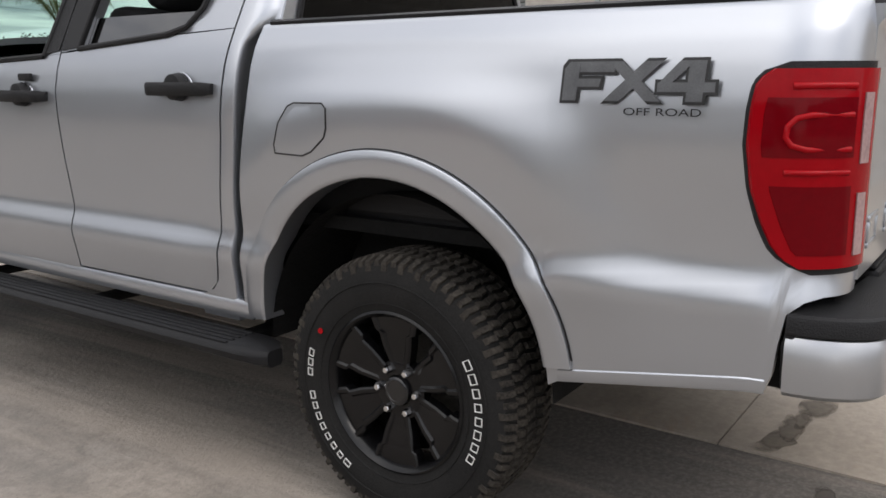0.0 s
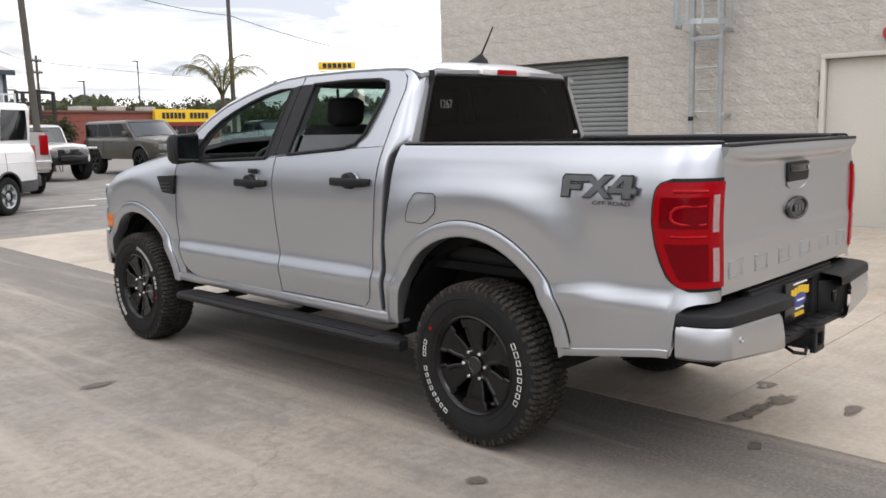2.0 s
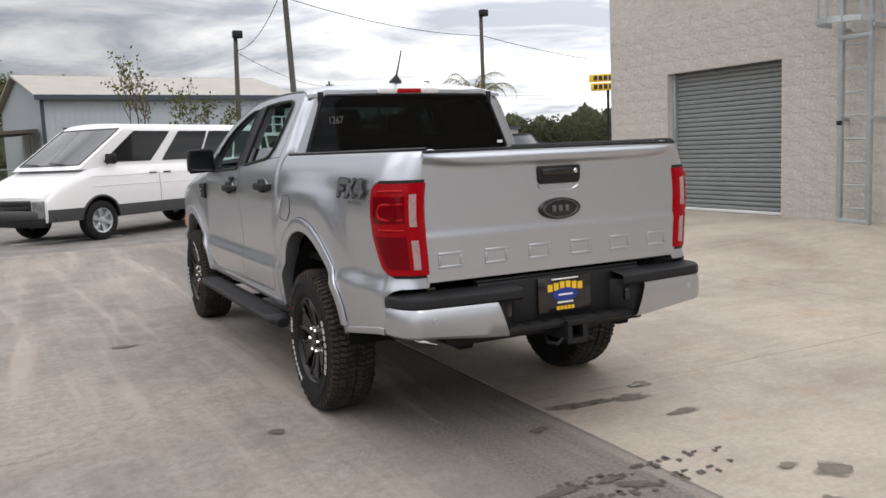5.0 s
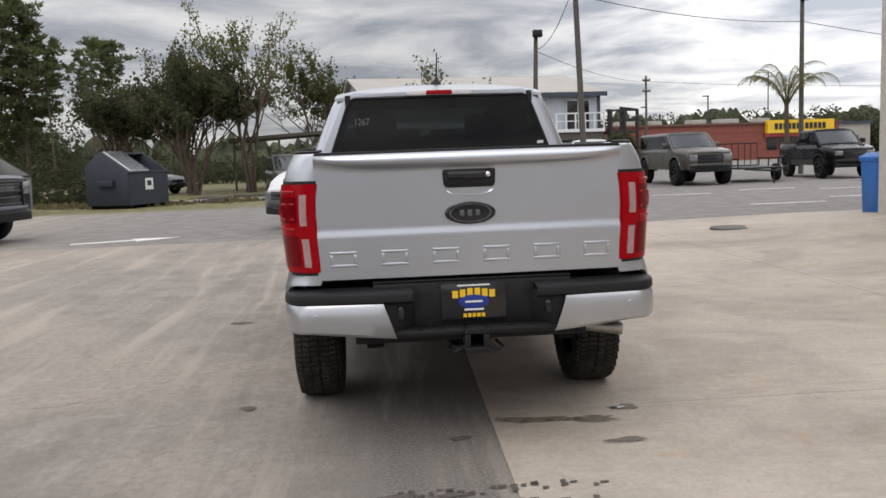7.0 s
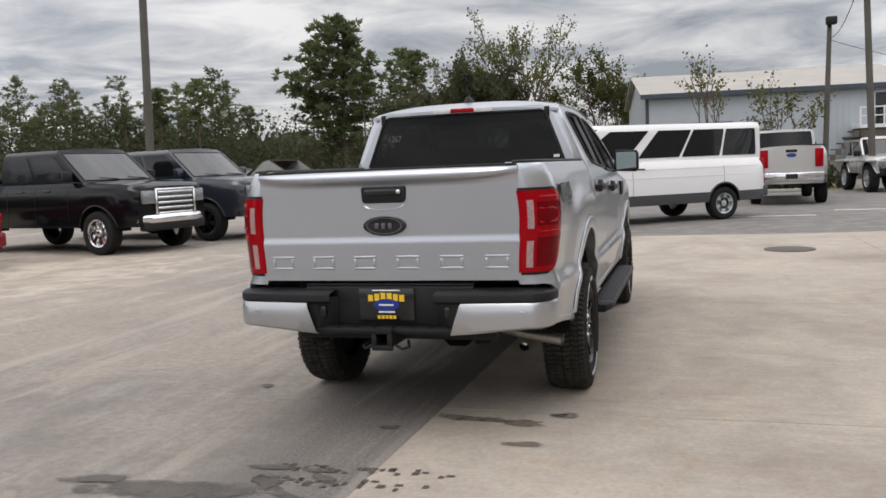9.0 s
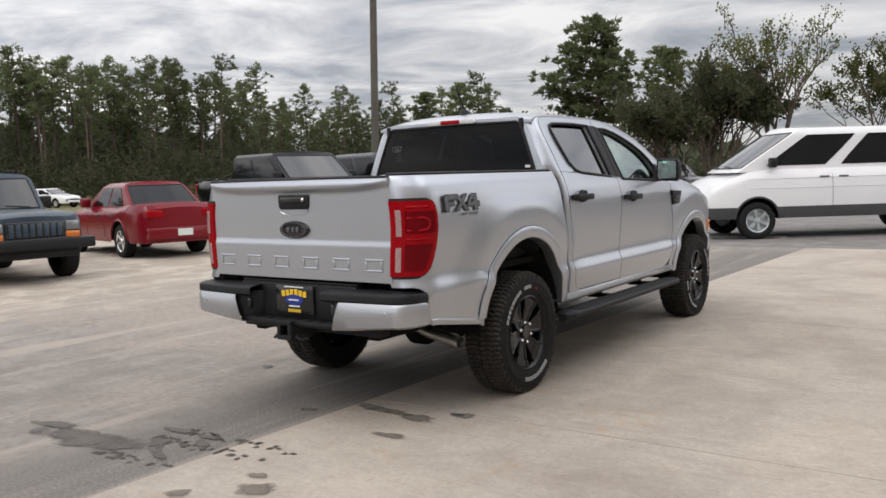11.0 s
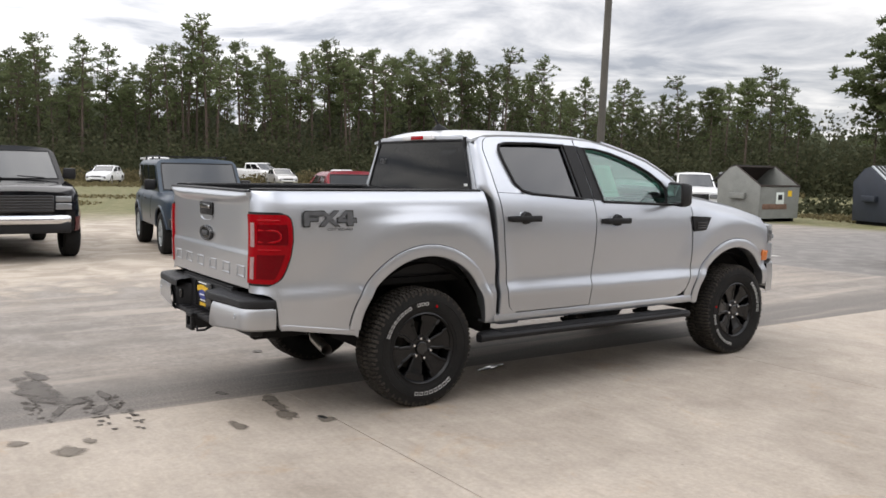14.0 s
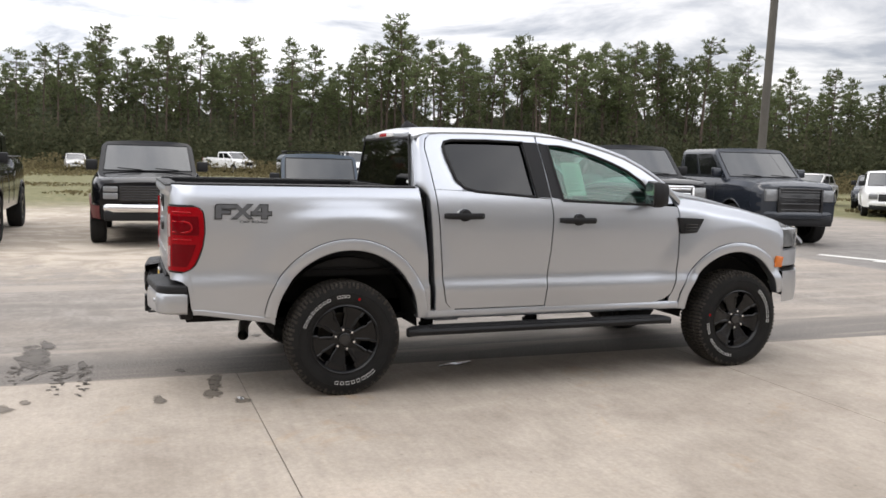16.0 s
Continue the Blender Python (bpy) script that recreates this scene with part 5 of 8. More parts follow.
# bed: rail caps, inner walls, floor
cap = []
for p in [-0.95 - y for y in np.linspace(0.47, -0.94, 8)] + [0.03 * k for k in range(9)]:
    qa = min(1.0, max(0.0, p / 0.26)) * math.pi / 2
    qx, qy, _ = corner(p, 1.385)
    cap.append([(qx - d * math.cos(qa), qy + d * math.sin(qa), z) for d, z in ((0.010, 1.398), (0.008, 1.407), (0.02, 1.413), (0.075, 1.413), (0.085, 1.404), (0.085, 1.385))])
pair("rail_cap", loft(cap), BLACK_PLASTIC, truck)
liner = part("bed_liner", box(-0.72, 0.72, -1.06, 0.42, 0.84, 0.88), BLACK_PLASTIC, truck, "black ribbed bed liner")
for b_ in ((-0.74, -0.70, -1.06, 0.44, 0.86, 1.40), (0.70, 0.74, -1.06, 0.44, 0.86, 1.40), (-0.70, 0.70, 0.40, 0.44, 0.88, 1.40)):
    part("liner_wall", box(*b_), BLACK_PLASTIC, liner)
for k in range(12):
    part("liner_rib", box(-0.62 + 0.105 * k, -0.57 + 0.105 * k, -1.05, 0.39, 0.878, 0.892, 0.004), BLACK_PLASTIC, liner)
pair("wheel_tub", box(0.52, 0.70, -0.45, 0.42, 0.88, 1.08, 0.05), BLACK_PLASTIC, truck)

# fuel door on the left side, traced by its gap
fz = [(0.375, 1.035), (0.27, 1.032), (0.235, 1.045), (0.185, 1.085), (0.175, 1.11), (0.175, 1.165), (0.19, 1.178), (0.30, 1.178), (0.325, 1.168), (0.36, 1.12), (0.378, 1.06)]
part("fuel_door", mirrored(side_patch(fz, 0.0015, 0.002)), SILVER, truck)
part("fuel_door_gap", tube([(-side_x(y, z) - 0.0005, y, z) for y, z in fz + fz[:1]], 0.0028, 6), DECAL_EDGE, truck)

# side decals: dark angular shapes over two small words
for s, sgn in ((0, 1), (1, -1)):
    y_at = (lambda q: -0.865 + q) if sgn > 0 else (lambda q: -0.52 - q)
    bars = [[(0.0, 0.0), (0.034, 0.0), (0.040, 0.085), (0.014, 0.085), (0.002, 0.07)], [(0.04, 0.062), (0.122, 0.062), (0.122, 0.085), (0.04, 0.085)], [(0.036, 0.030), (0.088, 0.030), (0.092, 0.048), (0.036, 0.048)],
            [(0.10, 0.0), (0.138, 0.0), (0.232, 0.085), (0.19, 0.085)], [(0.196, 0.0), (0.232, 0.0), (0.142, 0.085), (0.106, 0.085)],
            [(0.222, 0.020), (0.345, 0.020), (0.345, 0.040), (0.222, 0.040)], [(0.285, 0.0), (0.320, 0.0), (0.324, 0.085), (0.288, 0.085)], [(0.222, 0.036), (0.250, 0.036), (0.300, 0.085), (0.268, 0.085)]]
    dec = None
    for grow, material, lift in ((0.0062, DECAL_EDGE, 0.0022), (0.0, DECAL, 0.0038)):
        for n_bar, pts in enumerate(bars):
            c = (sum(p[0] for p in pts) / len(pts), sum(p[1] for p in pts) / len(pts))
            bm = bmesh.new()
            vs = []
            for a, b in pts:
                a, b = a + math.copysign(grow, a - c[0]), b + math.copysign(grow, b - c[1])
                vs.append(bm.verts.new((0.0, y_at(a), 1.195 + b)))
            bm.faces.new(vs)
            bmesh.ops.triangulate(bm, faces=bm.faces[:])
            bmesh.ops.subdivide_edges(bm, edges=bm.edges[:], cuts=5, use_grid_fill=True)
            for v in bm.verts:
                v.co.x = sgn * (side_x(v.co.y, v.co.z) + lift + 0.00015 * n_bar)
            o = part("side_decal" if dec is None else "decal_shape", bm, material, truck if dec is None else dec, "dark grey angular side decal" if dec is None else "")
            dec = dec or o
    yy, zz = y_at(0.235), 1.172
    tilt = math.degrees(math.atan2(side_x(0.0 + yy, 1.19) - side_x(yy, 1.17), 0.02))
    words = letters("OFF ROAD", 0.023, DECAL_EDGE, dec, pose(sgn * (side_x(yy, zz) + 0.002), yy, zz, 90, 0, 90 * sgn), 0.0008, "small dark words", 1.55)
    put_ = words.matrix_basis.copy()
    back = put_.inverted()
    for v in words.data.vertices:
        p_ = put_ @ v.co
        p_.x = sgn * (side_x(p_.y, p_.z) + 0.0042)
        v.co = back @ p_


# rear bumper
def bumper_plan(t, w=0.868):
    """t from 0 at the side to 1 at the inner end of the painted corner."""
    a = math.pi / 2 * min(1, t / 0.62)
    x = w - 0.12 * (1 - math.cos(a))
    y = -1.035 - 0.185 * math.sin(a)
    if t > 0.62:
        q = (t - 0.62) / 0.38
        x -= 0.36 * q
        y -= 0.035 * q
    return x, y


def bumper_corner():
    rows = []
    for k in range(31):
        t = k / 30
        x, y = bumper_plan(t)
        a = math.pi / 2 * min(1, t / 0.62)
        ox, oy = math.cos(a), -math.sin(a)
        lift = 0.0 if t < 0.62 else -0.03 * (t - 0.62) / 0.38
        skew = 0.055 * smooth(0.9, 1.0, t)
        row = []
        for d, z in ((-0.05, 0.588), (-0.014, 0.590), (0.0, 0.602), (0.004, 0.65), (0.001, 0.704), (-0.008, 0.720), (-0.05, 0.724)):
            zz = z + lift * (0.724 - z) / 0.13
            row.append((x + ox * d + skew * (z - 0.66) / 0.13, y + oy * d, zz))
        rows.append(row)
    return loft(rows, closed=False)


bumper = part("rear_bumper", box(-0.405, 0.405, -1.225, -1.10, 0.556, 0.588, 0.010), BLACK_PLASTIC, truck, "black rear bumper with painted corners")
part("bumper_face", box(-0.46, 0.46, -1.15, -1.10, 0.586, 0.794, 0.01), BLACK_PLASTIC, bumper)
for sg in (-1, 1):
    part("bumper_cheek", prism([(sg * 0.455, -1.228), (sg * 0.36, -1.226), (sg * 0.27, -1.151), (sg * 0.455, -1.151)], "z", 0.586, 0.742, 0.008), BLACK_PLASTIC, bumper)
part("bumper_core", box(-0.79, 0.79, -1.098, -1.04, 0.60, 0.775, 0.01), UNDER, bumper)


def step_pad():
    rows = []
    for k in range(35):
        t = k / 34 * 1.12
        x, y = bumper_plan(min(t, 1.0))
        if t > 1:
            x -= (t - 1) * 0.9
        a = math.pi / 2 * min(1, t / 0.62)
        ox, oy = math.cos(a), -math.sin(a)
        rows.append([(x + ox * d, y + oy * d, z) for d, z in ((-0.03, 0.712), (-0.003, 0.725), (0.0, 0.729), (-0.001, 0.756), (-0.004, 0.764), (-0.011, 0.769), (-0.12, 0.782))])
    return loft(rows, closed=False)


for s in (0, 1):
    f = (lambda b: b) if s == 0 else (lambda b: mirrored(b))
    cn = part("bumper_corner", f(bumper_corner()), SILVER_PLASTIC, bumper, "silver painted bumper corner")
    part("step_pad", f(step_pad()), BLACK_PLASTIC, bumper, angle=28)
    part("gap_trim", f(prism([(-1.050, 0.606), (-1.030, 0.606), (-1.026, 0.70), (-1.036, 0.745), (-1.070, 0.76), (-1.052, 0.72)], "x", 0.80, 0.862, 0.004)), BLACK_PLASTIC, bumper)
    part("parking_sensor", f(lathe([(0.004, 0.014), (-0.004, 0.013), (-0.005, 0.009), (-0.003, 0.008), (-0.003, 0)], 18, "y", pose(0.715, -1.226, 0.668))), SILVER, bumper)
    part("side_pocket", f(box(0.32, 0.39, -1.215, -1.185, 0.635, 0.700, 0.012)), GLOSS_BLACK, bumper)
pad = part("step_top", join(box(-0.46, 0.46, -1.14, -1.06, 0.795, 0.806, 0.004), *[box(-0.44 + 0.1 * k, -0.36 + 0.1 * k, -1.222, -1.16, 0.584, 0.592, 0.003) for k in range(9)]), BLACK_PLASTIC, bumper)
plate = part("licence_plate", box(-0.15, 0.15, -1.168, -1.156, 0.615, 0.785, 0.004), GLOSS_BLACK, bumper, "black dealer plate with yellow bars and blue oval")
PL = -1.170
for k in range(6):
    hx = -0.085 + 0.034 * k
    part("plate_bar", box(hx - 0.013, hx + 0.013, PL - 0.002, PL + 0.004, 0.718 + 0.010 * (1 - abs(k - 2.5) / 2.5), 0.752 + 0.012 * (1 - abs(k - 2.5) / 2.5)), YELLOW, plate)
part("plate_oval", lathe([(0, 0.072), (-0.003, 0.07), (-0.004, 0)], 36, "y", pose(0, PL + 0.001, 0.700) @ Matrix.Diagonal((1, 1, 0.45, 1))), BLUE_BADGE, plate)
part("plate_bar", box(-0.040, 0.040, PL - 0.0055, PL, 0.696, 0.704), LETTER_WHITE, plate)
part("plate_bar", box(-0.044, 0.044, PL - 0.002, PL + 0.004, 0.659, 0.667), LETTER_WHITE, plate)
for k in range(5):
    part("plate_bar", box(-0.05 + 0.021 * k, -0.034 + 0.021 * k, PL - 0.002, PL + 0.004, 0.628, 0.645), YELLOW, plate)
part("plate_bar", box(-0.075, 0.075, PL - 0.002, PL + 0.004, 0.772, 0.778), LETTER_WHITE, plate)
hitch = part("tow_hitch", join(box(-0.048, -0.03, -1.25, -1.0, 0.492, 0.588, 0.003), box(0.03, 0.048, -1.25, -1.0, 0.492, 0.588, 0.003), box(-0.03, 0.03, -1.25, -1.0, 0.566, 0.584), box(-0.03, 0.03, -1.25, -1.0, 0.488, 0.506),
                               box(-0.056, 0.056, -1.265, -1.24, 0.565, 0.592, 0.004), box(-0.056, 0.056, -1.265, -1.24, 0.48, 0.507, 0.004), box(-0.056, -0.029, -1.265, -1.24, 0.507, 0.565, 0.004), box(0.029, 0.056, -1.265, -1.24, 0.507, 0.565, 0.004),
                               box(-0.55, 0.55, -1.06, -0.98, 0.50, 0.58, 0.008)), BLACK_PLASTIC, truck, "black tow hitch receiver")
pair("chain_loop", tube([(0.06, -1.23, 0.505), (0.10, -1.24, 0.485), (0.125, -1.20, 0.49), (0.10, -1.14, 0.51)], 0.008, 8), BLACK_PLASTIC, hitch)

# side steps
step_rows = []
for y, w, drop in ((0.40, 0.4, 0.03), (0.43, 0.8, 0.012), (0.50, 1.0, 0.0), (1.5, 1.0, 0.0), (2.42, 1.0, 0.0), (2.49, 0.8, 0.012), (2.52, 0.4, 0.03)):
    cx = 0.925
    step_rows.append([(cx + 0.078 * w * a, y, 0.428 - drop * 0.4 + 0.026 * b) for a, b in ((1, 0.2), (0.9, 0.75), (0.7, 1), (-0.8, 1), (-1, 0.7), (-1, -0.6), (-0.7, -1), (0.6, -1), (0.92, -0.6))])
for s in (0, 1):
    f = (lambda b: b) if s == 0 else (lambda b: mirrored(b))
    st = part("side_step", f(loft(step_rows)), BLACK_PLASTIC, truck, "black side step board")
    part("step_tread", f(join(*[box(0.868 + 0.026 * k, 0.882 + 0.026 * k, 0.55, 2.38, 0.452, 0.458, 0.002) for k in range(5)])), BLACK_PLASTIC, st)
    for by in (0.62, 1.45, 2.25):
        part("step_bracket", f(join(box(0.62, 0.90, by - 0.04, by + 0.04, 0.405, 0.435, 0.008), box(0.66, 0.72, by - 0.04, by + 0.04, 0.43, 0.56, 0.008))), UNDER, st)
pair("sill", box(0.80, 0.874, 0.54, 2.69, 0.492, 0.559, 0.018), SILVER, truck)

# dark shell, wheel wells, chassis
for b_ in ((-0.80, 0.80, 0.62, 2.60, 0.50, 0.58), (-0.79, -0.75, 0.60, 2.58, 0.58, 1.27), (0.75, 0.79, 0.60, 2.58, 0.58, 1.27), (-0.75, 0.75, 2.56, 2.60, 0.58, 1.28),
           (-0.80, 0.80, 0.485, 0.545, 0.52, 1.33), (-0.70, 0.70, 2.60, 3.90, 0.66, 1.05), (-0.76, 0.76, -1.05, 0.46, 0.80, 0.84)):
    part("inner_panel", box(*b_), UNDER, truck)


def well(arch, x0, x1):
    cy, cz, r = arch
    rows = [[(x, cy + (r + 0.004) * math.cos(a), cz - 0.06 + (r + 0.004) * math.sin(a)) for x in (x0, (x0 + x1) / 2, x1)] for a in [math.pi * (k / 20) for k in range(21)]]
    arc = loft(rows, closed=False)
    wall_ = bmesh.new()
    wall_.faces.new([wall_.verts.new((x0, cy + (r + 0.004) * math.cos(math.pi * k / 20), cz - 0.06 + (r + 0.004) * math.sin(math.pi * k / 20))) for k in range(21)])
    return join(arc, wall_)


pair("wheel_well", well(R_ARCH, 0.50, 0.84), UNDER, truck)
pair("wheel_well", well(F_ARCH, 0.50, 0.82), UNDER, truck)
part("chassis", join(box(-0.50, -0.42, -1.02, 3.9, 0.47, 0.60, 0.01), box(0.42, 0.50, -1.02, 3.9, 0.47, 0.60, 0.01), *[box(-0.42, 0.42, y - 0.05, y + 0.05, 0.49, 0.58, 0.01) for y in (-0.85, -0.3, 0.6, 1.4, 2.3, 3.5)],
                     box(-0.3, 0.38, 0.7, 2.2, 0.42, 0.60, 0.03)), UNDER, truck)
part("rear_axle", join(tube([(-0.72, 0, 0.385), (0.72, 0, 0.385)], 0.05, 14), lathe([(-0.13, 0.0), (-0.12, 0.09), (-0.05, 0.15), (0.05, 0.15), (0.12, 0.09), (0.13, 0.0)], 20, "x", pose(0.05, 0, 0.385))), UNDER, truck)
part("front_axle", join(tube([(-0.72, 3.22, 0.385), (0.72, 3.22, 0.385)], 0.04, 12), box(-0.35, 0.35, 3.0, 3.5, 0.36, 0.5, 0.03)), UNDER, truck)
pair("leaf_spring", join(*[loft([[(0.53 + dx, y, 0.44 + 0.10 * ((y) / 0.65) ** 2 - 0.012 * k + dz) for dx, dz in ((0, 0), (0.06, 0), (0.06, -0.01), (0, -0.01))] for y in np.linspace(-0.65 + 0.12 * k, 0.65 - 0.12 * k, 12)]) for k in range(3)]), UNDER, truck)
pair("shock_absorber", tube([(0.46, -0.12, 0.36), (0.40, -0.35, 0.78)], 0.028, 12), UNDER, truck)
part("spare_tyre", lathe([(-0.11, 0.20), (-0.12, 0.34), (-0.08, 0.37), (0.08, 0.37), (0.12, 0.34), (0.11, 0.20), (-0.11, 0.20)], 32, "z", pose(0, -0.62, 0.60)), RUBBER, truck)
part("exhaust_pipe", join(tube([(0.30, 0.6, 0.50), (0.34, -0.40, 0.50), (0.42, -0.58, 0.49), (0.60, -0.655, 0.465), (0.83, -0.69, 0.435)], 0.034, 16, caps=False), lathe([(-0.30, 0.0), (-0.29, 0.08), (0.29, 0.08), (0.30, 0.0)], 20, "y", pose(0.2, 0.9, 0.50))), EXHAUST, truck, "steel exhaust tailpipe")


# interior
def seat(x, y, w):
    st = part("seat", join(box(x - w, x + w, y - 0.02, y + 0.50, 0.72, 0.92, 0.05, 3), moved(box(-w, w, -0.09, 0.09, 0.0, 0.66, 0.06, 3), pose(x, y - 0.02, 0.86, 12, 0, 0))), SEAT, truck, "charcoal cloth seat")
    for hx in ((x,) if w < 0.4 else (x - 0.42, x + 0.42)):
        part("headrest", moved(join(box(-0.125, 0.125, -0.055, 0.055, 0.03, 0.20, 0.05, 3), tube([(-0.05, 0, -0.06), (-0.05, 0, 0.06)], 0.008, 8), tube([(0.05, 0, -0.06), (0.05, 0, 0.06)], 0.008, 8)), pose(hx, y - 0.16, 1.475, 10, 0, 0)), SEAT, st)


seat(-0.38, 1.60, 0.26)
seat(0.38, 1.60, 0.26)
seat(0.0, 0.78, 0.66)
part("dashboard", join(box(-0.72, 0.72, 2.25, 2.58, 0.95, 1.26, 0.05, 3), box(-0.13, 0.13, 1.4, 2.3, 0.62, 0.92, 0.03)), BLACK_PLASTIC, truck)
wheel_m = pose(-0.38, 2.12, 1.20, 62, 0, 0)
part("steering_wheel", join(tube([(wheel_m @ Vector((0.185 * math.cos(a), 0.185 * math.sin(a), 0))) for a in [2 * math.pi * k / 28 for k in range(29)]], 0.016, 10, caps=False), moved(box(-0.16, 0.16, -0.025, 0.025, -0.015, 0.015, 0.01), wheel_m), moved(box(-0.07, 0.07, -0.06, 0.06, -0.02, 0.03, 0.02), wheel_m)), BLACK_PLASTIC, truck)
part("headliner", box(-0.60, 0.60, 0.56, 1.85, 1.755, 1.772), SEAT, truck)


# wheels
def build_wheel(white):
    """Outer face along +x, centre at the origin."""
    R = 0.388
    w = new("wheel")
    w.parent = truck
    prof = [(-0.095, 0.225), (-0.118, 0.250), (-0.130, 0.290), (-0.126, 0.335), (-0.114, 0.366), (-0.088, 0.378), (0.088, 0.378), (0.114, 0.366), (0.126, 0.335), (0.130, 0.290), (0.118, 0.250), (0.112, 0.232), (0.100, 0.225), (0.06, 0.222), (-0.06, 0.222), (-0.095, 0.225)]
    tyre = part("tyre", lathe(prof, 96), RUBBER, w, "all-terrain tyre")
    vs, fs = [], []
    rnd = random.Random(11)

    def block(u0, u1, a0, a1, skew, r0=0.372, r1=R, side=False):
        base = len(vs)
        for rr, sh in ((r0, 0.0), (r1, 0.0025)):
            for u, a in ((u0 + sh, a0 + sh * 3), (u1 - sh, a0 + sh * 3), (u1 - sh, a1 - sh * 3), (u0 + sh, a1 - sh * 3)):
                aa = a + skew * (u - u0)
                drop = 0.014 * smooth(0.08, 0.122, abs(u))
                vs.append((u, (rr - drop) * math.cos(aa), (rr - drop) * math.sin(aa)))
        for f in ((4, 5, 6, 7), (0, 1, 5, 4), (1, 2, 6, 5), (2, 3, 7, 6), (3, 0, 4, 7)):
            fs.append(tuple(base + i for i in f))

    n = 80
    for k in range(n):
        a, d = 2 * math.pi * k / n, 2 * math.pi / n
        j = (k % 2) * 0.012
        block(-0.058, -0.012 - j * 0.5, a + 0.1 * d, a + 0.82 * d, 0.45)
        block(-0.006 + j * 0.5, 0.038, a + 0.45 * d, a + 1.2 * d, -0.45)
        block(0.044 - j * 0.4, 0.082, a + 0.05 * d, a + 0.8 * d, 0.5)
        block(-0.100, -0.064 + j * 0.3, a + 0.5 * d, a + 1.22 * d, -0.5)
        block(0.086, 0.122 - j * 0.4, a + 0.1 * d, a + 0.80 * d, 0.25, 0.362)
        block(-0.122 + j * 0.4, -0.104, a + 0.3 * d, a + 1.0 * d, -0.25, 0.362)
    raw("tread", vs, fs, TREAD, tyre)
    part("sidewall_ring", join(lathe([(0.1285, 0.315), (0.1315, 0.317), (0.1285, 0.319)], 80), lathe([(0.120, 0.256), (0.1235, 0.258), (0.1215, 0.260)], 80)), RUBBER, tyre)
    if white:
        # raised white outline shapes in arcs round the sidewall
        rg_ = random.Random(4)
        for start, count, step, tall in ((-24, 8, 7.4, 0.022), (192, 8, 6.4, 0.018), (166, 3, 6.0, 0.018)):
            for k in range(count):
                wide, st = step * 0.0019 * rg_.uniform(0.8, 1.05), 0.0022
                lo, hi = 0.293 - tall / 2, 0.293 + tall / 2
                strokes = [(lo, hi, -wide, -wide + st), (lo, hi, wide - st, wide), (lo, lo + st, -wide, wide), (hi - st, hi, -wide, wide)]
                part("white_shape", moved(join(*[box(0.1270, 0.1318, a, b, c, d) for a, b, c, d in strokes]), pose(0, 0, 0, start + step * k, 0, 0)), LETTER_WHITE, tyre)
        part("paint_dot", lathe([(0.1290, 0.009), (0.1318, 0.008), (0.1318, 0.0)], 14, "x", pose(0, 0.285 * math.cos(radians(150)), 0.285 * math.sin(radians(150)))), LAMP_BRIGHT, tyre, "red paint dot")
    rim = part("rim", lathe([(0.108, 0.232), (0.116, 0.236), (0.120, 0.229), (0.112, 0.220), (0.095, 0.212), (0.02, 0.205), (-0.09, 0.215), (-0.10, 0.225)], 72), RIM_BLACK, w, "satin black six-spoke alloy rim")
    part("brake_disc", lathe([(-0.03, 0.0), (-0.03, 0.155), (-0.05, 0.155), (-0.05, 0.0)], 40), IRON, rim)
    part("hub_back", lathe([(0.01, 0.20), (-0.06, 0.20), (-0.06, 0.0)], 40), UNDER, rim)
    for k in range(6):
        m = pose(0, 0, 0, 60 * k + 30, 0, 0)
        secs = ((0.050, 0.082, 0.028, 0.080), (0.085, 0.086, 0.037, 0.082), (0.125, 0.094, 0.050, 0.088), (0.165, 0.101, 0.057, 0.094), (0.172, 0.102, 0.070, 0.096), (0.205, 0.107, 0.080, 0.100), (0.224, 0.107, 0.083, 0.100))
        pad = loft([[(x0 - 0.035, r, -c), (x0 - 0.004, r, -c), (x0, r, -c + 0.006), (x0, r, -c + 0.016), (xm, r, -c + 0.022), (xm, r, c - 0.022), (x0, r, c - 0.016), (x0, r, c - 0.006), (x0 - 0.004, r, c), (x0 - 0.035, r, c)] for r, x0, c, xm in secs])
        part("spoke", moved(pad, m), RIM_BLACK, rim, angle=25)
        lm = pose(0, 0, 0, 60 * k, 0, 0)
        part("lug_nut", moved(lathe([(0.075, 0.012), (0.098, 0.012), (0.104, 0.008), (0.105, 0.0)], 6, "x", pose(0, 0.066, 0)), lm), CHROME, rim, "chrome lug nut")
    part("hub", lathe([(0.05, 0.088), (0.080, 0.085), (0.084, 0.075), (0.084, 0.045)], 36), RIM_BLACK, rim)
    part("centre_cap", lathe([(0.08, 0.042), (0.096, 0.041), (0.100, 0.036), (0.100, 0.030), (0.0985, 0.029), (0.0985, 0.0)], 32), GLOSS_BLACK, rim)
    return w


def place_wheel(w, x, y, z, turn, spin):
    w.matrix_local = pose(x, y, z, 0, 0, turn) @ pose(0, 0, 0, spin, 0, 0)


def twin(w):
    made = {}
    for o in (w, *w.children_recursive):
        made[o] = o.copy()
        scene.collection.objects.link(made[o])
        made[o].parent = made.get(o.parent, o.parent)
    return made[w]


wheel = build_wheel(True)
for (x, y, turn, spin) in ((0.785, -0.028, 0, -78), (-0.785, -0.028, 180, 0), (0.785, 3.192, 0, 20), (-0.785, 3.192, 180, 200)):
    w = wheel if (x, y) == (0.785, -0.028) else twin(wheel)
    place_wheel(w, x, y, 0.388, turn, spin)


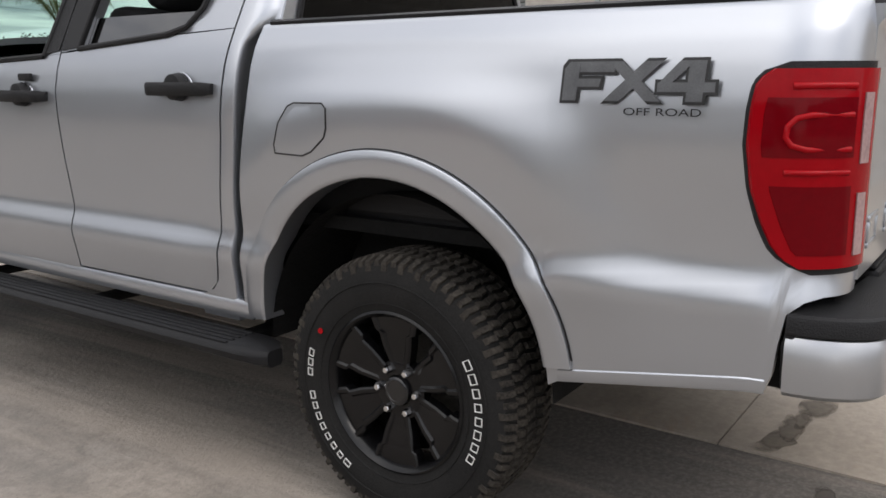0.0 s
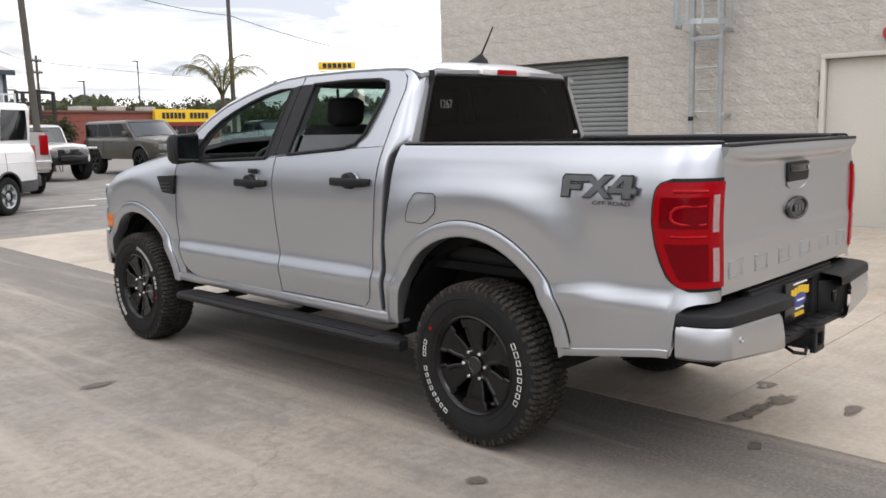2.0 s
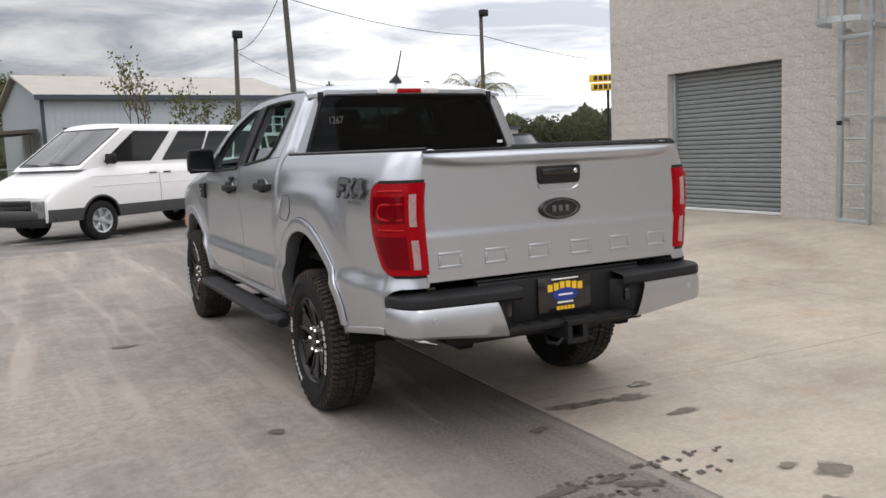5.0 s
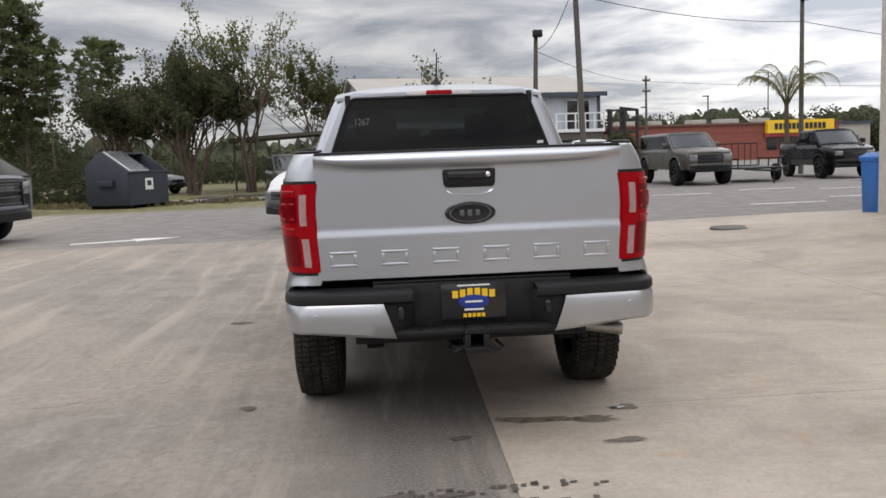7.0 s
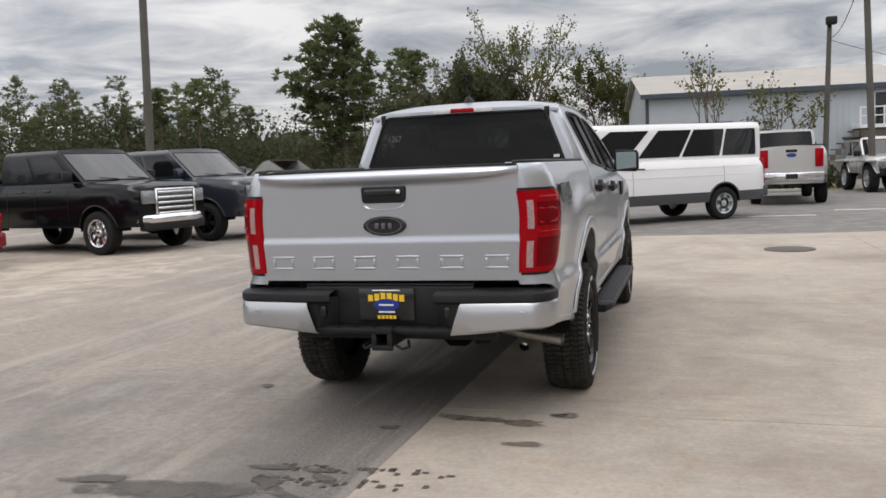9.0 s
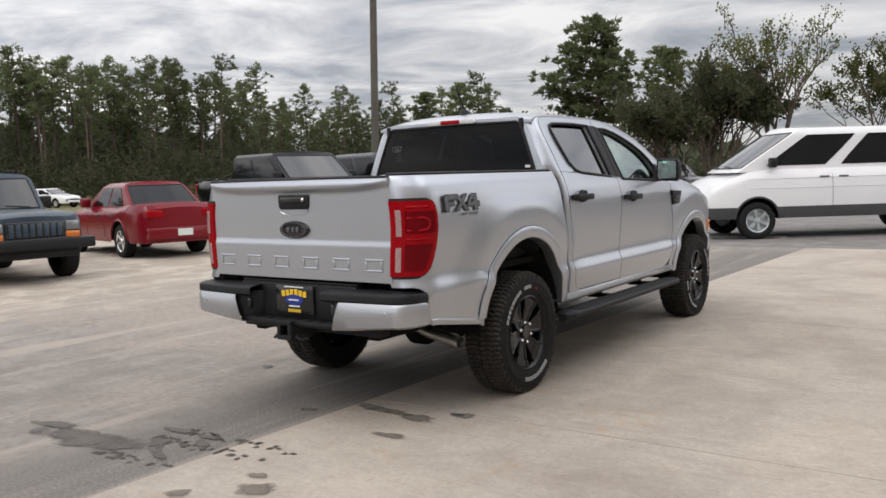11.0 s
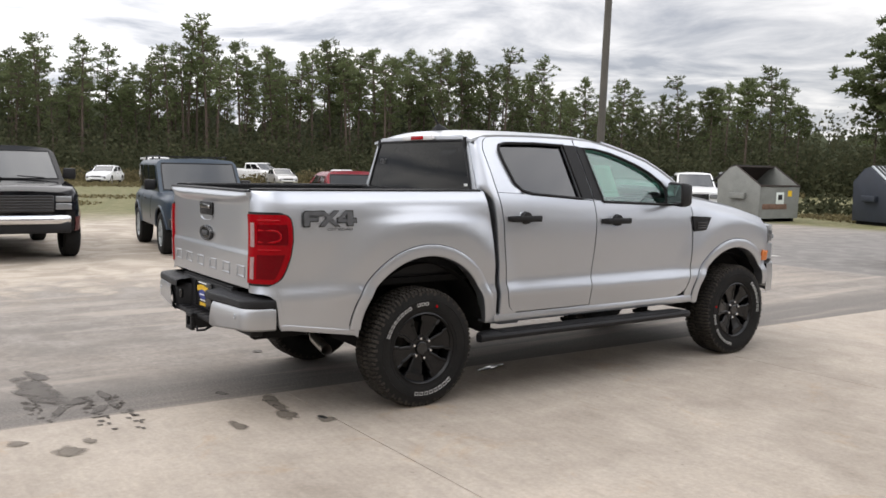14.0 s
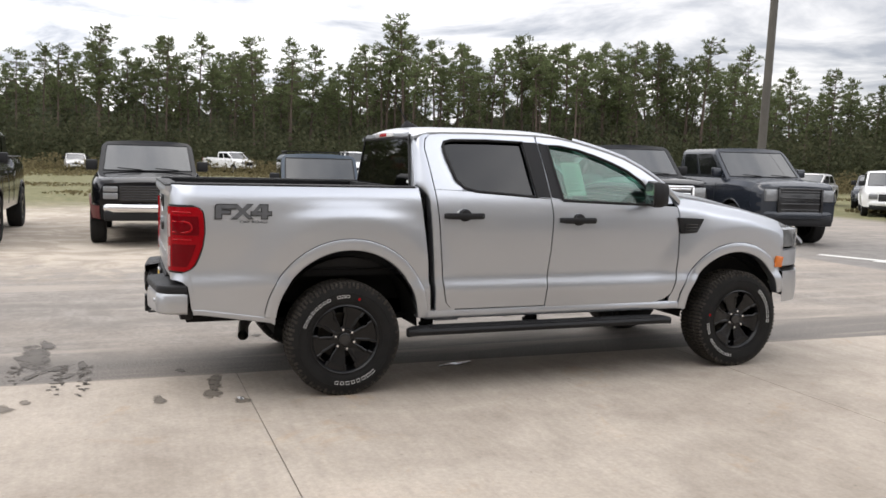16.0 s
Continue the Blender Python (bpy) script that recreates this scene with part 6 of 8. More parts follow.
# ---- parked vehicles ----
PAINTS = {
    "white": mat("white_van_paint", (0.72, 0.72, 0.72), 0.30, 0, 0.04, (1.5, 40), 0, 0.5),
    "black": mat("black_car_paint", (0.004, 0.004, 0.005), 0.10, 0, 0.1, (2, 40), 0, 0.0, spec=0.28),
    "slate": mat("slate_grey_paint", (0.018, 0.022, 0.030), 0.20, 0.1, 0.08, (2, 40), 0, 0.25),
    "silver": mat("pale_silver_paint", (0.52, 0.51, 0.50), 0.32, 0.6, 0.05, (2, 40), 0, 0.4),
    "bronze": mat("bronze_brown_paint", (0.075, 0.068, 0.058), 0.35, 0.4, 0.1, (2, 40), 0, 0.4),
    "red": mat("red_car_paint", (0.155, 0.004, 0.010), 0.22, 0.0, 0.08, (2, 40), 0, 0.15, spec=0.3),
    "blue": mat("faded_blue_grey_paint", (0.030, 0.046, 0.066), 0.34, 0.1, 0.18, (2, 30), 0, 0.1),
    "brown": mat("two_tone_brown_paint", (0.075, 0.062, 0.054), 0.35, 0.3, 0.1, (2, 40), 0, 0.3),
    "grey": mat("dark_grey_moulding", (0.045, 0.046, 0.048), 0.6, 0, 0.1, (3, 60), 0.1),
}
HEADLAMP = mat("headlamp_lens", (0.20, 0.205, 0.21), 0.10, 0.3, 0.2, (6, 50), 0, 0.6)


def wheel_meshes():
    prof = [(-0.28, 0.62), (-0.32, 0.72), (-0.32, 0.88), (-0.27, 0.97), (-0.2, 1.0), (0.2, 1.0), (0.27, 0.97), (0.32, 0.88), (0.32, 0.72), (0.28, 0.62), (-0.28, 0.62)]
    tyre = lathe(prof, 40)
    grooves = [lathe([(u - 0.012, 1.002), (u, 0.985), (u + 0.012, 1.002)], 40) for u in (-0.1, 0.0, 0.1)]
    rim = [lathe([(0.27, 0.61), (0.29, 0.63), (0.26, 0.57), (0.10, 0.54), (0.10, 0.0)], 36)]
    for k in range(6):
        rim.append(moved(loft([[(x0, r, -c), (x0, r, c), (x0 - 0.08, r, c), (x0 - 0.08, r, -c)] for r, x0, c in ((0.06, 0.20, 0.09), (0.3, 0.24, 0.085), (0.56, 0.27, 0.11))]), pose(0, 0, 0, 60 * k, 0, 0)))
    rim.append(lathe([(0.10, 0.16), (0.25, 0.15), (0.27, 0.10), (0.27, 0.0)], 24))
    out = []
    for nm, bms in (("tyre", [tyre] + grooves), ("rim", rim)):
        bm = join(*bms)
        bmesh.ops.recalc_face_normals(bm, faces=bm.faces)
        me = bpy.data.meshes.new(nm)
        bm.to_mesh(me)
        bm.free()
        for p in me.polygons:
            p.use_smooth = True
        me.set_sharp_from_angle(angle=radians(35))
        out.append(me)
    out[0].materials.append(RUBBER)
    return out


TYRE_ME, RIM_ME = wheel_meshes()
RIMS = {}
for key, mt in (("steel", STEEL), ("chrome", CHROME), ("black", RIM_BLACK), ("grey", PAINTS["silver"])):
    RIMS[key] = RIM_ME.copy()
    RIMS[key].materials.append(mt)


def vehicle(name, label, category, m, wb, fo, ro, W, r, sill, top, cab, paint, windows, kind="suv", rim="grey", lower=None, tumble=0.16, nose_h=None, dress=None, group="parked vehicles"):
    """A car from its side line. top: (y, z) of hood, belt and deck from the tail to the nose; cab: rear base, rear top, front top, front base, belt, roof."""
    car = thing(name, label, category, group, m @ pose(0, -wb / 2, 0))
    y0, y1 = -ro, wb + fo
    ty, tz = [p[0] for p in top], [p[1] for p in top]
    arch_r, cz = r * 1.17, r + 0.03

    def width(y, z):
        e = max(0.0, (abs(y - (y0 + y1) / 2) / ((y1 - y0) / 2)))
        w = W * (1 - 0.19 * e ** 9)
        zt = lerp(ty, tz, y)
        f = (z - sill) / max(0.1, zt - sill)
        return w * (0.955 + 0.045 * math.sin(math.pi * min(1, max(0, f * 0.85 + 0.12)))) - 0.055 * smooth(0.80, 1.0, f) ** 2

    cols = []
    ys = sorted(set([round(v, 4) for v in np.linspace(y0, y1, 44)]))
    for y in ys:
        if all(abs(y - c) > arch_r * 1.02 for c in (0, wb)):
            cols.append((y, sill))
    for c in (0, wb):
        for k in range(17):
            a = math.pi * k / 16
            cols.append((c - arch_r * math.cos(a), max(sill, cz + arch_r * math.sin(a))))
    cols.sort()
    bms = []
    nz = 12
    for sgn in (1, -1):
        rows = []
        for y, zb in cols:
            zt = lerp(ty, tz, y)
            rows.append([(sgn * width(y, zb + (zt - zb) * j / nz), y, zb + (zt - zb) * j / nz) for j in range(nz + 1)])
        bms.append(loft(rows, closed=False))
    rows = []
    for y in np.linspace(y0, y1, 46):
        zt = lerp(ty, tz, y)
        w = width(y, zt)
        rows.append([(w * t, y, zt + 0.035 * (1 - t * t)) for t in np.linspace(-1, 1, 9)])
    bms.append(loft(rows, closed=False))
    for y, s in ((y0, -1), (y1, 1)):
        zt = lerp(ty, tz, y)
        rows = []
        for j in range(9):
            z = sill + (zt - sill) * j / 8
            w = width(y, z)
            rows.append([(w * t, y + s * 0.06 * (1 - abs(t) ** 3), z + (0.035 * (1 - t * t) if j == 8 else 0)) for t in np.linspace(-1, 1, 9)])
        bms.append(loft(rows, closed=False))
    body_bm = join(*bms)
    bmesh.ops.remove_doubles(body_bm, verts=body_bm.verts, dist=0.004)
    part("body", body_bm, paint, car, angle=35)
    part("underbody", box(-W * 0.86, W * 0.86, y0 + 0.1, y1 - 0.1, sill + 0.02, sill + 0.12), UNDER, car)
    for c in (0, wb):
        for sgn in (1, -1):
            rows = [[(sgn * x, c + arch_r * math.cos(a), cz + arch_r * math.sin(a)) for x in (W * 0.62, W * 0.97)] for a in [math.pi * k / 12 for k in range(13)]]
            wl = loft(rows, closed=False)
            wl.faces.new([wl.verts.new((sgn * W * 0.62, c + arch_r * math.cos(math.pi * k / 12), cz + arch_r * math.sin(math.pi * k / 12))) for k in range(13)])
            part("wheel_well", wl, UNDER, car)
            lip = [(sgn * (width(c - arch_r * math.cos(a), max(sill, cz + arch_r * math.sin(a))) + 0.004), c - arch_r * math.cos(a), max(sill, cz + arch_r * math.sin(a))) for a in [math.pi * k / 20 for k in range(21)]]
            part("arch_lip", tube(lip, 0.020, 8), lower or paint, car)
            # wheel
            ty_ = new("wheel", TYRE_ME)
            ty_.parent = car
            ty_.matrix_local = pose(sgn * (W - 0.13), c, r, 0, 0, 0 if sgn > 0 else 180) @ pose(0, 0, 0, 37 * (c + sgn), 0, 0) @ Matrix.Diagonal((r * 1.05, r, r, 1))
            rm = new("rim", RIMS[rim])
            rm.parent = ty_
    if lower:
        for sgn in (1, -1):
            rows = []
            for y, zb in cols:
                zz = max(zb + 0.01, sill + 0.22)
                rows.append([(sgn * (width(y, zb) + 0.012), y, zb), (sgn * (width(y, (zb + zz) / 2) + 0.016), y, (zb + zz) / 2), (sgn * (width(y, zz) + 0.006), y, zz)])
            part("lower_cladding", loft(rows, closed=False), lower, car)
    # cabin
    a0, a1, a2, a3, belt, roof = cab
    wbelt = lambda y: width(y, lerp(ty, tz, y)) - 0.02
    wr = W - tumble

    def cabin_pt(f, g):
        """f along the cabin from tail to nose, g from belt to roof: a point of the right side."""
        yb, yt = a0 + (a3 - a0) * f, a1 + (a2 - a1) * f
        y = yb + (yt - yb) * g
        return (wbelt(yb) * (1 - g) + wr * g - 0.012 * g * g - 0.075 * smooth(0.84, 1.0, g) ** 2, y, belt - 0.02 + (roof - belt + 0.02) * g)

    bms = []
    for sgn in (1, -1):
        bms.append(loft([[(lambda p: (sgn * p[0], p[1], p[2]))(cabin_pt(i / 12, j / 14)) for j in range(15)] for i in range(13)], closed=False))
    rows = []
    for i in range(13):
        x, y, z = cabin_pt(i / 12, 1)
        rows.append([(x * t, y, z + 0.034 * (1 - abs(t) ** 2.2)) for t in np.linspace(-1, 1, 11)])
    bms.append(loft(rows, closed=False))
    for f in (0, 1):
        rows = []
        for j in range(15):
            x, y, z = cabin_pt(f, j / 14)
            rows.append([(x * t, y + (0.10 if f else -0.07) * (1 - t * t), z + (0.034 * (1 - abs(t) ** 2.2) if j == 14 else 0)) for t in np.linspace(-1, 1, 11)])
        bms.append(loft(rows, closed=False))
    cb = join(*bms)
    bmesh.ops.remove_doubles(cb, verts=cb.verts, dist=0.004)
    part("cabin", cb, paint, car, angle=35)
    for f0, f1 in windows:
        for sgn in (1, -1):
            rows = [[(lambda p: (sgn * (p[0] + 0.009), p[1], p[2]))(cabin_pt(f0 + (f1 - f0) * (i / 12 + (0.012 if i == 0 else -0.012 if i == 12 else 0) * (abs(j - 5) / 5) ** 3), 0.14 + 0.70 * j / 10)) for j in range(11)] for i in range(13)]
            part("side_window", loft(rows, closed=False), DARK_GLASS, car, angle=20)
    for f, nm, mt in ((1, "windscreen", SCREEN_GLASS), (0, "rear_window", DARK_GLASS)):
        if kind == "van" and f == 0:
            continue
        rows = []
        for j in range(6):
            x, y, z = cabin_pt(f, 0.10 + 0.80 * j / 5)
            rows.append([(x * 0.90 * t, y + (0.108 if f else -0.078) * (1 - (0.9 * t) ** 2), z) for t in np.linspace(-1, 1, 11)])
        pane_ = part(nm, loft(rows, closed=False), mt, car, angle=20)
        edge = [rows[0][k] for k in range(11)] + [r_[10] for r_ in rows[1:]] + [rows[5][k] for k in range(9, -1, -1)] + [r_[0] for r_ in rows[4::-1]]
        part("glass_seal", tube(edge, 0.012, 6), BLACK_PLASTIC, pane_)
        if f == 1 and group != "far vehicles":
            for sx in (-0.55, 0.12):
                p_ = [rows[0][5], rows[1][5]]
                base, mid = Vector(p_[0]), Vector(p_[1])
                part("wiper", tube([(sx * W, base.y + 0.03, base.z + 0.015), (sx * W + 0.42 * W, base.y - 0.0, base.z + 0.045)], 0.011, 6), BLACK_PLASTIC, pane_)
    # lamps, bumpers, mirrors
    zn = nose_h or lerp(ty, tz, y1 - 0.05)
    d = dict(grille="black", bumper="paint", lamp=(0.30, 0.17), tail=(0.14, 0.42))
    d.update(dress or {})
    tone = {"black": GLOSS_BLACK, "chrome": CHROME, "paint": paint, "grey": PAINTS["grey"], "steel": STEEL}
    lw, lh = d["lamp"]
    w1 = width(y1, zn - 0.1)
    gw = w1 - lw - 0.02
    gz0, gz1 = zn - 0.12 - d.get("grille_h", 0.32), zn - 0.08
    gr = part("grille", box(-gw, gw, y1 + 0.0, y1 + 0.075, gz0, gz1, 0.015), GLOSS_BLACK, car)
    n = d.get("bars", 4)
    if d.get("frame"):
        part("grille_frame", join(box(-gw - 0.03, gw + 0.03, y1 + 0.03, y1 + 0.10, gz1 - 0.03, gz1 + 0.025, 0.012), box(-gw - 0.03, gw + 0.03, y1 + 0.03, y1 + 0.10, gz0 - 0.025, gz0 + 0.03, 0.012),
                                   *[box(min(q * gw, q * (gw + 0.05)), max(q * gw, q * (gw + 0.05)), y1 + 0.03, y1 + 0.10, gz0, gz1, 0.012) for q in (-1, 1)]), tone[d["grille"]], gr)
    for k in range(n):
        if d.get("upright"):
            x = -gw + 0.08 + (2 * gw - 0.16) * k / (n - 1)
            part("grille_bar", box(x - 0.035, x + 0.035, y1 + 0.05, y1 + 0.09, gz0 + 0.03, gz1 - 0.03, 0.008), tone[d["grille"]], gr)
        else:
            z = gz0 + (gz1 - gz0) * (k + 0.5) / n
            part("grille_bar", box(-gw + 0.02, gw - 0.02, y1 + 0.05, y1 + 0.088, z - 0.022, z + 0.022, 0.008), tone[d["grille"]], gr)
    for sgn in (1, -1):
        xa, xb = sorted((sgn * (w1 - 0.005), sgn * (w1 - lw)))
        part("headlight", box(xa, xb, y1 - 0.10, y1 + 0.062, zn - 0.10 - lh, zn - 0.09, 0.02), HEADLAMP, car)
        if d.get("signals"):
            part("turn_signal", box(xa, xb, y1 - 0.10, y1 + 0.058, zn - 0.13 - lh - 0.09, zn - 0.115 - lh, 0.012), (AMBER if d["signals"] is True else HEADLAMP), car)
        tw, th = d["tail"]
        zt = lerp(ty, tz, y0 + 0.05) if kind != "van" else belt + 0.05
        w0 = width(y0, zt - 0.2)
        xa, xb = sorted((sgn * (w0 + 0.006), sgn * (w0 - tw)))
        part("tail_light", box(xa, xb, y0 - 0.055, y0 + 0.10, zt - 0.06 - th, zt - 0.06, 0.02), LAMP_RED, car)
        mx, my, mz = cabin_pt(0.90, 0.12)
        xa, xb = sorted((sgn * (mx + 0.02), sgn * (mx + 0.22)))
        part("door_mirror", box(xa, xb, my - 0.03, my + 0.09, mz - 0.02, mz + 0.17, 0.03), BLACK_PLASTIC if not d.get("mirror") else paint, car)
        for f in d.get("handles", (0.30, 0.62)):
            hx, hy, hz = cabin_pt(f, 0)
            xa, xb = sorted((sgn * (width(hy, belt - 0.14) - 0.005), sgn * (width(hy, belt - 0.14) + 0.022)))
            part("door_handle", box(xa, xb, hy - 0.09, hy + 0.09, belt - 0.15, belt - 0.12, 0.008), tone.get(d.get("handle", "grey")), car)
        for f in d.get("seams", (0.12, 0.47, 0.86)):
            hx, hy, hz = cabin_pt(f, 0)
            pts = [(sgn * (width(hy, z) + 0.0015), hy, z) for z in np.linspace(sill + 0.1, belt - 0.03, 8)]
            part("door_seam", tube(pts, 0.004, 5), DECAL_EDGE, car)
    bt = tone[d["bumper"]]
    wf = width(y1, sill + 0.2)
    z0_, z1_ = d.get("bumper_z", (sill + 0.06, max(sill + 0.21, gz0 - 0.02)))
    # bowed in plan, with the corners swept back
    rows = []
    for t in np.linspace(-1, 1, 17):
        q = y1 + 0.12 - 0.16 * abs(t) ** 4
        rows.append([((wf + 0.015) * t, q + e, z) for e, z in ((-0.14, z0_), (-0.02, z0_), (0.0, z0_ + 0.03), (0.004, (z0_ + z1_) / 2), (0.0, z1_ - 0.025), (-0.02, z1_), (-0.14, z1_))])
    part("front_bumper", loft(rows, closed=True), bt, car)
    if group != "far vehicles":
        part("front_valance", box(-wf + 0.06, wf - 0.06, y1 - 0.10, y1 + 0.06, z0_ - 0.15, z0_ + 0.02, 0.03), BLACK_PLASTIC, car)
    part("rear_bumper", box(-wf - 0.01, wf + 0.01, y0 - 0.12, y0 + 0.12, sill + 0.06, sill + 0.30, 0.035), bt, car)
    part("rear_plate", box(-0.15, 0.15, y0 - 0.132, y0 - 0.12, sill + 0.13, sill + 0.26), PAPER if kind == "sedan" else GLOSS_BLACK, car)
    if d.get("plate"):
        part("front_plate", box(-0.15, 0.15, y1 + 0.12, y1 + 0.13, sill + 0.1, sill + 0.22), GLOSS_BLACK, car)
    return car, width, cabin_pt


def heading(cx, cy, az):
    return pose(cx, cy, 0, 0, 0, -az)


PICKUP_TOP = lambda wb, fo, ro, belt, rail, cowl, nose_z, cabr, cabf: [(-ro, rail), (cabr - 0.02, rail), (cabr + 0.02, belt), (cabf - 0.1, belt), (cabf + 0.1, cowl), (wb + fo * 0.6, nose_z + 0.05), (wb + fo - 0.04, nose_z), (wb + fo, nose_z - 0.05)]


def pickup(name, label, m, paint, wb=3.68, W=1.0, r=0.40, rail=1.42, belt=1.32, cowl=1.30, nose_z=1.16, roof=1.94, cabr=1.15, cabf=3.45, sill=0.52, **kw):
    ro, fo = kw.pop("ro", 1.22), kw.pop("fo", 0.95)
    top = PICKUP_TOP(wb, fo, ro, belt, rail, cowl, nose_z, cabr, cabf)
    got = vehicle(name, label, "pickup truck", m, wb, fo, ro, W, r, sill, top, (cabr + 0.02, cabr + 0.12, cabf - 0.85, cabf - 0.02, belt, roof), paint, kw.pop("windows", ((0.10, 0.44), (0.50, 0.90))), kind="pickup", **kw)
    car, width, _ = got
    part("bed_cover", box(-W + 0.12, W - 0.12, -ro + 0.06, cabr - 0.02, rail + 0.03, rail + 0.05, 0.008), BLACK_PLASTIC, car)
    part("tailgate_badge", lathe([(0.0, 0.13), (-0.02, 0.12), (-0.022, 0.0)], 28, "y", pose(0, -ro - 0.05, rail - 0.22) @ Matrix.Diagonal((1, 1, 0.45, 1))), BLUE_BADGE, car)
    part("tailgate_handle", box(-0.14, 0.14, -ro - 0.07, -ro - 0.04, rail - 0.14, rail - 0.07, 0.01), BLACK_PLASTIC, car)
    return got


pickup("pickup_truck", "glossy black crew-cab pickup with chrome grille and chrome wheels", heading(-10.9, 9.6, 102), PAINTS["black"], W=1.03, r=0.42, rail=1.47, belt=1.38, cowl=1.38, nose_z=1.28, roof=2.04, cabr=0.74, cabf=3.28, rim="chrome", dress=dict(grille="chrome", bumper="chrome", bars=5, lamp=(0.30, 0.24), grille_h=0.46, frame=True))
pickup("pickup_truck", "slate grey crew-cab pickup with black grille and dark wheels", heading(-10.3, 12.4, 102), PAINTS["slate"], W=1.03, r=0.42, rail=1.47, belt=1.38, cowl=1.38, nose_z=1.28, roof=2.04, cabr=0.74, cabf=3.28, rim="black", dress=dict(grille="black", bumper="paint", bars=4, lamp=(0.30, 0.24), grille_h=0.46, mirror=True, frame=True))
pickup("pickup_truck", "silver and brown heavy-duty crew-cab pickup seen from its tailgate", heading(4.08, 22.1, 1.5), PAINTS["silver"], wb=3.9, W=0.97, r=0.42, rail=1.55, belt=1.50, cowl=1.45, nose_z=1.32, roof=2.05, cabr=1.35, cabf=3.6, sill=0.58, rim="grey", lower=PAINTS["brown"], dress=dict(bumper="chrome", grille="chrome", tail=(0.20, 0.48)))
pickup("pickup_truck", "black crew-cab pickup with a green and yellow side graphic", heading(17.8, 28.3, 186), PAINTS["black"], wb=3.3, W=0.96, r=0.42, rail=1.40, belt=1.30, cowl=1.28, nose_z=1.15, roof=1.90, rim="black", cabr=0.95, cabf=3.1)
pickup("pickup_truck", "old black pickup with burgundy lower body and chrome bumper", heading(-11.45, -0.92, 91), PAINTS["black"], wb=3.34, W=0.97, r=0.38, rail=1.32, belt=1.24, cowl=1.22, nose_z=1.12, roof=1.80, sill=0.48, cabr=1.25, cabf=3.0, fo=0.88, ro=1.15, rim="grey", lower=mat("burgundy_lower_paint", (0.10, 0.022, 0.022), 0.35, 0.1, 0.1, (2, 40)), dress=dict(bumper="chrome", bumper_z=(0.60, 0.73), lamp=(0.24, 0.085), bars=6, grille_h=0.22, signals="clear"))
pickup("pickup_truck", "black crew-cab pickup with dark wheels at the row's end", heading(-11.6, -4.35, 90), PAINTS["black"], wb=3.68, W=1.0, r=0.43, rim="black")

# old boxy off-roader
cher, cw, cpt = vehicle("off_roader", "faded blue-grey boxy four-door off-roader with black bumper", "suv", heading(-10.6, 2.3, 97), 2.58, 0.74, 0.80, 0.86, 0.37, 0.46,
                        [(-0.80, 0.98), (-0.74, 1.06), (1.95, 1.06), (2.15, 1.06), (3.25, 1.02), (3.32, 0.96)], (-0.68, -0.55, 1.48, 1.98, 1.06, 1.64), PAINTS["blue"], ((0.04, 0.26), (0.30, 0.56), (0.60, 0.92)), tumble=0.12, rim="steel",
                        dress=dict(grille="paint", bumper="black", lamp=(0.22, 0.13), signals=True, bars=8, upright=True, grille_h=0.22, handle="grey"))
part("front_step_bumper", box(-0.84, 0.84, 3.30, 3.52, 0.50, 0.66, 0.03), BLACK_PLASTIC, cher)
for sgn in (-1, 1):
    part("roof_rail", join(box(sgn * 0.62 - 0.015, sgn * 0.62 + 0.015, -0.4, 1.2, 1.70, 1.725, 0.006), *[box(sgn * 0.62 - 0.015, sgn * 0.62 + 0.015, y, y + 0.04, 1.66, 1.705) for y in (-0.38, 0.4, 1.14)]), BLACK_PLASTIC, cher)
for k in range(3):
    part("roof_bar", box(-0.62, 0.62, -0.2 + 0.5 * k, -0.17 + 0.5 * k, 1.705, 1.72), BLACK_PLASTIC, cher)

# red sedan
vehicle("sedan", "red four-door saloon car with a rear spoiler line", "car", heading(-12.3, 6.35, 283), 2.63, 0.94, 1.0, 0.87, 0.33, 0.30,
        [(-1.0, 0.94), (-0.92, 1.02), (-0.35, 1.04), (0.1, 0.98), (1.9, 0.95), (2.3, 0.93), (3.2, 0.80), (3.5, 0.68), (3.57, 0.60)], (-0.42, 0.25, 1.15, 2.05, 0.96, 1.46), PAINTS["red"], ((0.14, 0.44), (0.49, 0.86)), kind="sedan", tumble=0.24, rim="chrome",
        dress=dict(lamp=(0.36, 0.14), tail=(0.30, 0.15), mirror=True, grille_h=0.18))

# bronze full-size SUV
exc, _, _ = vehicle("large_suv", "bronze brown full-size four-door suv with dark wheels", "suv", heading(11.5, 27.3, 180), 3.48, 0.95, 1.32, 1.0, 0.48, 0.58,
                    [(-1.32, 1.25), (-1.26, 1.34), (2.9, 1.34), (3.15, 1.36), (4.3, 1.26), (4.43, 1.18)], (-1.22, -1.05, 2.15, 2.95, 1.34, 1.95), PAINTS["bronze"], ((0.04, 0.30), (0.33, 0.58), (0.61, 0.90)), tumble=0.17, rim="black",
                    dress=dict(grille="black", bumper="black", lamp=(0.30, 0.22), grille_h=0.34, mirror=True))

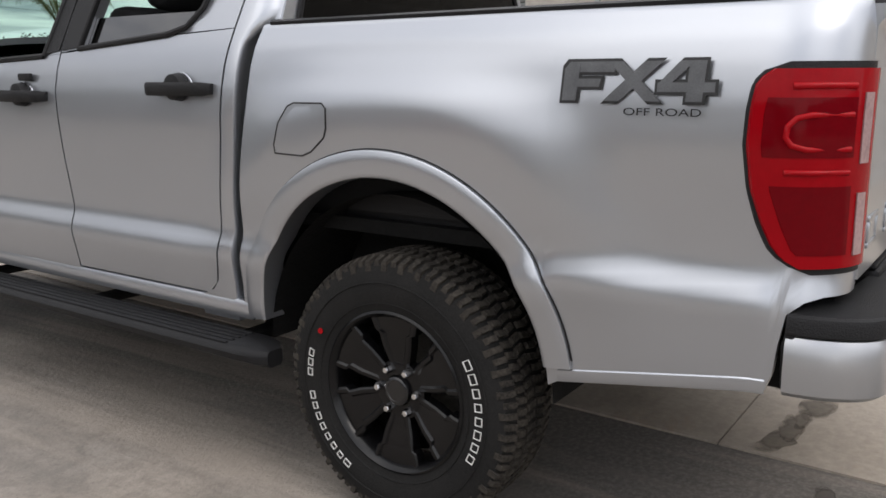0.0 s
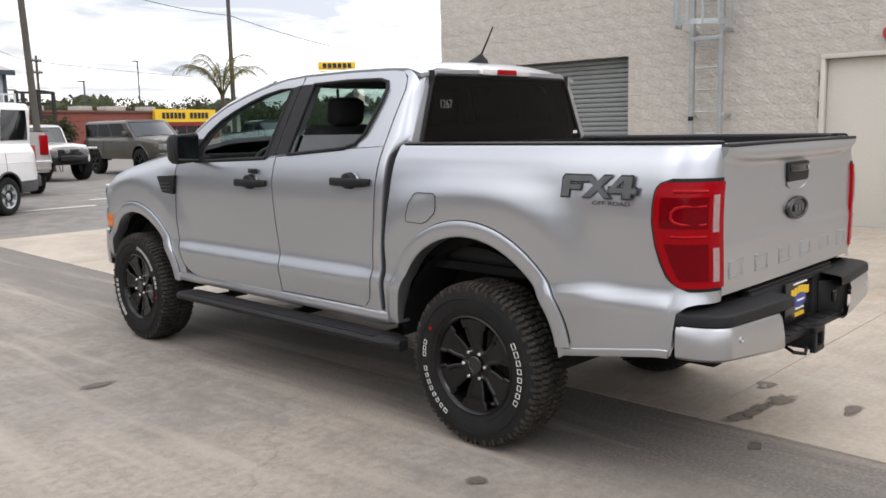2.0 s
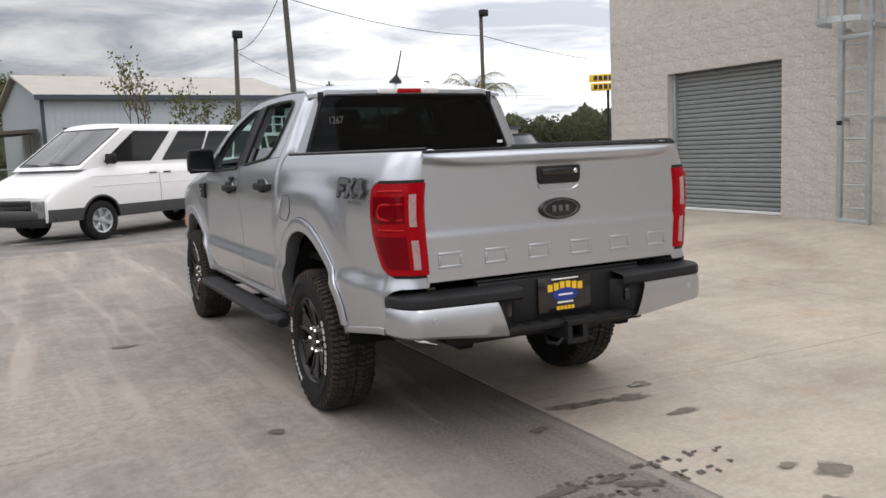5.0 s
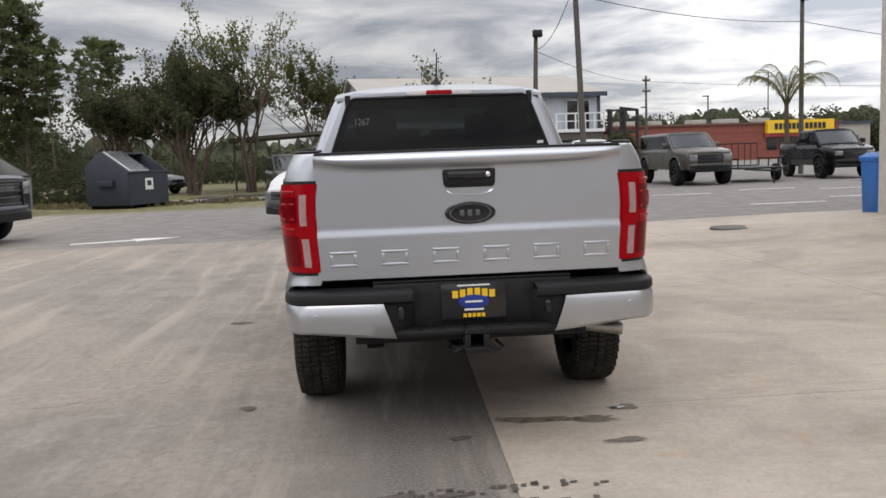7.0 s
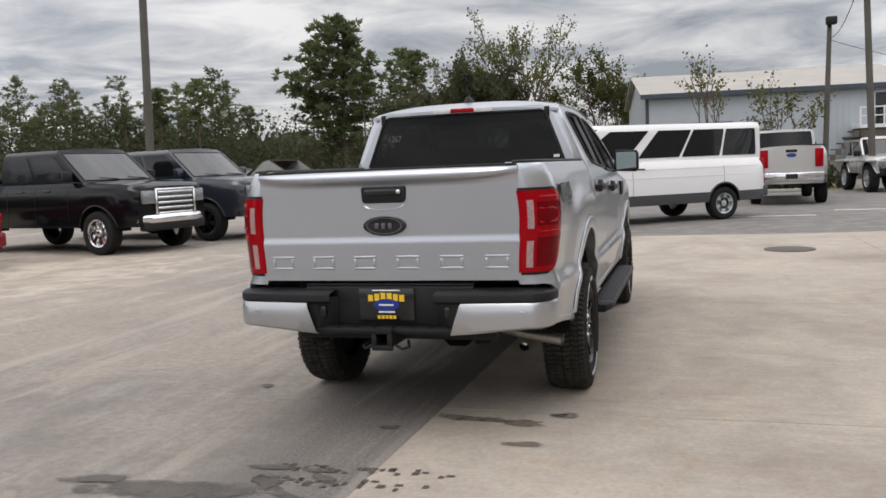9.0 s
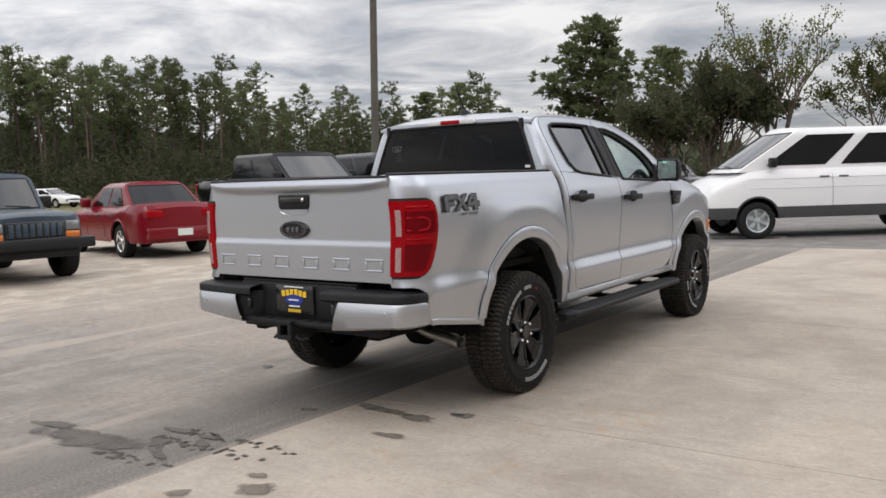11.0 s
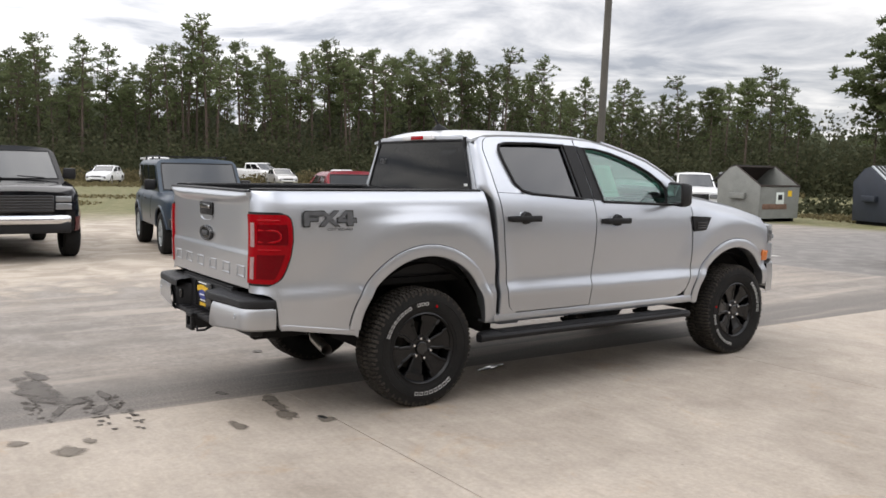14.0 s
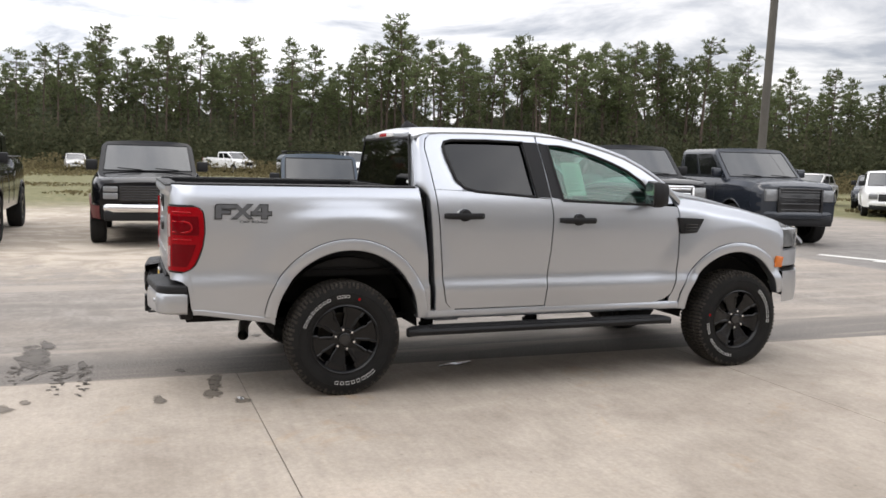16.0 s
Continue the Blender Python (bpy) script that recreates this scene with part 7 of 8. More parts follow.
# grey-silver open 4x4
jeep, _, _ = vehicle("compact_off_roader", "silver compact off-roader with big tyres, winch and black top", "suv", heading(7.62, 26.7, 173), 2.42, 0.55, 0.55, 0.82, 0.46, 0.62,
                     [(-0.55, 1.12), (1.55, 1.12), (1.75, 1.22), (2.85, 1.14), (2.97, 1.08)], (-0.5, -0.42, 1.30, 1.70, 1.14, 1.80), PAINTS["silver"], ((0.08, 0.48), (0.55, 0.94)), tumble=0.10, rim="steel",
                     dress=dict(lamp=(0.20, 0.18), bars=7, upright=True, grille="black", bumper="black", grille_h=0.26))
for sgn in (-1, 1):
    for c in (0, 2.42):
        part("fender_flare", box(min(sgn * 0.70, sgn * 1.0), max(sgn * 0.70, sgn * 1.0), c - 0.54, c + 0.54, 1.0, 1.08, 0.03), PAINTS["silver"], jeep)
part("winch", box(-0.45, 0.45, 3.02, 3.25, 0.66, 0.84, 0.03), GLOSS_BLACK, jeep)
part("soft_top", box(-0.74, 0.74, -0.5, 1.2, 1.78, 1.86, 0.03), BLACK_PLASTIC, jeep)
for k in (-0.25, 0.25):
    part("spot_lamp", lathe([(0.0, 0.08), (0.05, 0.085), (0.06, 0.07), (0.06, 0.0)], 18, "y", pose(k, 3.24, 0.98)), HEADLAMP, jeep)

# white passenger van
VAN_WINDOWS = ((0.035, 0.225), (0.237, 0.43), (0.442, 0.645), (0.70, 0.93))
van, vw, vpt = vehicle("passenger_van", "white long low-roofed passenger van with dark windows and grey lower cladding", "van", heading(0.05, 14.0, 234), 3.75, 1.0, 1.20, 1.03, 0.36, 0.40,
                       [(-1.20, 1.26), (-1.15, 1.33), (3.5, 1.33), (3.95, 1.28), (4.40, 1.12), (4.62, 0.98), (4.75, 0.80)], (-1.18, -1.06, 2.85, 4.10, 1.31, 2.11), PAINTS["white"], VAN_WINDOWS, kind="van", tumble=0.15, rim="steel", lower=PAINTS["grey"],
                       dress=dict(bumper="grey", lamp=(0.28, 0.30), tail=(0.09, 0.70), seams=(0.225, 0.66), handles=(0.62, 0.69)))
for sgn in (-1, 1):
    # pressed lines along the flank and the black strip of the sliding door's rail
    for z in (0.98, 1.16):
        part("body_line", tube([(sgn * (vw(y, z) + 0.002), y, z) for y in np.linspace(-0.9, 3.9, 20)], 0.007, 6), PAINTS["white"], van)
    part("wheel_hub", lathe([(0.0, 0.0), (0.02, 0.06), (0.0, 0.12)], 20, "x", pose(sgn * 1.0, 0, 0.36)), BLACK_PLASTIC, van)
for x in (-0.012, 0.012):
    part("rear_door_seam", tube([(x, -1.255, 0.62), (x, -1.262, 1.30)], 0.004, 5), DECAL_EDGE, van)
part("high_brake_light", box(-0.14, 0.14, -1.17, -1.12, 2.05, 2.08, 0.008), LAMP_RED, van)

# smaller white crossover and far row
vehicle("crossover", "white small crossover with a black lower grille", "suv", heading(-17.6, 25.6, 135), 2.52, 0.82, 0.76, 0.88, 0.34, 0.36,
        [(-0.76, 1.0), (-0.7, 1.06), (2.0, 1.06), (2.3, 1.08), (3.2, 0.98), (3.34, 0.88)], (-0.66, -0.3, 1.35, 2.2, 1.06, 1.64), PAINTS["white"], ((0.06, 0.30), (0.34, 0.60), (0.64, 0.9)), tumble=0.2, dress=dict(grille_h=0.25))
FAR = [("silver", -72, -5.0, 85, "car"), ("white", -74, 8.0, 60, "pickup"), ("white", -66, 17.5, 95, "van"), ("red", -70, 22.5, 70, "pickup"), ("white", -69, 27.5, 70, "pickup"), ("white", -64, 13.0, 120, "car"), ("silver", -60, 26.0, 100, "car"),
       ("slate", -22.5, 30.5, 140, "car"), ("silver", -25.0, 29.0, 150, "car"), ("bronze", -4.6, 35.6, 165, "suv"), ("slate", -12.5, 40.0, 120, "suv"), ("slate", -21.0, 34.0, 120, "suv"), ("white", -58, 31.0, 80, "car")]
for tone_, fx, fy, az, kd in FAR:
    if kd == "pickup":
        pickup("pickup_truck", "%s pickup parked far off by the trees" % {"white": "white", "red": "red"}[tone_], heading(fx, fy, az), PAINTS[tone_], group="far vehicles", rim="grey")
    elif kd == "van":
        vehicle("delivery_van", "white delivery van parked far off by the trees", "van", heading(fx, fy, az), 3.4, 0.9, 1.0, 1.0, 0.36, 0.40, [(-1.0, 1.30), (3.4, 1.30), (4.2, 1.0), (4.3, 0.9)], (-0.98, -0.9, 2.7, 3.5, 1.3, 2.2), PAINTS[tone_], ((0.05, 0.45), (0.62, 0.92)), kind="van", group="far vehicles")
    else:
        h = 1.45 if kd == "car" else 1.75
        vehicle("parked_car", "%s %s parked at the edge of the lot" % ({"silver": "silver", "white": "white", "slate": "dark grey", "bronze": "brown"}[tone_], "saloon car" if kd == "car" else "suv"), "car", heading(fx, fy, az), 2.7, 0.9, 0.95, 0.9, 0.34, 0.34,
                [(-0.95, 0.95 if kd == "car" else 1.05), (2.0, 1.0), (2.4, 1.0), (3.4, 0.85), (3.6, 0.7)], (-0.4 if kd == "car" else -0.9, 0.2 if kd == "car" else -0.6, 1.3, 2.2, 1.0, h), PAINTS[tone_], ((0.10, 0.44), (0.5, 0.88)), group="far vehicles")


# ---- steel waste skips and trailer ----
SKIP_NAVY = mat("navy_skip_paint", (0.019, 0.024, 0.035), 0.6, 0, 0.25, (3, 40), 0.2)
SKIP_TAN = mat("greenish_tan_skip_paint", (0.185, 0.190, 0.175), 0.65, 0, 0.2, (3, 40), 0.2)
RUST = mat("rusty_skip_rim", (0.030, 0.020, 0.016), 0.8, 0, 0.3, (6, 60), 0.3)


def skip_bin(label, m, paint, lids):
    """A front-loading skip with a ridge: the front slope holds two lids, shut or thrown back."""
    s = thing("waste_skip", label, "waste skip", "waste skips", m)
    out = [(-0.88, 0.12), (0.86, 0.12), (0.90, 1.24), (-0.14, 1.92), (-0.42, 1.84), (-0.92, 1.42)]
    for sx in (-1.06, 1.01):
        part("end_wall", prism(out, "x", sx, sx + 0.05, 0.005), paint, s)
        edge = [(sx + 0.025, y, z) for y, z in out[2:]]
        part("rim", tube(edge, 0.028, 8), paint if lids else RUST, s)
    part("floor_pan", box(-1.0, 1.0, -0.86, 0.84, 0.12, 0.17), paint, s)
    part("front_wall", prism([(0.82, 0.12), (0.87, 0.12), (0.91, 1.24), (0.86, 1.24)], "x", -1.01, 1.01), paint, s)
    part("front_rim", box(-1.04, 1.04, 0.85, 0.94, 1.21, 1.27, 0.01), paint if lids else RUST, s)
    part("rear_wall", prism([(-0.88, 0.12), (-0.83, 0.12), (-0.87, 1.42), (-0.92, 1.42)], "x", -1.01, 1.01), paint, s)
    part("rear_slope", prism([(-0.92, 1.42), (-0.87, 1.40), (-0.39, 1.80), (-0.13, 1.88), (-0.14, 1.92), (-0.42, 1.84)], "x", -1.01, 1.01), paint if lids else RUST, s)
    for sx in (-1.20, 1.06):
        part("lifting_pocket", box(sx, sx + 0.14, -0.32, 0.34, 0.78, 0.98, 0.02), paint, s)
    for sx in (-0.85, 0.85):
        part("skid", box(sx - 0.08, sx + 0.08, -0.85, 0.8, 0.0, 0.12, 0.01), UNDER, s)
    for sx in (-1, 1):
        if lids and sx > 0:
            lid = part("lid", prism([(0.93, 1.26), (-0.14, 1.94), (-0.12, 1.98), (0.95, 1.30)], "x", 0.02, 1.0, 0.006), STEEL, s, "pale ribbed plastic lid, shut")
            for k in range(6):
                part("lid_rib", prism([(0.93, 1.29), (-0.11, 1.965), (-0.10, 2.0), (0.94, 1.325)], "x", 0.08 + 0.15 * k, 0.15 + 0.15 * k, 0.008), DARK_GAP, lid)
        else:
            part("lid", prism([(-0.30, 1.90), (-1.22, 1.34), (-1.24, 1.38), (-0.30, 1.95)], "x", min(0.02 * sx, sx), max(0.02 * sx, sx), 0.006), DARK_GAP, s, "black lid thrown back")
    lab = part("panel_label", box(-0.20, 0.20, 0.885, 0.912, 0.62, 1.02, 0.002), PAPER, s, "white square label")
    part("label_mark", box(-0.11, 0.11, 0.908, 0.916, 0.76, 0.94), DECAL_EDGE, lab)
    if not lids:
        part("label_mark", box(-0.62, -0.42, 0.885, 0.914, 0.88, 1.08), YELLOW, s, "faded yellow label")
        part("rust_patch", box(-0.40, 0.90, 0.872, 0.892, 0.44, 0.62, 0.002), RUST_PATCH, s, "rusty scraped patch")


RUST_PATCH = mat("rust_patch", (0.13, 0.075, 0.05), 0.85, 0, 0.4, (5, 40), 0.2)
skip_bin("navy steel waste skip, one pale ribbed lid shut, one open", heading(-9.2, 25.7, 114), SKIP_NAVY, True)
skip_bin("grey-green steel waste skip with rusty rim and both lids open", heading(-12.85, 23.2, 93), SKIP_TAN, False)
tr = thing("utility_trailer", "low black utility trailer with a mesh tailgate", "trailer", m=heading(14.1, 27.2, 185))
part("deck", box(-0.95, 0.95, -1.6, 1.6, 0.50, 0.56, 0.01), BLACK_PLASTIC, tr)
for sx in (-0.95, 0.95):
    part("side_rail", join(box(sx - 0.025, sx + 0.025, -1.6, 1.6, 0.86, 0.91, 0.006), *[box(sx - 0.02, sx + 0.02, y - 0.02, y + 0.02, 0.56, 0.86) for y in (-1.55, -0.5, 0.5, 1.55)]), BLACK_PLASTIC, tr)
    w = new("wheel", TYRE_ME)
    w.parent = tr
    w.matrix_local = pose(sx * 1.12, 0, 0.33, 0, 0, 0 if sx > 0 else 180) @ Matrix.Diagonal((0.35, 0.33, 0.33, 1))
    new("rim", RIMS["steel"]).parent = w
tg = part("tailgate", join(box(-0.92, 0.92, -1.64, -1.60, 0.56, 0.60), box(-0.92, 0.92, -1.64, -1.60, 1.45, 1.49)), BLACK_PLASTIC, tr)
for x in np.linspace(-0.9, 0.9, 8):
    part("gate_bar", box(x - 0.012, x + 0.012, -1.63, -1.61, 0.6, 1.45), BLACK_PLASTIC, tg)
part("drawbar", join(tube([(-0.7, 1.6, 0.5), (0, 2.7, 0.45)], 0.035, 8), tube([(0.7, 1.6, 0.5), (0, 2.7, 0.45)], 0.035, 8), tube([(0, 2.6, 0.45), (0, 2.6, 0.0)], 0.03, 8)), BLACK_PLASTIC, tr)


# ---- distant buildings ----
METAL_WALL = mat("pale_blue_metal_cladding", (0.38, 0.41, 0.445), 0.5, 0.1, 0.06, (1, 20), 0.05)
METAL_ROOF = mat("weathered_metal_roof", (0.36, 0.335, 0.30), 0.55, 0.2, 0.15, (0.8, 14), 0.1)
DARK_TRIM = mat("dark_blue_trim", (0.035, 0.045, 0.065), 0.5, 0, 0.1, (2, 30))
BRICK = mat("red_brick_wall", (0.20, 0.062, 0.045), 0.85, 0, 0.15, (2, 30), 0.2)
WHITE_WOOD = mat("white_painted_timber", (0.66, 0.67, 0.68), 0.6, 0, 0.06, (3, 40))
TIMBER_DARK = mat("dark_stained_timber", (0.022, 0.019, 0.018), 0.8, 0, 0.2, (3, 40), 0.2)
TIMBER = mat("grey_weathered_timber", (0.085, 0.074, 0.062), 0.85, 0, 0.2, (3, 40), 0.3)


def metal_building():
    a, b = Vector((-0.8, 40.0, 0)), Vector((12.1, 41.83, 0))
    d = (b - a).normalized()
    L = (b - a).length
    ang = math.degrees(math.atan2(d.y, d.x))
    h = thing("workshop_building", "pale blue metal-clad workshop with a low weathered roof", "building", m=pose(a.x, a.y, 0, 0, 0, ang))
    # long wall with upright ribs, local x along it and y behind it
    fw = part("front_wall", box(0, L, 0, 0.12, 1.1, 4.6), METAL_WALL, h)
    for k in range(int(L / 0.3) + 1):
        part("rib", box(k * 0.3, k * 0.3 + 0.05, -0.025, 0.0, 1.1, 4.5), METAL_WALL, fw)
    part("side_wall", join(box(0, 0.12, 0.12, 12, 0.0, 4.6), prism([(0.12, 4.6), (12, 4.6), (6, 6.0)], "x", 0.02, 0.12)), METAL_WALL, h)
    part("far_wall", join(box(L - 0.12, L, 0.12, 12, 0, 4.6), prism([(0.12, 4.6), (12, 4.6), (6, 6.0)], "x", L - 0.12, L - 0.02)), METAL_WALL, h)
    part("back_wall", box(0, L, 12, 12.12, 0, 4.6), METAL_WALL, h)
    part("plinth", box(0, L, -0.04, 0.12, 0.0, 1.1), KERB, h)
    for y0, z0, y1, z1 in ((-0.35, 4.55, 6.05, 6.05), (6.0, 6.05, 12.4, 4.55)):
        part("roof_slope", prism([(y0, z0), (y1, z1), (y1, z1 + 0.1), (y0, z0 + 0.1)], "x", -0.3, L + 0.3), METAL_ROOF, h)
    part("eave_trim", box(-0.3, L + 0.3, -0.42, -0.33, 4.42, 4.66), DARK_TRIM, h)
    part("corner_trim", box(-0.03, 0.14, -0.05, 0.0, 0.2, 4.5), DARK_TRIM, h)
    part("corner_trim", box(L - 0.14, L + 0.03, -0.05, 0.0, 0.2, 4.5), DARK_TRIM, h)
    part("roller_door", box(1.0, 4.2, -0.06, -0.03, 0.15, 3.0), WHITE_WOOD, h, "white roller door")
    part("door_frame", join(box(0.9, 1.0, -0.08, 0.0, 0.1, 3.1), box(4.2, 4.3, -0.08, 0, 0.1, 3.1), box(0.9, 4.3, -0.08, 0, 3.0, 3.12)), DARK_TRIM, h)
    w = part("window", box(L - 1.95, L - 0.65, -0.07, -0.02, 2.65, 4.2), DARK_GLASS, h, "dark glazed sliding door")
    part("window_frame", join(box(L - 2.03, L - 1.95, -0.1, 0, 2.6, 4.28), box(L - 0.65, L - 0.57, -0.1, 0, 2.6, 4.28), box(L - 1.95, L - 0.65, -0.1, 0, 4.2, 4.28), box(L - 1.33, L - 1.27, -0.1, 0, 2.65, 4.2)), METAL_WALL, w)
    dk = part("porch_deck", box(L - 3.05, L - 0.25, -1.3, -0.05, 2.45, 2.62), WHITE_WOOD, h)
    part("porch_rail", join(box(L - 3.05, L - 0.25, -1.3, -1.23, 3.42, 3.49), box(L - 3.05, L - 0.25, -1.29, -1.25, 3.02, 3.07)), WHITE_WOOD, dk)
    for x in np.linspace(L - 3.05, L - 0.33, 6):
        part("porch_post", box(x, x + 0.07, -1.3, -1.23, 2.62, 3.45), WHITE_WOOD, dk)
    part("porch_base", box(L - 3.0, L - 0.3, -1.2, -0.06, 0.0, 2.44), TIMBER, h, "grey boarded base under the porch")
    st = part("porch_stair", join(box(L - 5.2, L - 3.06, -1.25, -1.19, 0.0, 0.2), *[box(L - 3.06 - 0.27 * (k + 1), L - 3.06 - 0.27 * k, -1.25, -0.35, 2.28 - 0.28 * k, 2.34 - 0.28 * k) for k in range(8)],
              *[box(L - 3.06 - 0.27 * (k + 1), L - 3.06 - 0.27 * k, -1.25, -1.2, 2.05 - 0.28 * k, 2.28 - 0.28 * k) for k in range(8)]), TIMBER, h, "grey timber stair")
    # open dark deck frame past the end
    sd = part("side_deck", box(L + 0.1, L + 1.75, -1.3, 0.9, 2.3, 2.48), TIMBER_DARK, h, "dark timber deck frame")
    for z in (2.98, 3.5):
        part("deck_rail", box(L - 0.15, L + 1.72, -1.3, -1.2, z, z + 0.11), TIMBER_DARK, sd)
    part("deck_rail", prism([(-1.3, 3.5), (0.9, 3.75), (0.9, 3.87), (-1.3, 3.62)], "x", L + 1.6, L + 1.72), TIMBER_DARK, sd)
    for x in (L + 0.05, L + 0.85, L + 1.6):
        part("deck_post", box(x, x + 0.14, -1.32, -1.18, 0, 3.6), TIMBER_DARK, sd)
        part("deck_post", box(x, x + 0.14, 0.76, 0.9, 0, 3.75), TIMBER_DARK, sd)
    # carport on the near end
    cp = thing("carport", "open carport with a dark flat roof on posts", "carport", m=pose(a.x, a.y, 0, 0, 0, ang))
    part("carport_roof", prism([(-7.2, 2.55), (-0.1, 2.95), (-0.1, 3.12), (-7.2, 2.72)], "y", 0.6, 6.0), TIMBER, cp)
    for x in (-6.9, -4.6, -2.4, -0.4):
        part("post", box(x - 0.06, x + 0.06, 0.7, 0.82, 0, 2.6 + 0.05 * (x + 7)), TIMBER, cp)


metal_building()


def diner():
    # long low brick building with a yellow fascia sign
    h = thing("diner", "long low red brick diner with a yellow fascia sign", "building", m=pose(22.0, 74.0, 0, 0, 0, 10))
    part("wall", join(box(0, 25, 0, 9, 0, 3.5), *[box(0, 25, -0.03, 0.0, z, z + 0.06) for z in (0.9, 2.7)]), BRICK, h)
    part("parapet", box(-0.15, 25.15, -0.2, 9.15, 3.5, 3.68), mat("brown_parapet_metal", (0.12, 0.06, 0.04), 0.6, 0, 0.1, (1, 10)), h)
    sg = part("fascia_sign", box(16.3, 24.0, -0.55, -0.1, 2.55, 3.82), YELLOW, h, "yellow fascia sign with plain dark bars")
    for k in range(12):
        if k != 6:
            part("sign_bar", box(17.1 + 0.5 * k, 17.45 + 0.5 * k, -0.60, -0.55, 2.9, 3.5), DECAL_EDGE, sg)
    for k in range(5):
        part("window", box(16.6 + 1.35 * k, 17.75 + 1.35 * k, -0.06, 0.0, 0.9, 2.1), DARK_GLASS, h)
    part("red_band", box(16.2, 24.3, -0.3, -0.02, 2.2, 2.53), RED_BELL, h)
    for k, (x, w) in enumerate(((1.5, 1.8), (5.2, 1.0), (9.5, 1.6), (12.6, 2.2), (17, 1.4))):
        part("roof_unit", box(x, x + w, 2, 3.5, 3.6, 4.15, 0.05), KERB, h)
    p = thing("pole_sign", "tall yellow block sign on a black pole", "sign", m=pose(50.2, 62.6, 0, 0, 0, -38))
    part("pole", tube([(0, 0, 0), (0, 0, 6.6)], 0.14, 12), BLACK_PLASTIC, p)
    for z in (6.4, 7.25):
        sb = part("sign_box", box(-1.8 + (0.15 if z < 7 else 0), 1.8 - (0.15 if z < 7 else 0), -0.25, 0.25, z, z + 0.72, 0.02), YELLOW, p, "yellow sign box with plain dark bars")
        for k in range(6 if z > 7 else 5):
            part("sign_bar", box(-1.35 + 0.48 * k, -1.0 + 0.48 * k, -0.29, -0.25, z + 0.14, z + 0.58), DECAL_EDGE, sb)


diner()
# low far roofs east of the road
for bx, by, bw, bh, az in ((52, 95, 14, 3.6, 20), (70, 70, 16, 3.2, 35), (9, 92, 12, 3.4, 5)):
    fb = thing("far_building", "low pale building across the road", "building", "far buildings", pose(bx, by, 0, 0, 0, -az))
    part("wall", box(-bw / 2, bw / 2, 0, 8, 0, bh), METAL_ROOF, fb)
    part("roof", box(-bw / 2 - 0.3, bw / 2 + 0.3, -0.3, 8.3, bh, bh + 0.3), DARK_TRIM, fb)
    for k in range(4):
        part("window", box(-bw / 2 + 1 + k * bw / 4, -bw / 2 + 2.2 + k * bw / 4, -0.05, 0, 1.0, 2.2), DARK_GLASS, fb)

# ---- poles and wires ----
POLE_WOOD = mat("weathered_pole_wood", (0.085, 0.078, 0.066), 0.9, 0, 0.2, (2, 50), 0.3)
CABLE = mat("black_cable", (0.02, 0.02, 0.02), 0.6, 0, 0.1, (3, 30))


def pole(x, y, h, r, lean=(0, 0), lamp=None, arm=0, span=1.1, label="weathered wooden utility pole"):
    p = thing("utility_pole", label, "utility pole", "utility poles", pose(x, y, 0))
    part("pole", tube([(0, 0, -0.1), (lean[0] * 0.5, lean[1] * 0.5, h / 2), (lean[0], lean[1], h)], [r, r * 0.9, r * 0.75], 12), POLE_WOOD, p)
    if lamp:
        part("flood_lamp", join(box(lean[0] + lamp * 0.05 - 0.22, lean[0] + lamp * 0.05 + 0.2, lean[1] - 0.35, lean[1] - 0.05, h - 0.1, h + 0.22, 0.05), tube([(lean[0], lean[1], h - 0.3), (lean[0], lean[1] - 0.2, h)], 0.04, 8)), BLACK_PLASTIC, p, "dark flood lamp")
    for k in range(arm):
        part("cross_arm", box(lean[0] - span, lean[0] + span, lean[1] - 0.16, lean[1] - 0.06, h - 0.4 - 0.8 * k, h - 0.28 - 0.8 * k, 0.01), POLE_WOOD, p)
        for ix in (-0.9 * span, -0.45 * span, 0.45 * span, 0.9 * span):
            part("insulator", lathe([(0, 0.03), (0.04, 0.045), (0.09, 0.03), (0.11, 0.0)], 10, "z", pose(lean[0] + ix, lean[1] - 0.11, h - 0.28 - 0.8 * k)), KERB, p)
    return p


pole(-13.69, 16.09, 11.0, 0.125, (0.25, 0.1))
p2 = pole(7.2, 25.6, 9.5, 0.115, (-0.35, 0))
part("transformer", join(lathe([(0, 0.0), (0.02, 0.19), (0.6, 0.19), (0.62, 0.0)], 16, "z", pose(0.05, -0.3, 6.9)), box(-0.25, 0.45, -0.25, -0.05, 7.0, 7.08)), STEEL, p2, "grey metal wire bracket and can")
pole(6.72, 33.0, 6.6, 0.12, (0.18, 0), lamp=1, label="short wooden pole with a flood lamp on top")
pole(19.1, 32.8, 7.9, 0.12, (0.0, 0), lamp=1, label="tall wooden pole with a flood lamp on top")
pole(20.1, 58.3, 6.9, 0.10, (0, 0), arm=2, span=0.3, label="wooden pole with cross arms and small transformer")
for x, y, h in ((40, 96, 7.5), (33, 98, 6.5), (58, 118, 12)):
    q = thing("street_lamp", "slim grey lot lamp on a tall post", "street lamp", "lot lamps", pose(x, y, 0))
    part("post", tube([(0, 0, 0), (0, 0, h)], 0.09, 8), DARK_TRIM, q)
    part("lamp_head", box(-0.7, 0.12, -0.15, 0.15, h, h + 0.14, 0.04), DARK_TRIM, q)


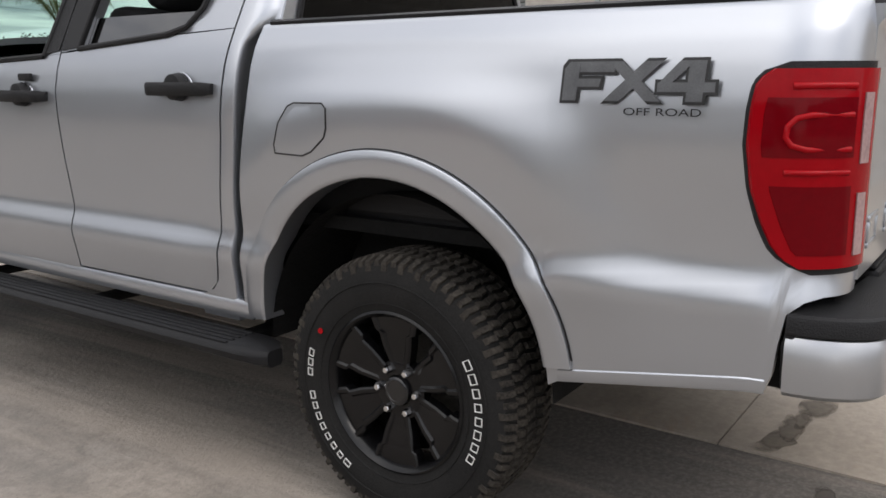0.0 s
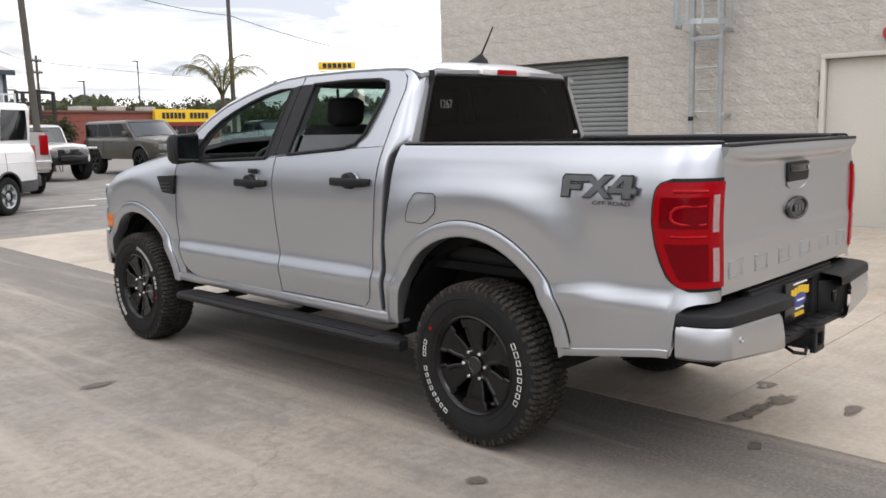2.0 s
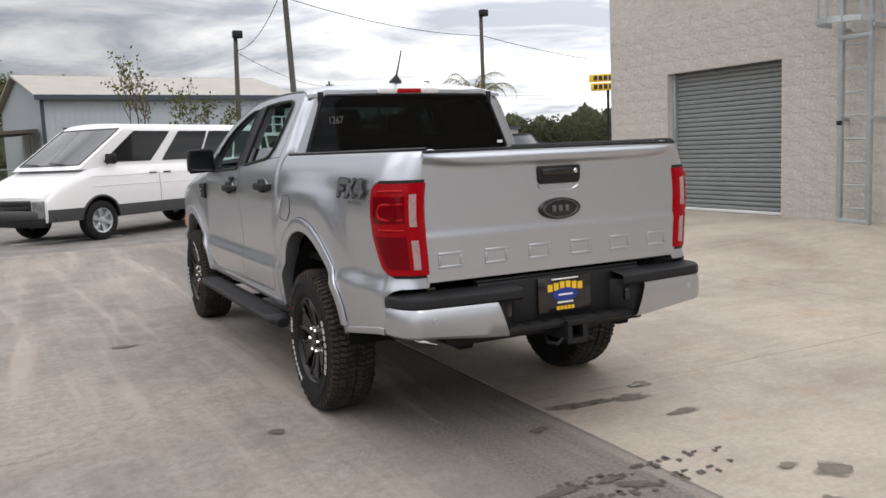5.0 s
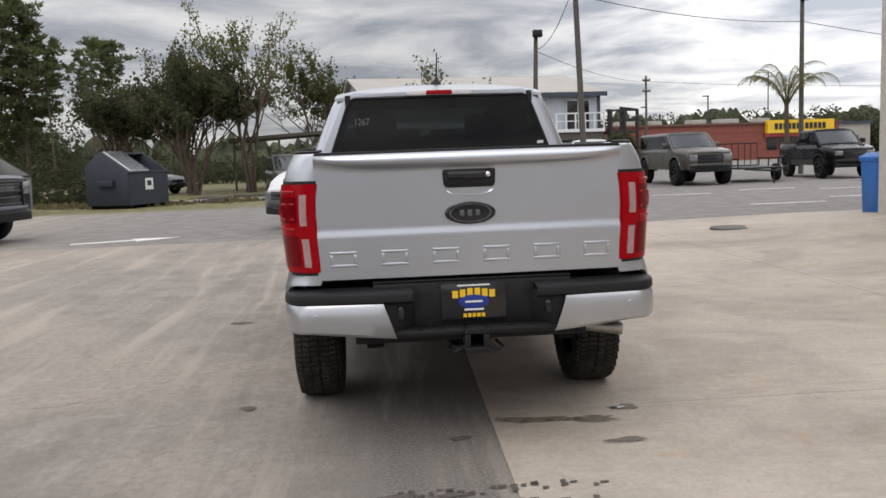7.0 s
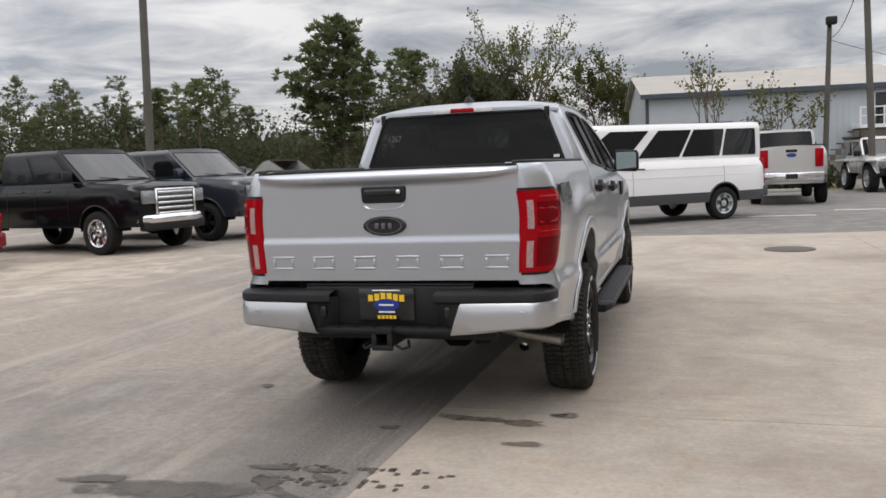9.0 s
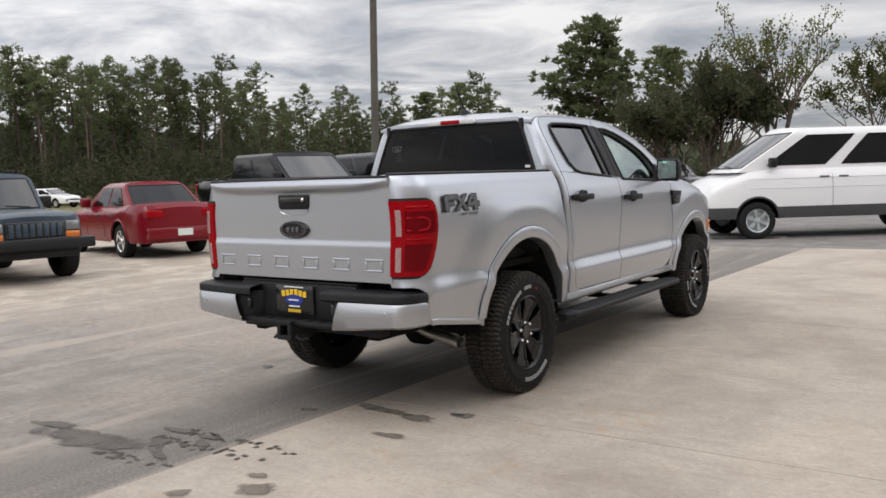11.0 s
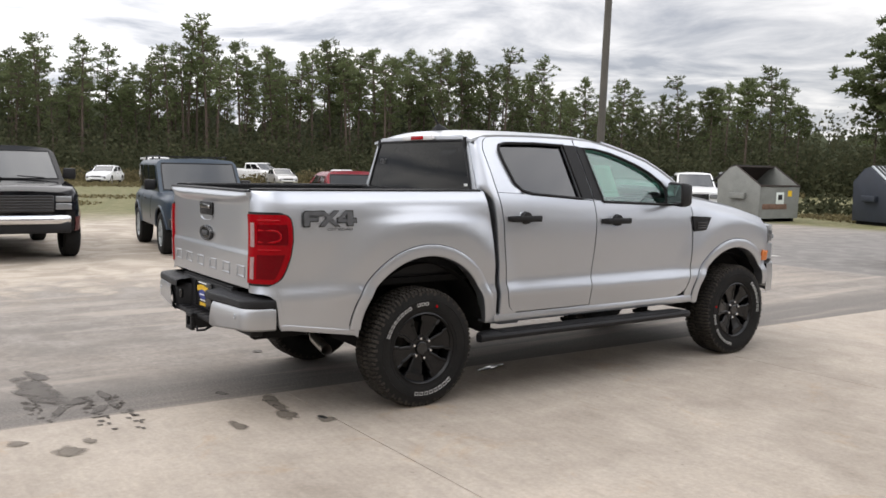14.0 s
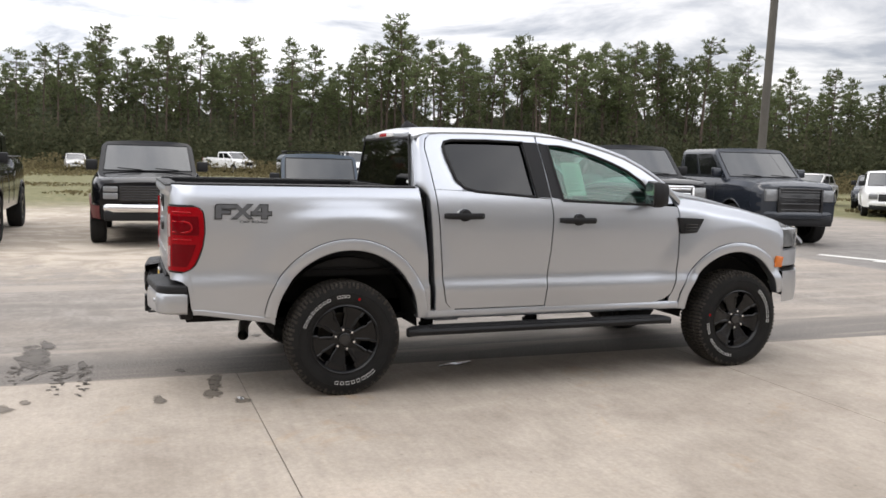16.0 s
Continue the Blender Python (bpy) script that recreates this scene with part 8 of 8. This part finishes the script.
def wire(a, b, sag, r=0.016, n=24):
    a, b = Vector(a), Vector(b)
    pts = [a.lerp(b, t) - Vector((0, 0, sag * 4 * t * (1 - t))) for t in [k / n for k in range(n + 1)]]
    tagged(part("overhead_cable", tube(pts, r, 6), CABLE), "thin black overhead cable between poles", "cable", "overhead cables")


wire((6.92, 25.5, 6.95), (-13.5, 16.15, 8.8), 0.8, 0.014)
wire((6.92, 25.5, 6.95), (19.1, 32.8, 6.9), 0.3, 0.014)
wire((19.1, 32.8, 6.9), (45, 46, 7.0), 0.5, 0.016)
wire((6.95, 33, 5.9), (20.1, 58.3, 6.5), 0.35, 0.014)
wire((6.95, 33, 6.0), (6.9, 25.5, 7.4), 0.5, 0.014)
wire((20.1, 58.3, 6.5), (60, 66, 6.6), 0.6, 0.014)
wire((6.9, 25.5, 7.3), (8.1, 8.2, 6.0), 0.5, 0.014)

# ---- trees ----
BARK = mat("pine_bark", (0.085, 0.062, 0.048), 0.95, 0, 0.25, (3, 30), 0.4)


def leaf_mat(name, c1, c2):
    m = bpy.data.materials.new(name)
    m.use_nodes = True
    nt = m.node_tree
    N, K = nt.nodes.new, nt.links.new
    b = nt.nodes["Principled BSDF"]
    b.inputs["Roughness"].default_value, b.inputs["Specular IOR Level"].default_value = 0.9, 0.08
    g, o = N("ShaderNodeNewGeometry"), N("ShaderNodeObjectInfo")
    mx, sc, mr = N("ShaderNodeMix"), N("ShaderNodeVectorMath"), N("ShaderNodeMapRange")
    mx.data_type = "RGBA"
    mx.inputs[6].default_value, mx.inputs[7].default_value = (*c1, 1), (*c2, 1)
    K(g.outputs["Random Per Island"], mx.inputs[0])
    mr.inputs["To Min"].default_value, mr.inputs["To Max"].default_value = 0.75, 1.3
    K(o.outputs["Random"], mr.inputs["Value"])
    sc.operation = "SCALE"
    K(mx.outputs[2], sc.inputs[0])
    K(mr.outputs[0], sc.inputs["Scale"])
    K(sc.outputs[0], b.inputs["Base Color"])
    tl, ms = N("ShaderNodeBsdfTranslucent"), N("ShaderNodeMixShader")
    K(sc.outputs[0], tl.inputs["Color"])
    ms.inputs[0].default_value = 0.45
    K(b.outputs[0], ms.inputs[1])
    K(tl.outputs[0], ms.inputs[2])
    K(ms.outputs[0], nt.nodes["Material Output"].inputs["Surface"])
    return m


NEEDLES = leaf_mat("pine_needles", (0.090, 0.110, 0.052), (0.146, 0.168, 0.080))
SPRING = leaf_mat("spring_leaves", (0.072, 0.084, 0.028), (0.125, 0.132, 0.048))
SCRUB = leaf_mat("dark_scrub_leaves", (0.050, 0.057, 0.032), (0.084, 0.086, 0.048))
DRY = leaf_mat("dry_grass_blades", (0.12, 0.10, 0.055), (0.20, 0.17, 0.09))


def leaf(vs, fs, rnd, c, size, flat=0.6):
    """One small bent leaf or tuft, two triangles wide."""
    d = Vector((rnd.gauss(0, 1), rnd.gauss(0, 1), rnd.gauss(0, flat))).normalized()
    s = d.orthogonal().normalized()
    s.rotate(Matrix.Rotation(rnd.uniform(0, 6.28), 3, d))
    b = len(vs)
    w = size * rnd.uniform(0.35, 0.7)
    vs.extend([tuple(c - d * size * 0.5), tuple(c + s * w), tuple(c + d * size * 0.5), tuple(c - s * w * 0.6)])
    fs.append((b, b + 1, b + 2, b + 3))


def spray(vs, fs, rnd, c, d, long, wide):
    """One flat spray of needles along d."""
    s = d.orthogonal().normalized()
    s.rotate(Matrix.Rotation(rnd.uniform(0, 6.28), 3, d))
    b = len(vs)
    vs.extend([tuple(c - d * long * 0.35), tuple(c + s * wide + d * long * 0.1), tuple(c + d * long * 0.65), tuple(c - s * wide * 0.8)])
    fs.append((b, b + 1, b + 2, b + 3))


def pine_mesh(seed, H, bare, spread, limbs, tufts, size):
    """A pine: bare lower trunk, uneven limbs in loose tiers, and feathery needle tufts along their outer halves."""
    rnd = random.Random(seed)
    bend = (rnd.uniform(-0.6, 0.6), rnd.uniform(-0.6, 0.6))
    axis = lambda z: Vector((bend[0] * (z / H) ** 2, bend[1] * (z / H) ** 2, z))
    wood = [tube([axis(H * k / 8) for k in range(9)], [0.17 * (1 - 0.85 * k / 8) * (H / 13) for k in range(9)], 7)]
    vs, fs = [], []

    def tuft(c, out, rad):
        for q in range(tufts):
            d = Vector((rnd.gauss(0, 1), rnd.gauss(0, 1), rnd.gauss(0.25, 0.8))).normalized()
            p = c + Vector((d.x, d.y, d.z * 0.6)) * rad * rnd.uniform(0.1, 1.0)
            spray(vs, fs, rnd, p, (d + out * 0.5 + Vector((0, 0, 0.25))).normalized(), size * rnd.uniform(0.8, 1.5), size * rnd.uniform(0.16, 0.30))

    lean = rnd.uniform(0, 6.28)
    for k in range(limbs):
        f = bare + (1 - bare) * max(0.0, (k + rnd.uniform(-0.4, 0.9)) / limbs) ** 0.8 * 0.97
        t = min(1.0, max(0.0, (f - bare) / (1 - bare)))
        a = rnd.uniform(0, 6.28)
        reach = spread * (math.sqrt(max(0.06, 1 - ((t - 0.42) / 0.60) ** 2)) if t > 0.42 else 0.55 + 1.07 * t) * rnd.uniform(0.40, 1.12) * (1 + 0.18 * math.cos(a - lean))
        base = axis(H * min(f, 0.985))
        tip = base + Vector((math.cos(a) * reach, math.sin(a) * reach, reach * rnd.uniform(-0.05, 0.35) * (1 - 0.7 * t) + 0.10))
        mid = base.lerp(tip, 0.5) + Vector((0, 0, -0.06 * reach))
        wood.append(tube([base, mid, tip], [0.05, 0.032, 0.012], 5))
        out = Vector((math.cos(a), math.sin(a), 0.2))
        n = max(2, int(reach / 0.42))
        for j in range(n):
            q = 0.32 + 0.68 * (j + 0.6) / n
            c = base.lerp(tip, q) + Vector((rnd.gauss(0, 0.10 + 0.16 * reach * (1 - abs(q - 0.6))), rnd.gauss(0, 0.10 + 0.16 * reach * (1 - abs(q - 0.6))), rnd.gauss(0.04, 0.12)))
            tuft(c, out, rnd.uniform(0.26, 0.46))
    for k in range(4):
        tuft(axis(H * (0.93 + 0.016 * k)) + Vector((rnd.gauss(0, 0.2), rnd.gauss(0, 0.2), 0)), Vector((0, 0, 1)), 0.40)
    # a few dead stubs on the bare trunk
    for k in range(5):
        z = H * rnd.uniform(bare * 0.5, bare)
        a = rnd.uniform(0, 6.28)
        wood.append(tube([axis(z), axis(z) + Vector((math.cos(a) * 0.7, math.sin(a) * 0.7, 0.1))], [0.03, 0.01], 4))
    bm = join(*wood)
    me = bpy.data.meshes.new("trunk")
    bm.to_mesh(me)
    bm.free()
    me.materials.append(BARK)
    cr = bpy.data.meshes.new("crown")
    cr.from_pydata(vs, [], fs)
    cr.materials.append(NEEDLES)
    return me, cr


PINES = [pine_mesh(20 + k, 13.0, b, s, n, 14, 0.30) for k, (b, s, n) in enumerate(((0.48, 1.75, 36), (0.40, 2.0, 42), (0.58, 1.5, 28), (0.44, 2.15, 38), (0.36, 1.7, 40), (0.64, 1.75, 24), (0.54, 2.1, 32)))]
BIG_PINES = [pine_mesh(50 + k, 13.0, b, s, n, 22, 0.36) for k, (b, s, n) in enumerate(((0.18, 4.0, 120), (0.62, 2.5, 32), (0.52, 2.8, 36)))]


def plant(meshes, x, y, scale, turn, label, group, name="pine_tree"):
    t = thing(name, label, "tree", group, pose(x, y, 0, 0, 0, turn))
    for nm, me in zip(("trunk", "crown"), meshes):
        o = new(nm, me)
        o.parent = t
        o.scale = (scale * 0.95, scale * 0.95, scale)
    return t


rt = random.Random(77)
for az in np.arange(-108, -31, 0.80):
    for row in range(3):
        dist = (86 if az < -48 else 76) + row * 8 + rt.uniform(-4, 5)
        a = radians(az + rt.uniform(-0.6, 0.6))
        tall = (rt.uniform(0.74, 1.17) + 0.06 * math.sin(az * 0.5)) * (0.98 if az < -48 else 0.72) * (1.0 if row == 0 else 0.97)
        tall *= 1.0 + 0.12 * smooth(-76, -70, az) * smooth(-50, -55, az) - 0.30 * smooth(-92, -98, az)
        plant(PINES[rt.randrange(7)], math.sin(a) * dist, math.cos(a) * dist, tall, rt.uniform(0, 360), "slender pine with a bare lower trunk in the tree line", "pine tree line")
# the high pines near the end of the line, and lower ones past them
for x, y, s, k in ((-26.8, 61.8, 1.10, 0), (-24.2, 60.0, 0.72, 1), (-19.0, 57.8, 0.80, 1), (-21.6, 61.0, 0.86, 2), (-30.5, 63.5, 0.66, 2)):
    plant(BIG_PINES[k], x, y, s, 40 * k + 15 * x, "tall dark pine with a broad clumped crown", "tall pines")
for x, y, s in ((-38.5, 58, 0.74), (-35.0, 60, 0.56), (-43.5, 60, 0.72), (-16, 70, 0.6), (-5.5, 84, 0.52), (-2.0, 88, 0.46)):
    plant(BIG_PINES[1], x, y, s, 33 * x, "pine with a ragged crown", "tall pines")


def shrub_mesh(seed, H, limbs, leaves, size, spread, up=0.6):
    """A many-stemmed tree or bush with thin limbs and separate leaves."""
    rnd = random.Random(seed)
    wood, vs, fs = [], [], []

    def grow(p, d, length, r, depth):
        mid = p + d * length * 0.5 + Vector((rnd.gauss(0, 0.06), rnd.gauss(0, 0.06), 0)) * length
        q = p + d * length + Vector((rnd.gauss(0, 0.08), rnd.gauss(0, 0.08), 0.05)) * length
        wood.append(tube([p, mid, q], [r, r * 0.8, r * 0.55], 5))
        if depth == 0:
            for _ in range(leaves):
                leaf(vs, fs, rnd, p.lerp(q, rnd.uniform(0.1, 1.1)) + Vector((rnd.gauss(0, size), rnd.gauss(0, size), rnd.gauss(0, size))), size * rnd.uniform(0.6, 1.3), 1.0)
            return
        for _ in range(rnd.randint(2, 3)):
            nd = (d + Vector((rnd.gauss(0, spread), rnd.gauss(0, spread), rnd.gauss(0.1, spread * up)))).normalized()
            grow(mid.lerp(q, rnd.uniform(0.2, 1.0)), nd, length * rnd.uniform(0.55, 0.8), r * 0.6, depth - 1)

    for _ in range(limbs):
        a = rnd.uniform(0, 6.28)
        grow(Vector((rnd.gauss(0, 0.15), rnd.gauss(0, 0.15), 0)), Vector((math.cos(a) * spread * 0.6, math.sin(a) * spread * 0.6, 1)).normalized(), H * 0.42, 0.05 * H / 5, 3)
    bm = join(*wood)
    me = bpy.data.meshes.new("trunk")
    bm.to_mesh(me)
    bm.free()
    me.materials.append(BARK)
    cr = bpy.data.meshes.new("crown")
    cr.from_pydata(vs, [], fs)
    return me, cr


def shrub(label, x, y, material, seed, H, limbs, leaves, size, spread, up=0.6, name="broadleaf_tree"):
    me, cr = shrub_mesh(seed, H, limbs, leaves, size, spread, up)
    cr.materials.append(material)
    return plant((me, cr), x, y, 1.0, seed * 20, label, "yard trees", name)


shrub("budding tree with upright bare branches and dark bud clusters", -6.6, 37.0, SPRING, 3, 8.7, 6, 30, 0.14, 0.30, 0.35)
shrub("leafy young tree in thin spring leaf", -9.8, 38.5, SPRING, 4, 7.6, 6, 34, 0.13, 0.42)
shrub("leafy young tree in thin spring leaf", -12.6, 40.0, SCRUB, 5, 5.6, 7, 40, 0.14, 0.5)
shrub("dense dark green bushy tree", -9.0, 36.0, SCRUB, 6, 6.4, 11, 100, 0.17, 0.55)
shrub("dense dark green bushy tree", -13.8, 41.0, SCRUB, 7, 5.8, 10, 90, 0.17, 0.55)
shrub("pale green rounded tree in spring leaf", -4.2, 56.0, SPRING, 8, 9.0, 7, 60, 0.18, 0.55)
shrub("pale green rounded tree in spring leaf", -1.0, 60.0, SPRING, 9, 7.6, 7, 60, 0.18, 0.55)
shrub("thin sapling with sparse new leaves beside the workshop", 2.2, 28.6, SPRING, 10, 5.4, 3, 9, 0.13, 0.30)
shrub("thin sapling with sparse new leaves beside the workshop", 5.2, 32.0, SPRING, 11, 4.6, 4, 12, 0.14, 0.42)
shrub("round green bush beside the lot", 10.5, 32.6, SCRUB, 13, 2.1, 12, 40, 0.12, 0.34, name="bush")
shrub("low green bush under the workshop wall", 1.0, 29.2, SCRUB, 14, 1.7, 8, 26, 0.13, 0.6, name="bush")
shrub("low green bush under the workshop wall", 3.6, 30.4, SCRUB, 15, 1.5, 8, 26, 0.13, 0.6, name="bush")


def palm():
    """A slim trunk with a tuft of fronds that rise steeply, arch over and hang their leaflets."""
    t = thing("palm_tree", "palm tree with arching yellow-green fronds on a thin trunk", "tree", m=pose(17.95, 31.9, 0))
    part("trunk", tube([(0, 0, 0), (0.04, 0, 1.5), (0, 0, 3.15)], [0.13, 0.105, 0.095], 10), BARK, t)
    rnd = random.Random(8)
    PALM = leaf_mat("palm_fronds", (0.11, 0.115, 0.04), (0.20, 0.18, 0.075))
    for k in range(14):
        a = 2 * math.pi * k / 14 + rnd.uniform(-0.2, 0.2)
        lean, droop, step = radians(rnd.uniform(64, 86)), radians(rnd.uniform(125, 170)), rnd.uniform(2.6, 3.4) / 16
        pts = [Vector((0.05 * math.cos(a), 0.05 * math.sin(a), 3.1))]
        for i in range(16):
            e = lean - droop * (i / 15) ** 2.0
            pts.append(pts[-1] + Vector((math.cos(a) * math.cos(e), math.sin(a) * math.cos(e), math.sin(e))) * step)
        side = Vector((-math.sin(a), math.cos(a), 0))
        vs, fs = [], []
        for i in range(3, 16):
            d = (pts[i + 1] - pts[i]).normalized()
            for sg in (-1, 1):
                for h in range(4):
                    p = pts[i].lerp(pts[i + 1], h / 4)
                    length = 0.55 * math.sin(math.pi * min(1, (i + h / 4) / 18 + 0.12)) * rnd.uniform(0.75, 1.15)
                    tip = p + side * sg * length * rnd.uniform(0.35, 0.75) + d * length * 0.55 - Vector((0, 0, length * rnd.uniform(0.3, 0.9)))
                    b = len(vs)
                    vs.extend([tuple(p), tuple(p + d * 0.024), tuple(tip)])
                    fs.append((b, b + 1, b + 2))
        fr = raw("frond", vs, fs, PALM, t)
        part("frond_stem", tube(pts, [0.028 * (1 - 0.8 * i / 16) for i in range(17)], 5), PALM, fr)


palm()


# ---- understorey, scrub and grass, too many to count ----
def scatter(name, label, material, spots, category="undergrowth"):
    vs, fs = [], []
    rnd = random.Random(name)
    for c, rad, height, count, size in spots:
        for _ in range(count):
            a, q = rnd.uniform(0, 6.28), math.sqrt(rnd.random())
            p = Vector((c[0] + rad * q * math.cos(a), c[1] + rad * q * math.sin(a), height * (1 - 0.75 * q * q) * rnd.random() ** 0.7))
            leaf(vs, fs, rnd, p, size * rnd.uniform(0.6, 1.4), 1.0)
    return tagged(raw(name, vs, fs, material), label, category, kind="stuff")


spots = []
for az in np.arange(-110, -20, 1.1):
    dist = 79 if az < -48 else 70
    a = radians(az)
    for k in range(4):
        d = dist + 4 * k + rt.uniform(-3, 3)
        spots.append(((math.sin(a) * d, math.cos(a) * d), 2.4, rt.uniform(3.4, 5.6) + k * 1.2, 360, 0.30))
for az in np.arange(-24, -2, 1.2):
    a = radians(az)
    spots.append(((math.sin(a) * 62, math.cos(a) * 62), 2.6, rt.uniform(1.6, 3.2), 480, 0.22))
for az in np.arange(-2, 80, 1.0):
    a = radians(az)
    d = 120 + rt.uniform(-6, 6)
    spots.append(((math.sin(a) * d, math.cos(a) * d), 3.4, rt.uniform(5.4, 6.9), 1500, 0.34))


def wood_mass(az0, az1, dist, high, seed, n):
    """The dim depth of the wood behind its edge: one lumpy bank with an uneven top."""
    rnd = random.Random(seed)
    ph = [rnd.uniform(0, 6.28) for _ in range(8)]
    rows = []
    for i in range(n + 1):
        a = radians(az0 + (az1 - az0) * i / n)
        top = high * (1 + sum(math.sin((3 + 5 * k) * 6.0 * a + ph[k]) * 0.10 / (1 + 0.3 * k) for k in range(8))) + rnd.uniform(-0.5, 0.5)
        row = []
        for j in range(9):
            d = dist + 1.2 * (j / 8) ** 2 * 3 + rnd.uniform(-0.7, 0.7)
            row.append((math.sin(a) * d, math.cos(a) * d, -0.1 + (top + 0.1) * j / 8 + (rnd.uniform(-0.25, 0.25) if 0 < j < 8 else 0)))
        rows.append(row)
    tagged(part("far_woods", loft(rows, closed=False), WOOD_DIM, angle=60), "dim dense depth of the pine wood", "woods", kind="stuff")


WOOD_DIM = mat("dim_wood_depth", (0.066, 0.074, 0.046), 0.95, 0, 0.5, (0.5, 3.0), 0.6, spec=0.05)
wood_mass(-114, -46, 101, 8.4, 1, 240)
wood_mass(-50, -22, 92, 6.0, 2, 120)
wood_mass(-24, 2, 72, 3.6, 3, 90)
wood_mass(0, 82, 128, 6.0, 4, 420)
scatter("undergrowth", "dark scrub and young trees under the pine line", SCRUB, spots)
hedge = [((x, 27.9 + 0.35 * x + rt.uniform(-0.3, 0.3)), 0.7, rt.uniform(0.7, 1.3), 330, 0.16) for x in np.arange(-3.2, 7, 0.6)]
hedge += [((-15.0 + 0.9 * k, 30.5 + rt.uniform(-1, 1)), 0.9, rt.uniform(0.6, 1.4), 280, 0.18) for k in range(6)]
scatter("hedge_growth", "overgrown weeds and vines along the fence", SCRUB, hedge)
dry = [((-26 - rt.uniform(0, 14), -14 + 2.4 * k), 2.2, 0.10, 260, 0.12) for k in range(26)]
dry += [((-19 + 1.2 * k, 27.2 + rt.uniform(-1.0, 1.0)), 1.2, 0.14, 150, 0.16) for k in range(18)]
dry += [((-62 + rt.uniform(-6, 6), -24 + 2.6 * k), 3.2, 0.30, 320, 0.20) for k in range(28)]
for az in np.arange(-108, -30, 1.3):
    a = radians(az + rt.uniform(-0.5, 0.5))
    d = (72 if az < -48 else 62) + rt.uniform(-2.5, 2.5)
    dry.append(((math.sin(a) * d, math.cos(a) * d), 2.2, rt.uniform(0.8, 1.7), 420, 0.19))
scatter("dry_grass", "tufts of dry yellowing grass", DRY, dry, "grass")

# chain-link fence before the workshop
FENCE = mat("dull_fence_steel", (0.22, 0.23, 0.23), 0.5, 0.5, 0.1, (4, 40))
fence = thing("chain_link_fence", "low chain-link fence grown over with weeds", "fence")
for k in range(6):
    x = -3.3 + 1.8 * k
    part("post", tube([(x, 28.4 + 0.35 * x, 0), (x, 28.4 + 0.35 * x, 1.3)], 0.03, 8), FENCE, fence)
part("top_rail", tube([(-3.3, 27.245, 1.28), (5.7, 30.395, 1.28)], 0.022, 8), FENCE, fence)
vs, fs = [], []
for k in range(90):
    for sg in (-1, 1):
        x0 = -3.3 + 0.1 * k
        x1 = x0 + sg * 1.25
        if -3.3 <= x1 <= 5.7:
            b = len(vs)
            for x, z in ((x0, 0.03), (x0 + 0.008, 0.03), (x1 + 0.008, 1.28), (x1, 1.28)):
                vs.append((x, 28.4 + 0.35 * x, z))
            fs.append((b, b + 1, b + 2, b + 3))
raw("mesh", vs, fs, FENCE, fence)
# heap of rubble and timber by the grass
for k in range(9):
    rr = random.Random(k)
    x, y = -5.6 + rr.uniform(-1.8, 1.8), 27.6 + rr.uniform(-0.7, 0.7)
    tagged(part("rubble_piece", moved(box(-rr.uniform(0.3, 0.8), rr.uniform(0.3, 0.8), -0.15, 0.2, 0, rr.uniform(0.12, 0.28), 0.03), pose(x, y, 0.0, 0, 0, rr.uniform(0, 180))), TIMBER if k % 2 else IRON), "dark broken slab in a low heap on grass", "rubble", "rubble heap")
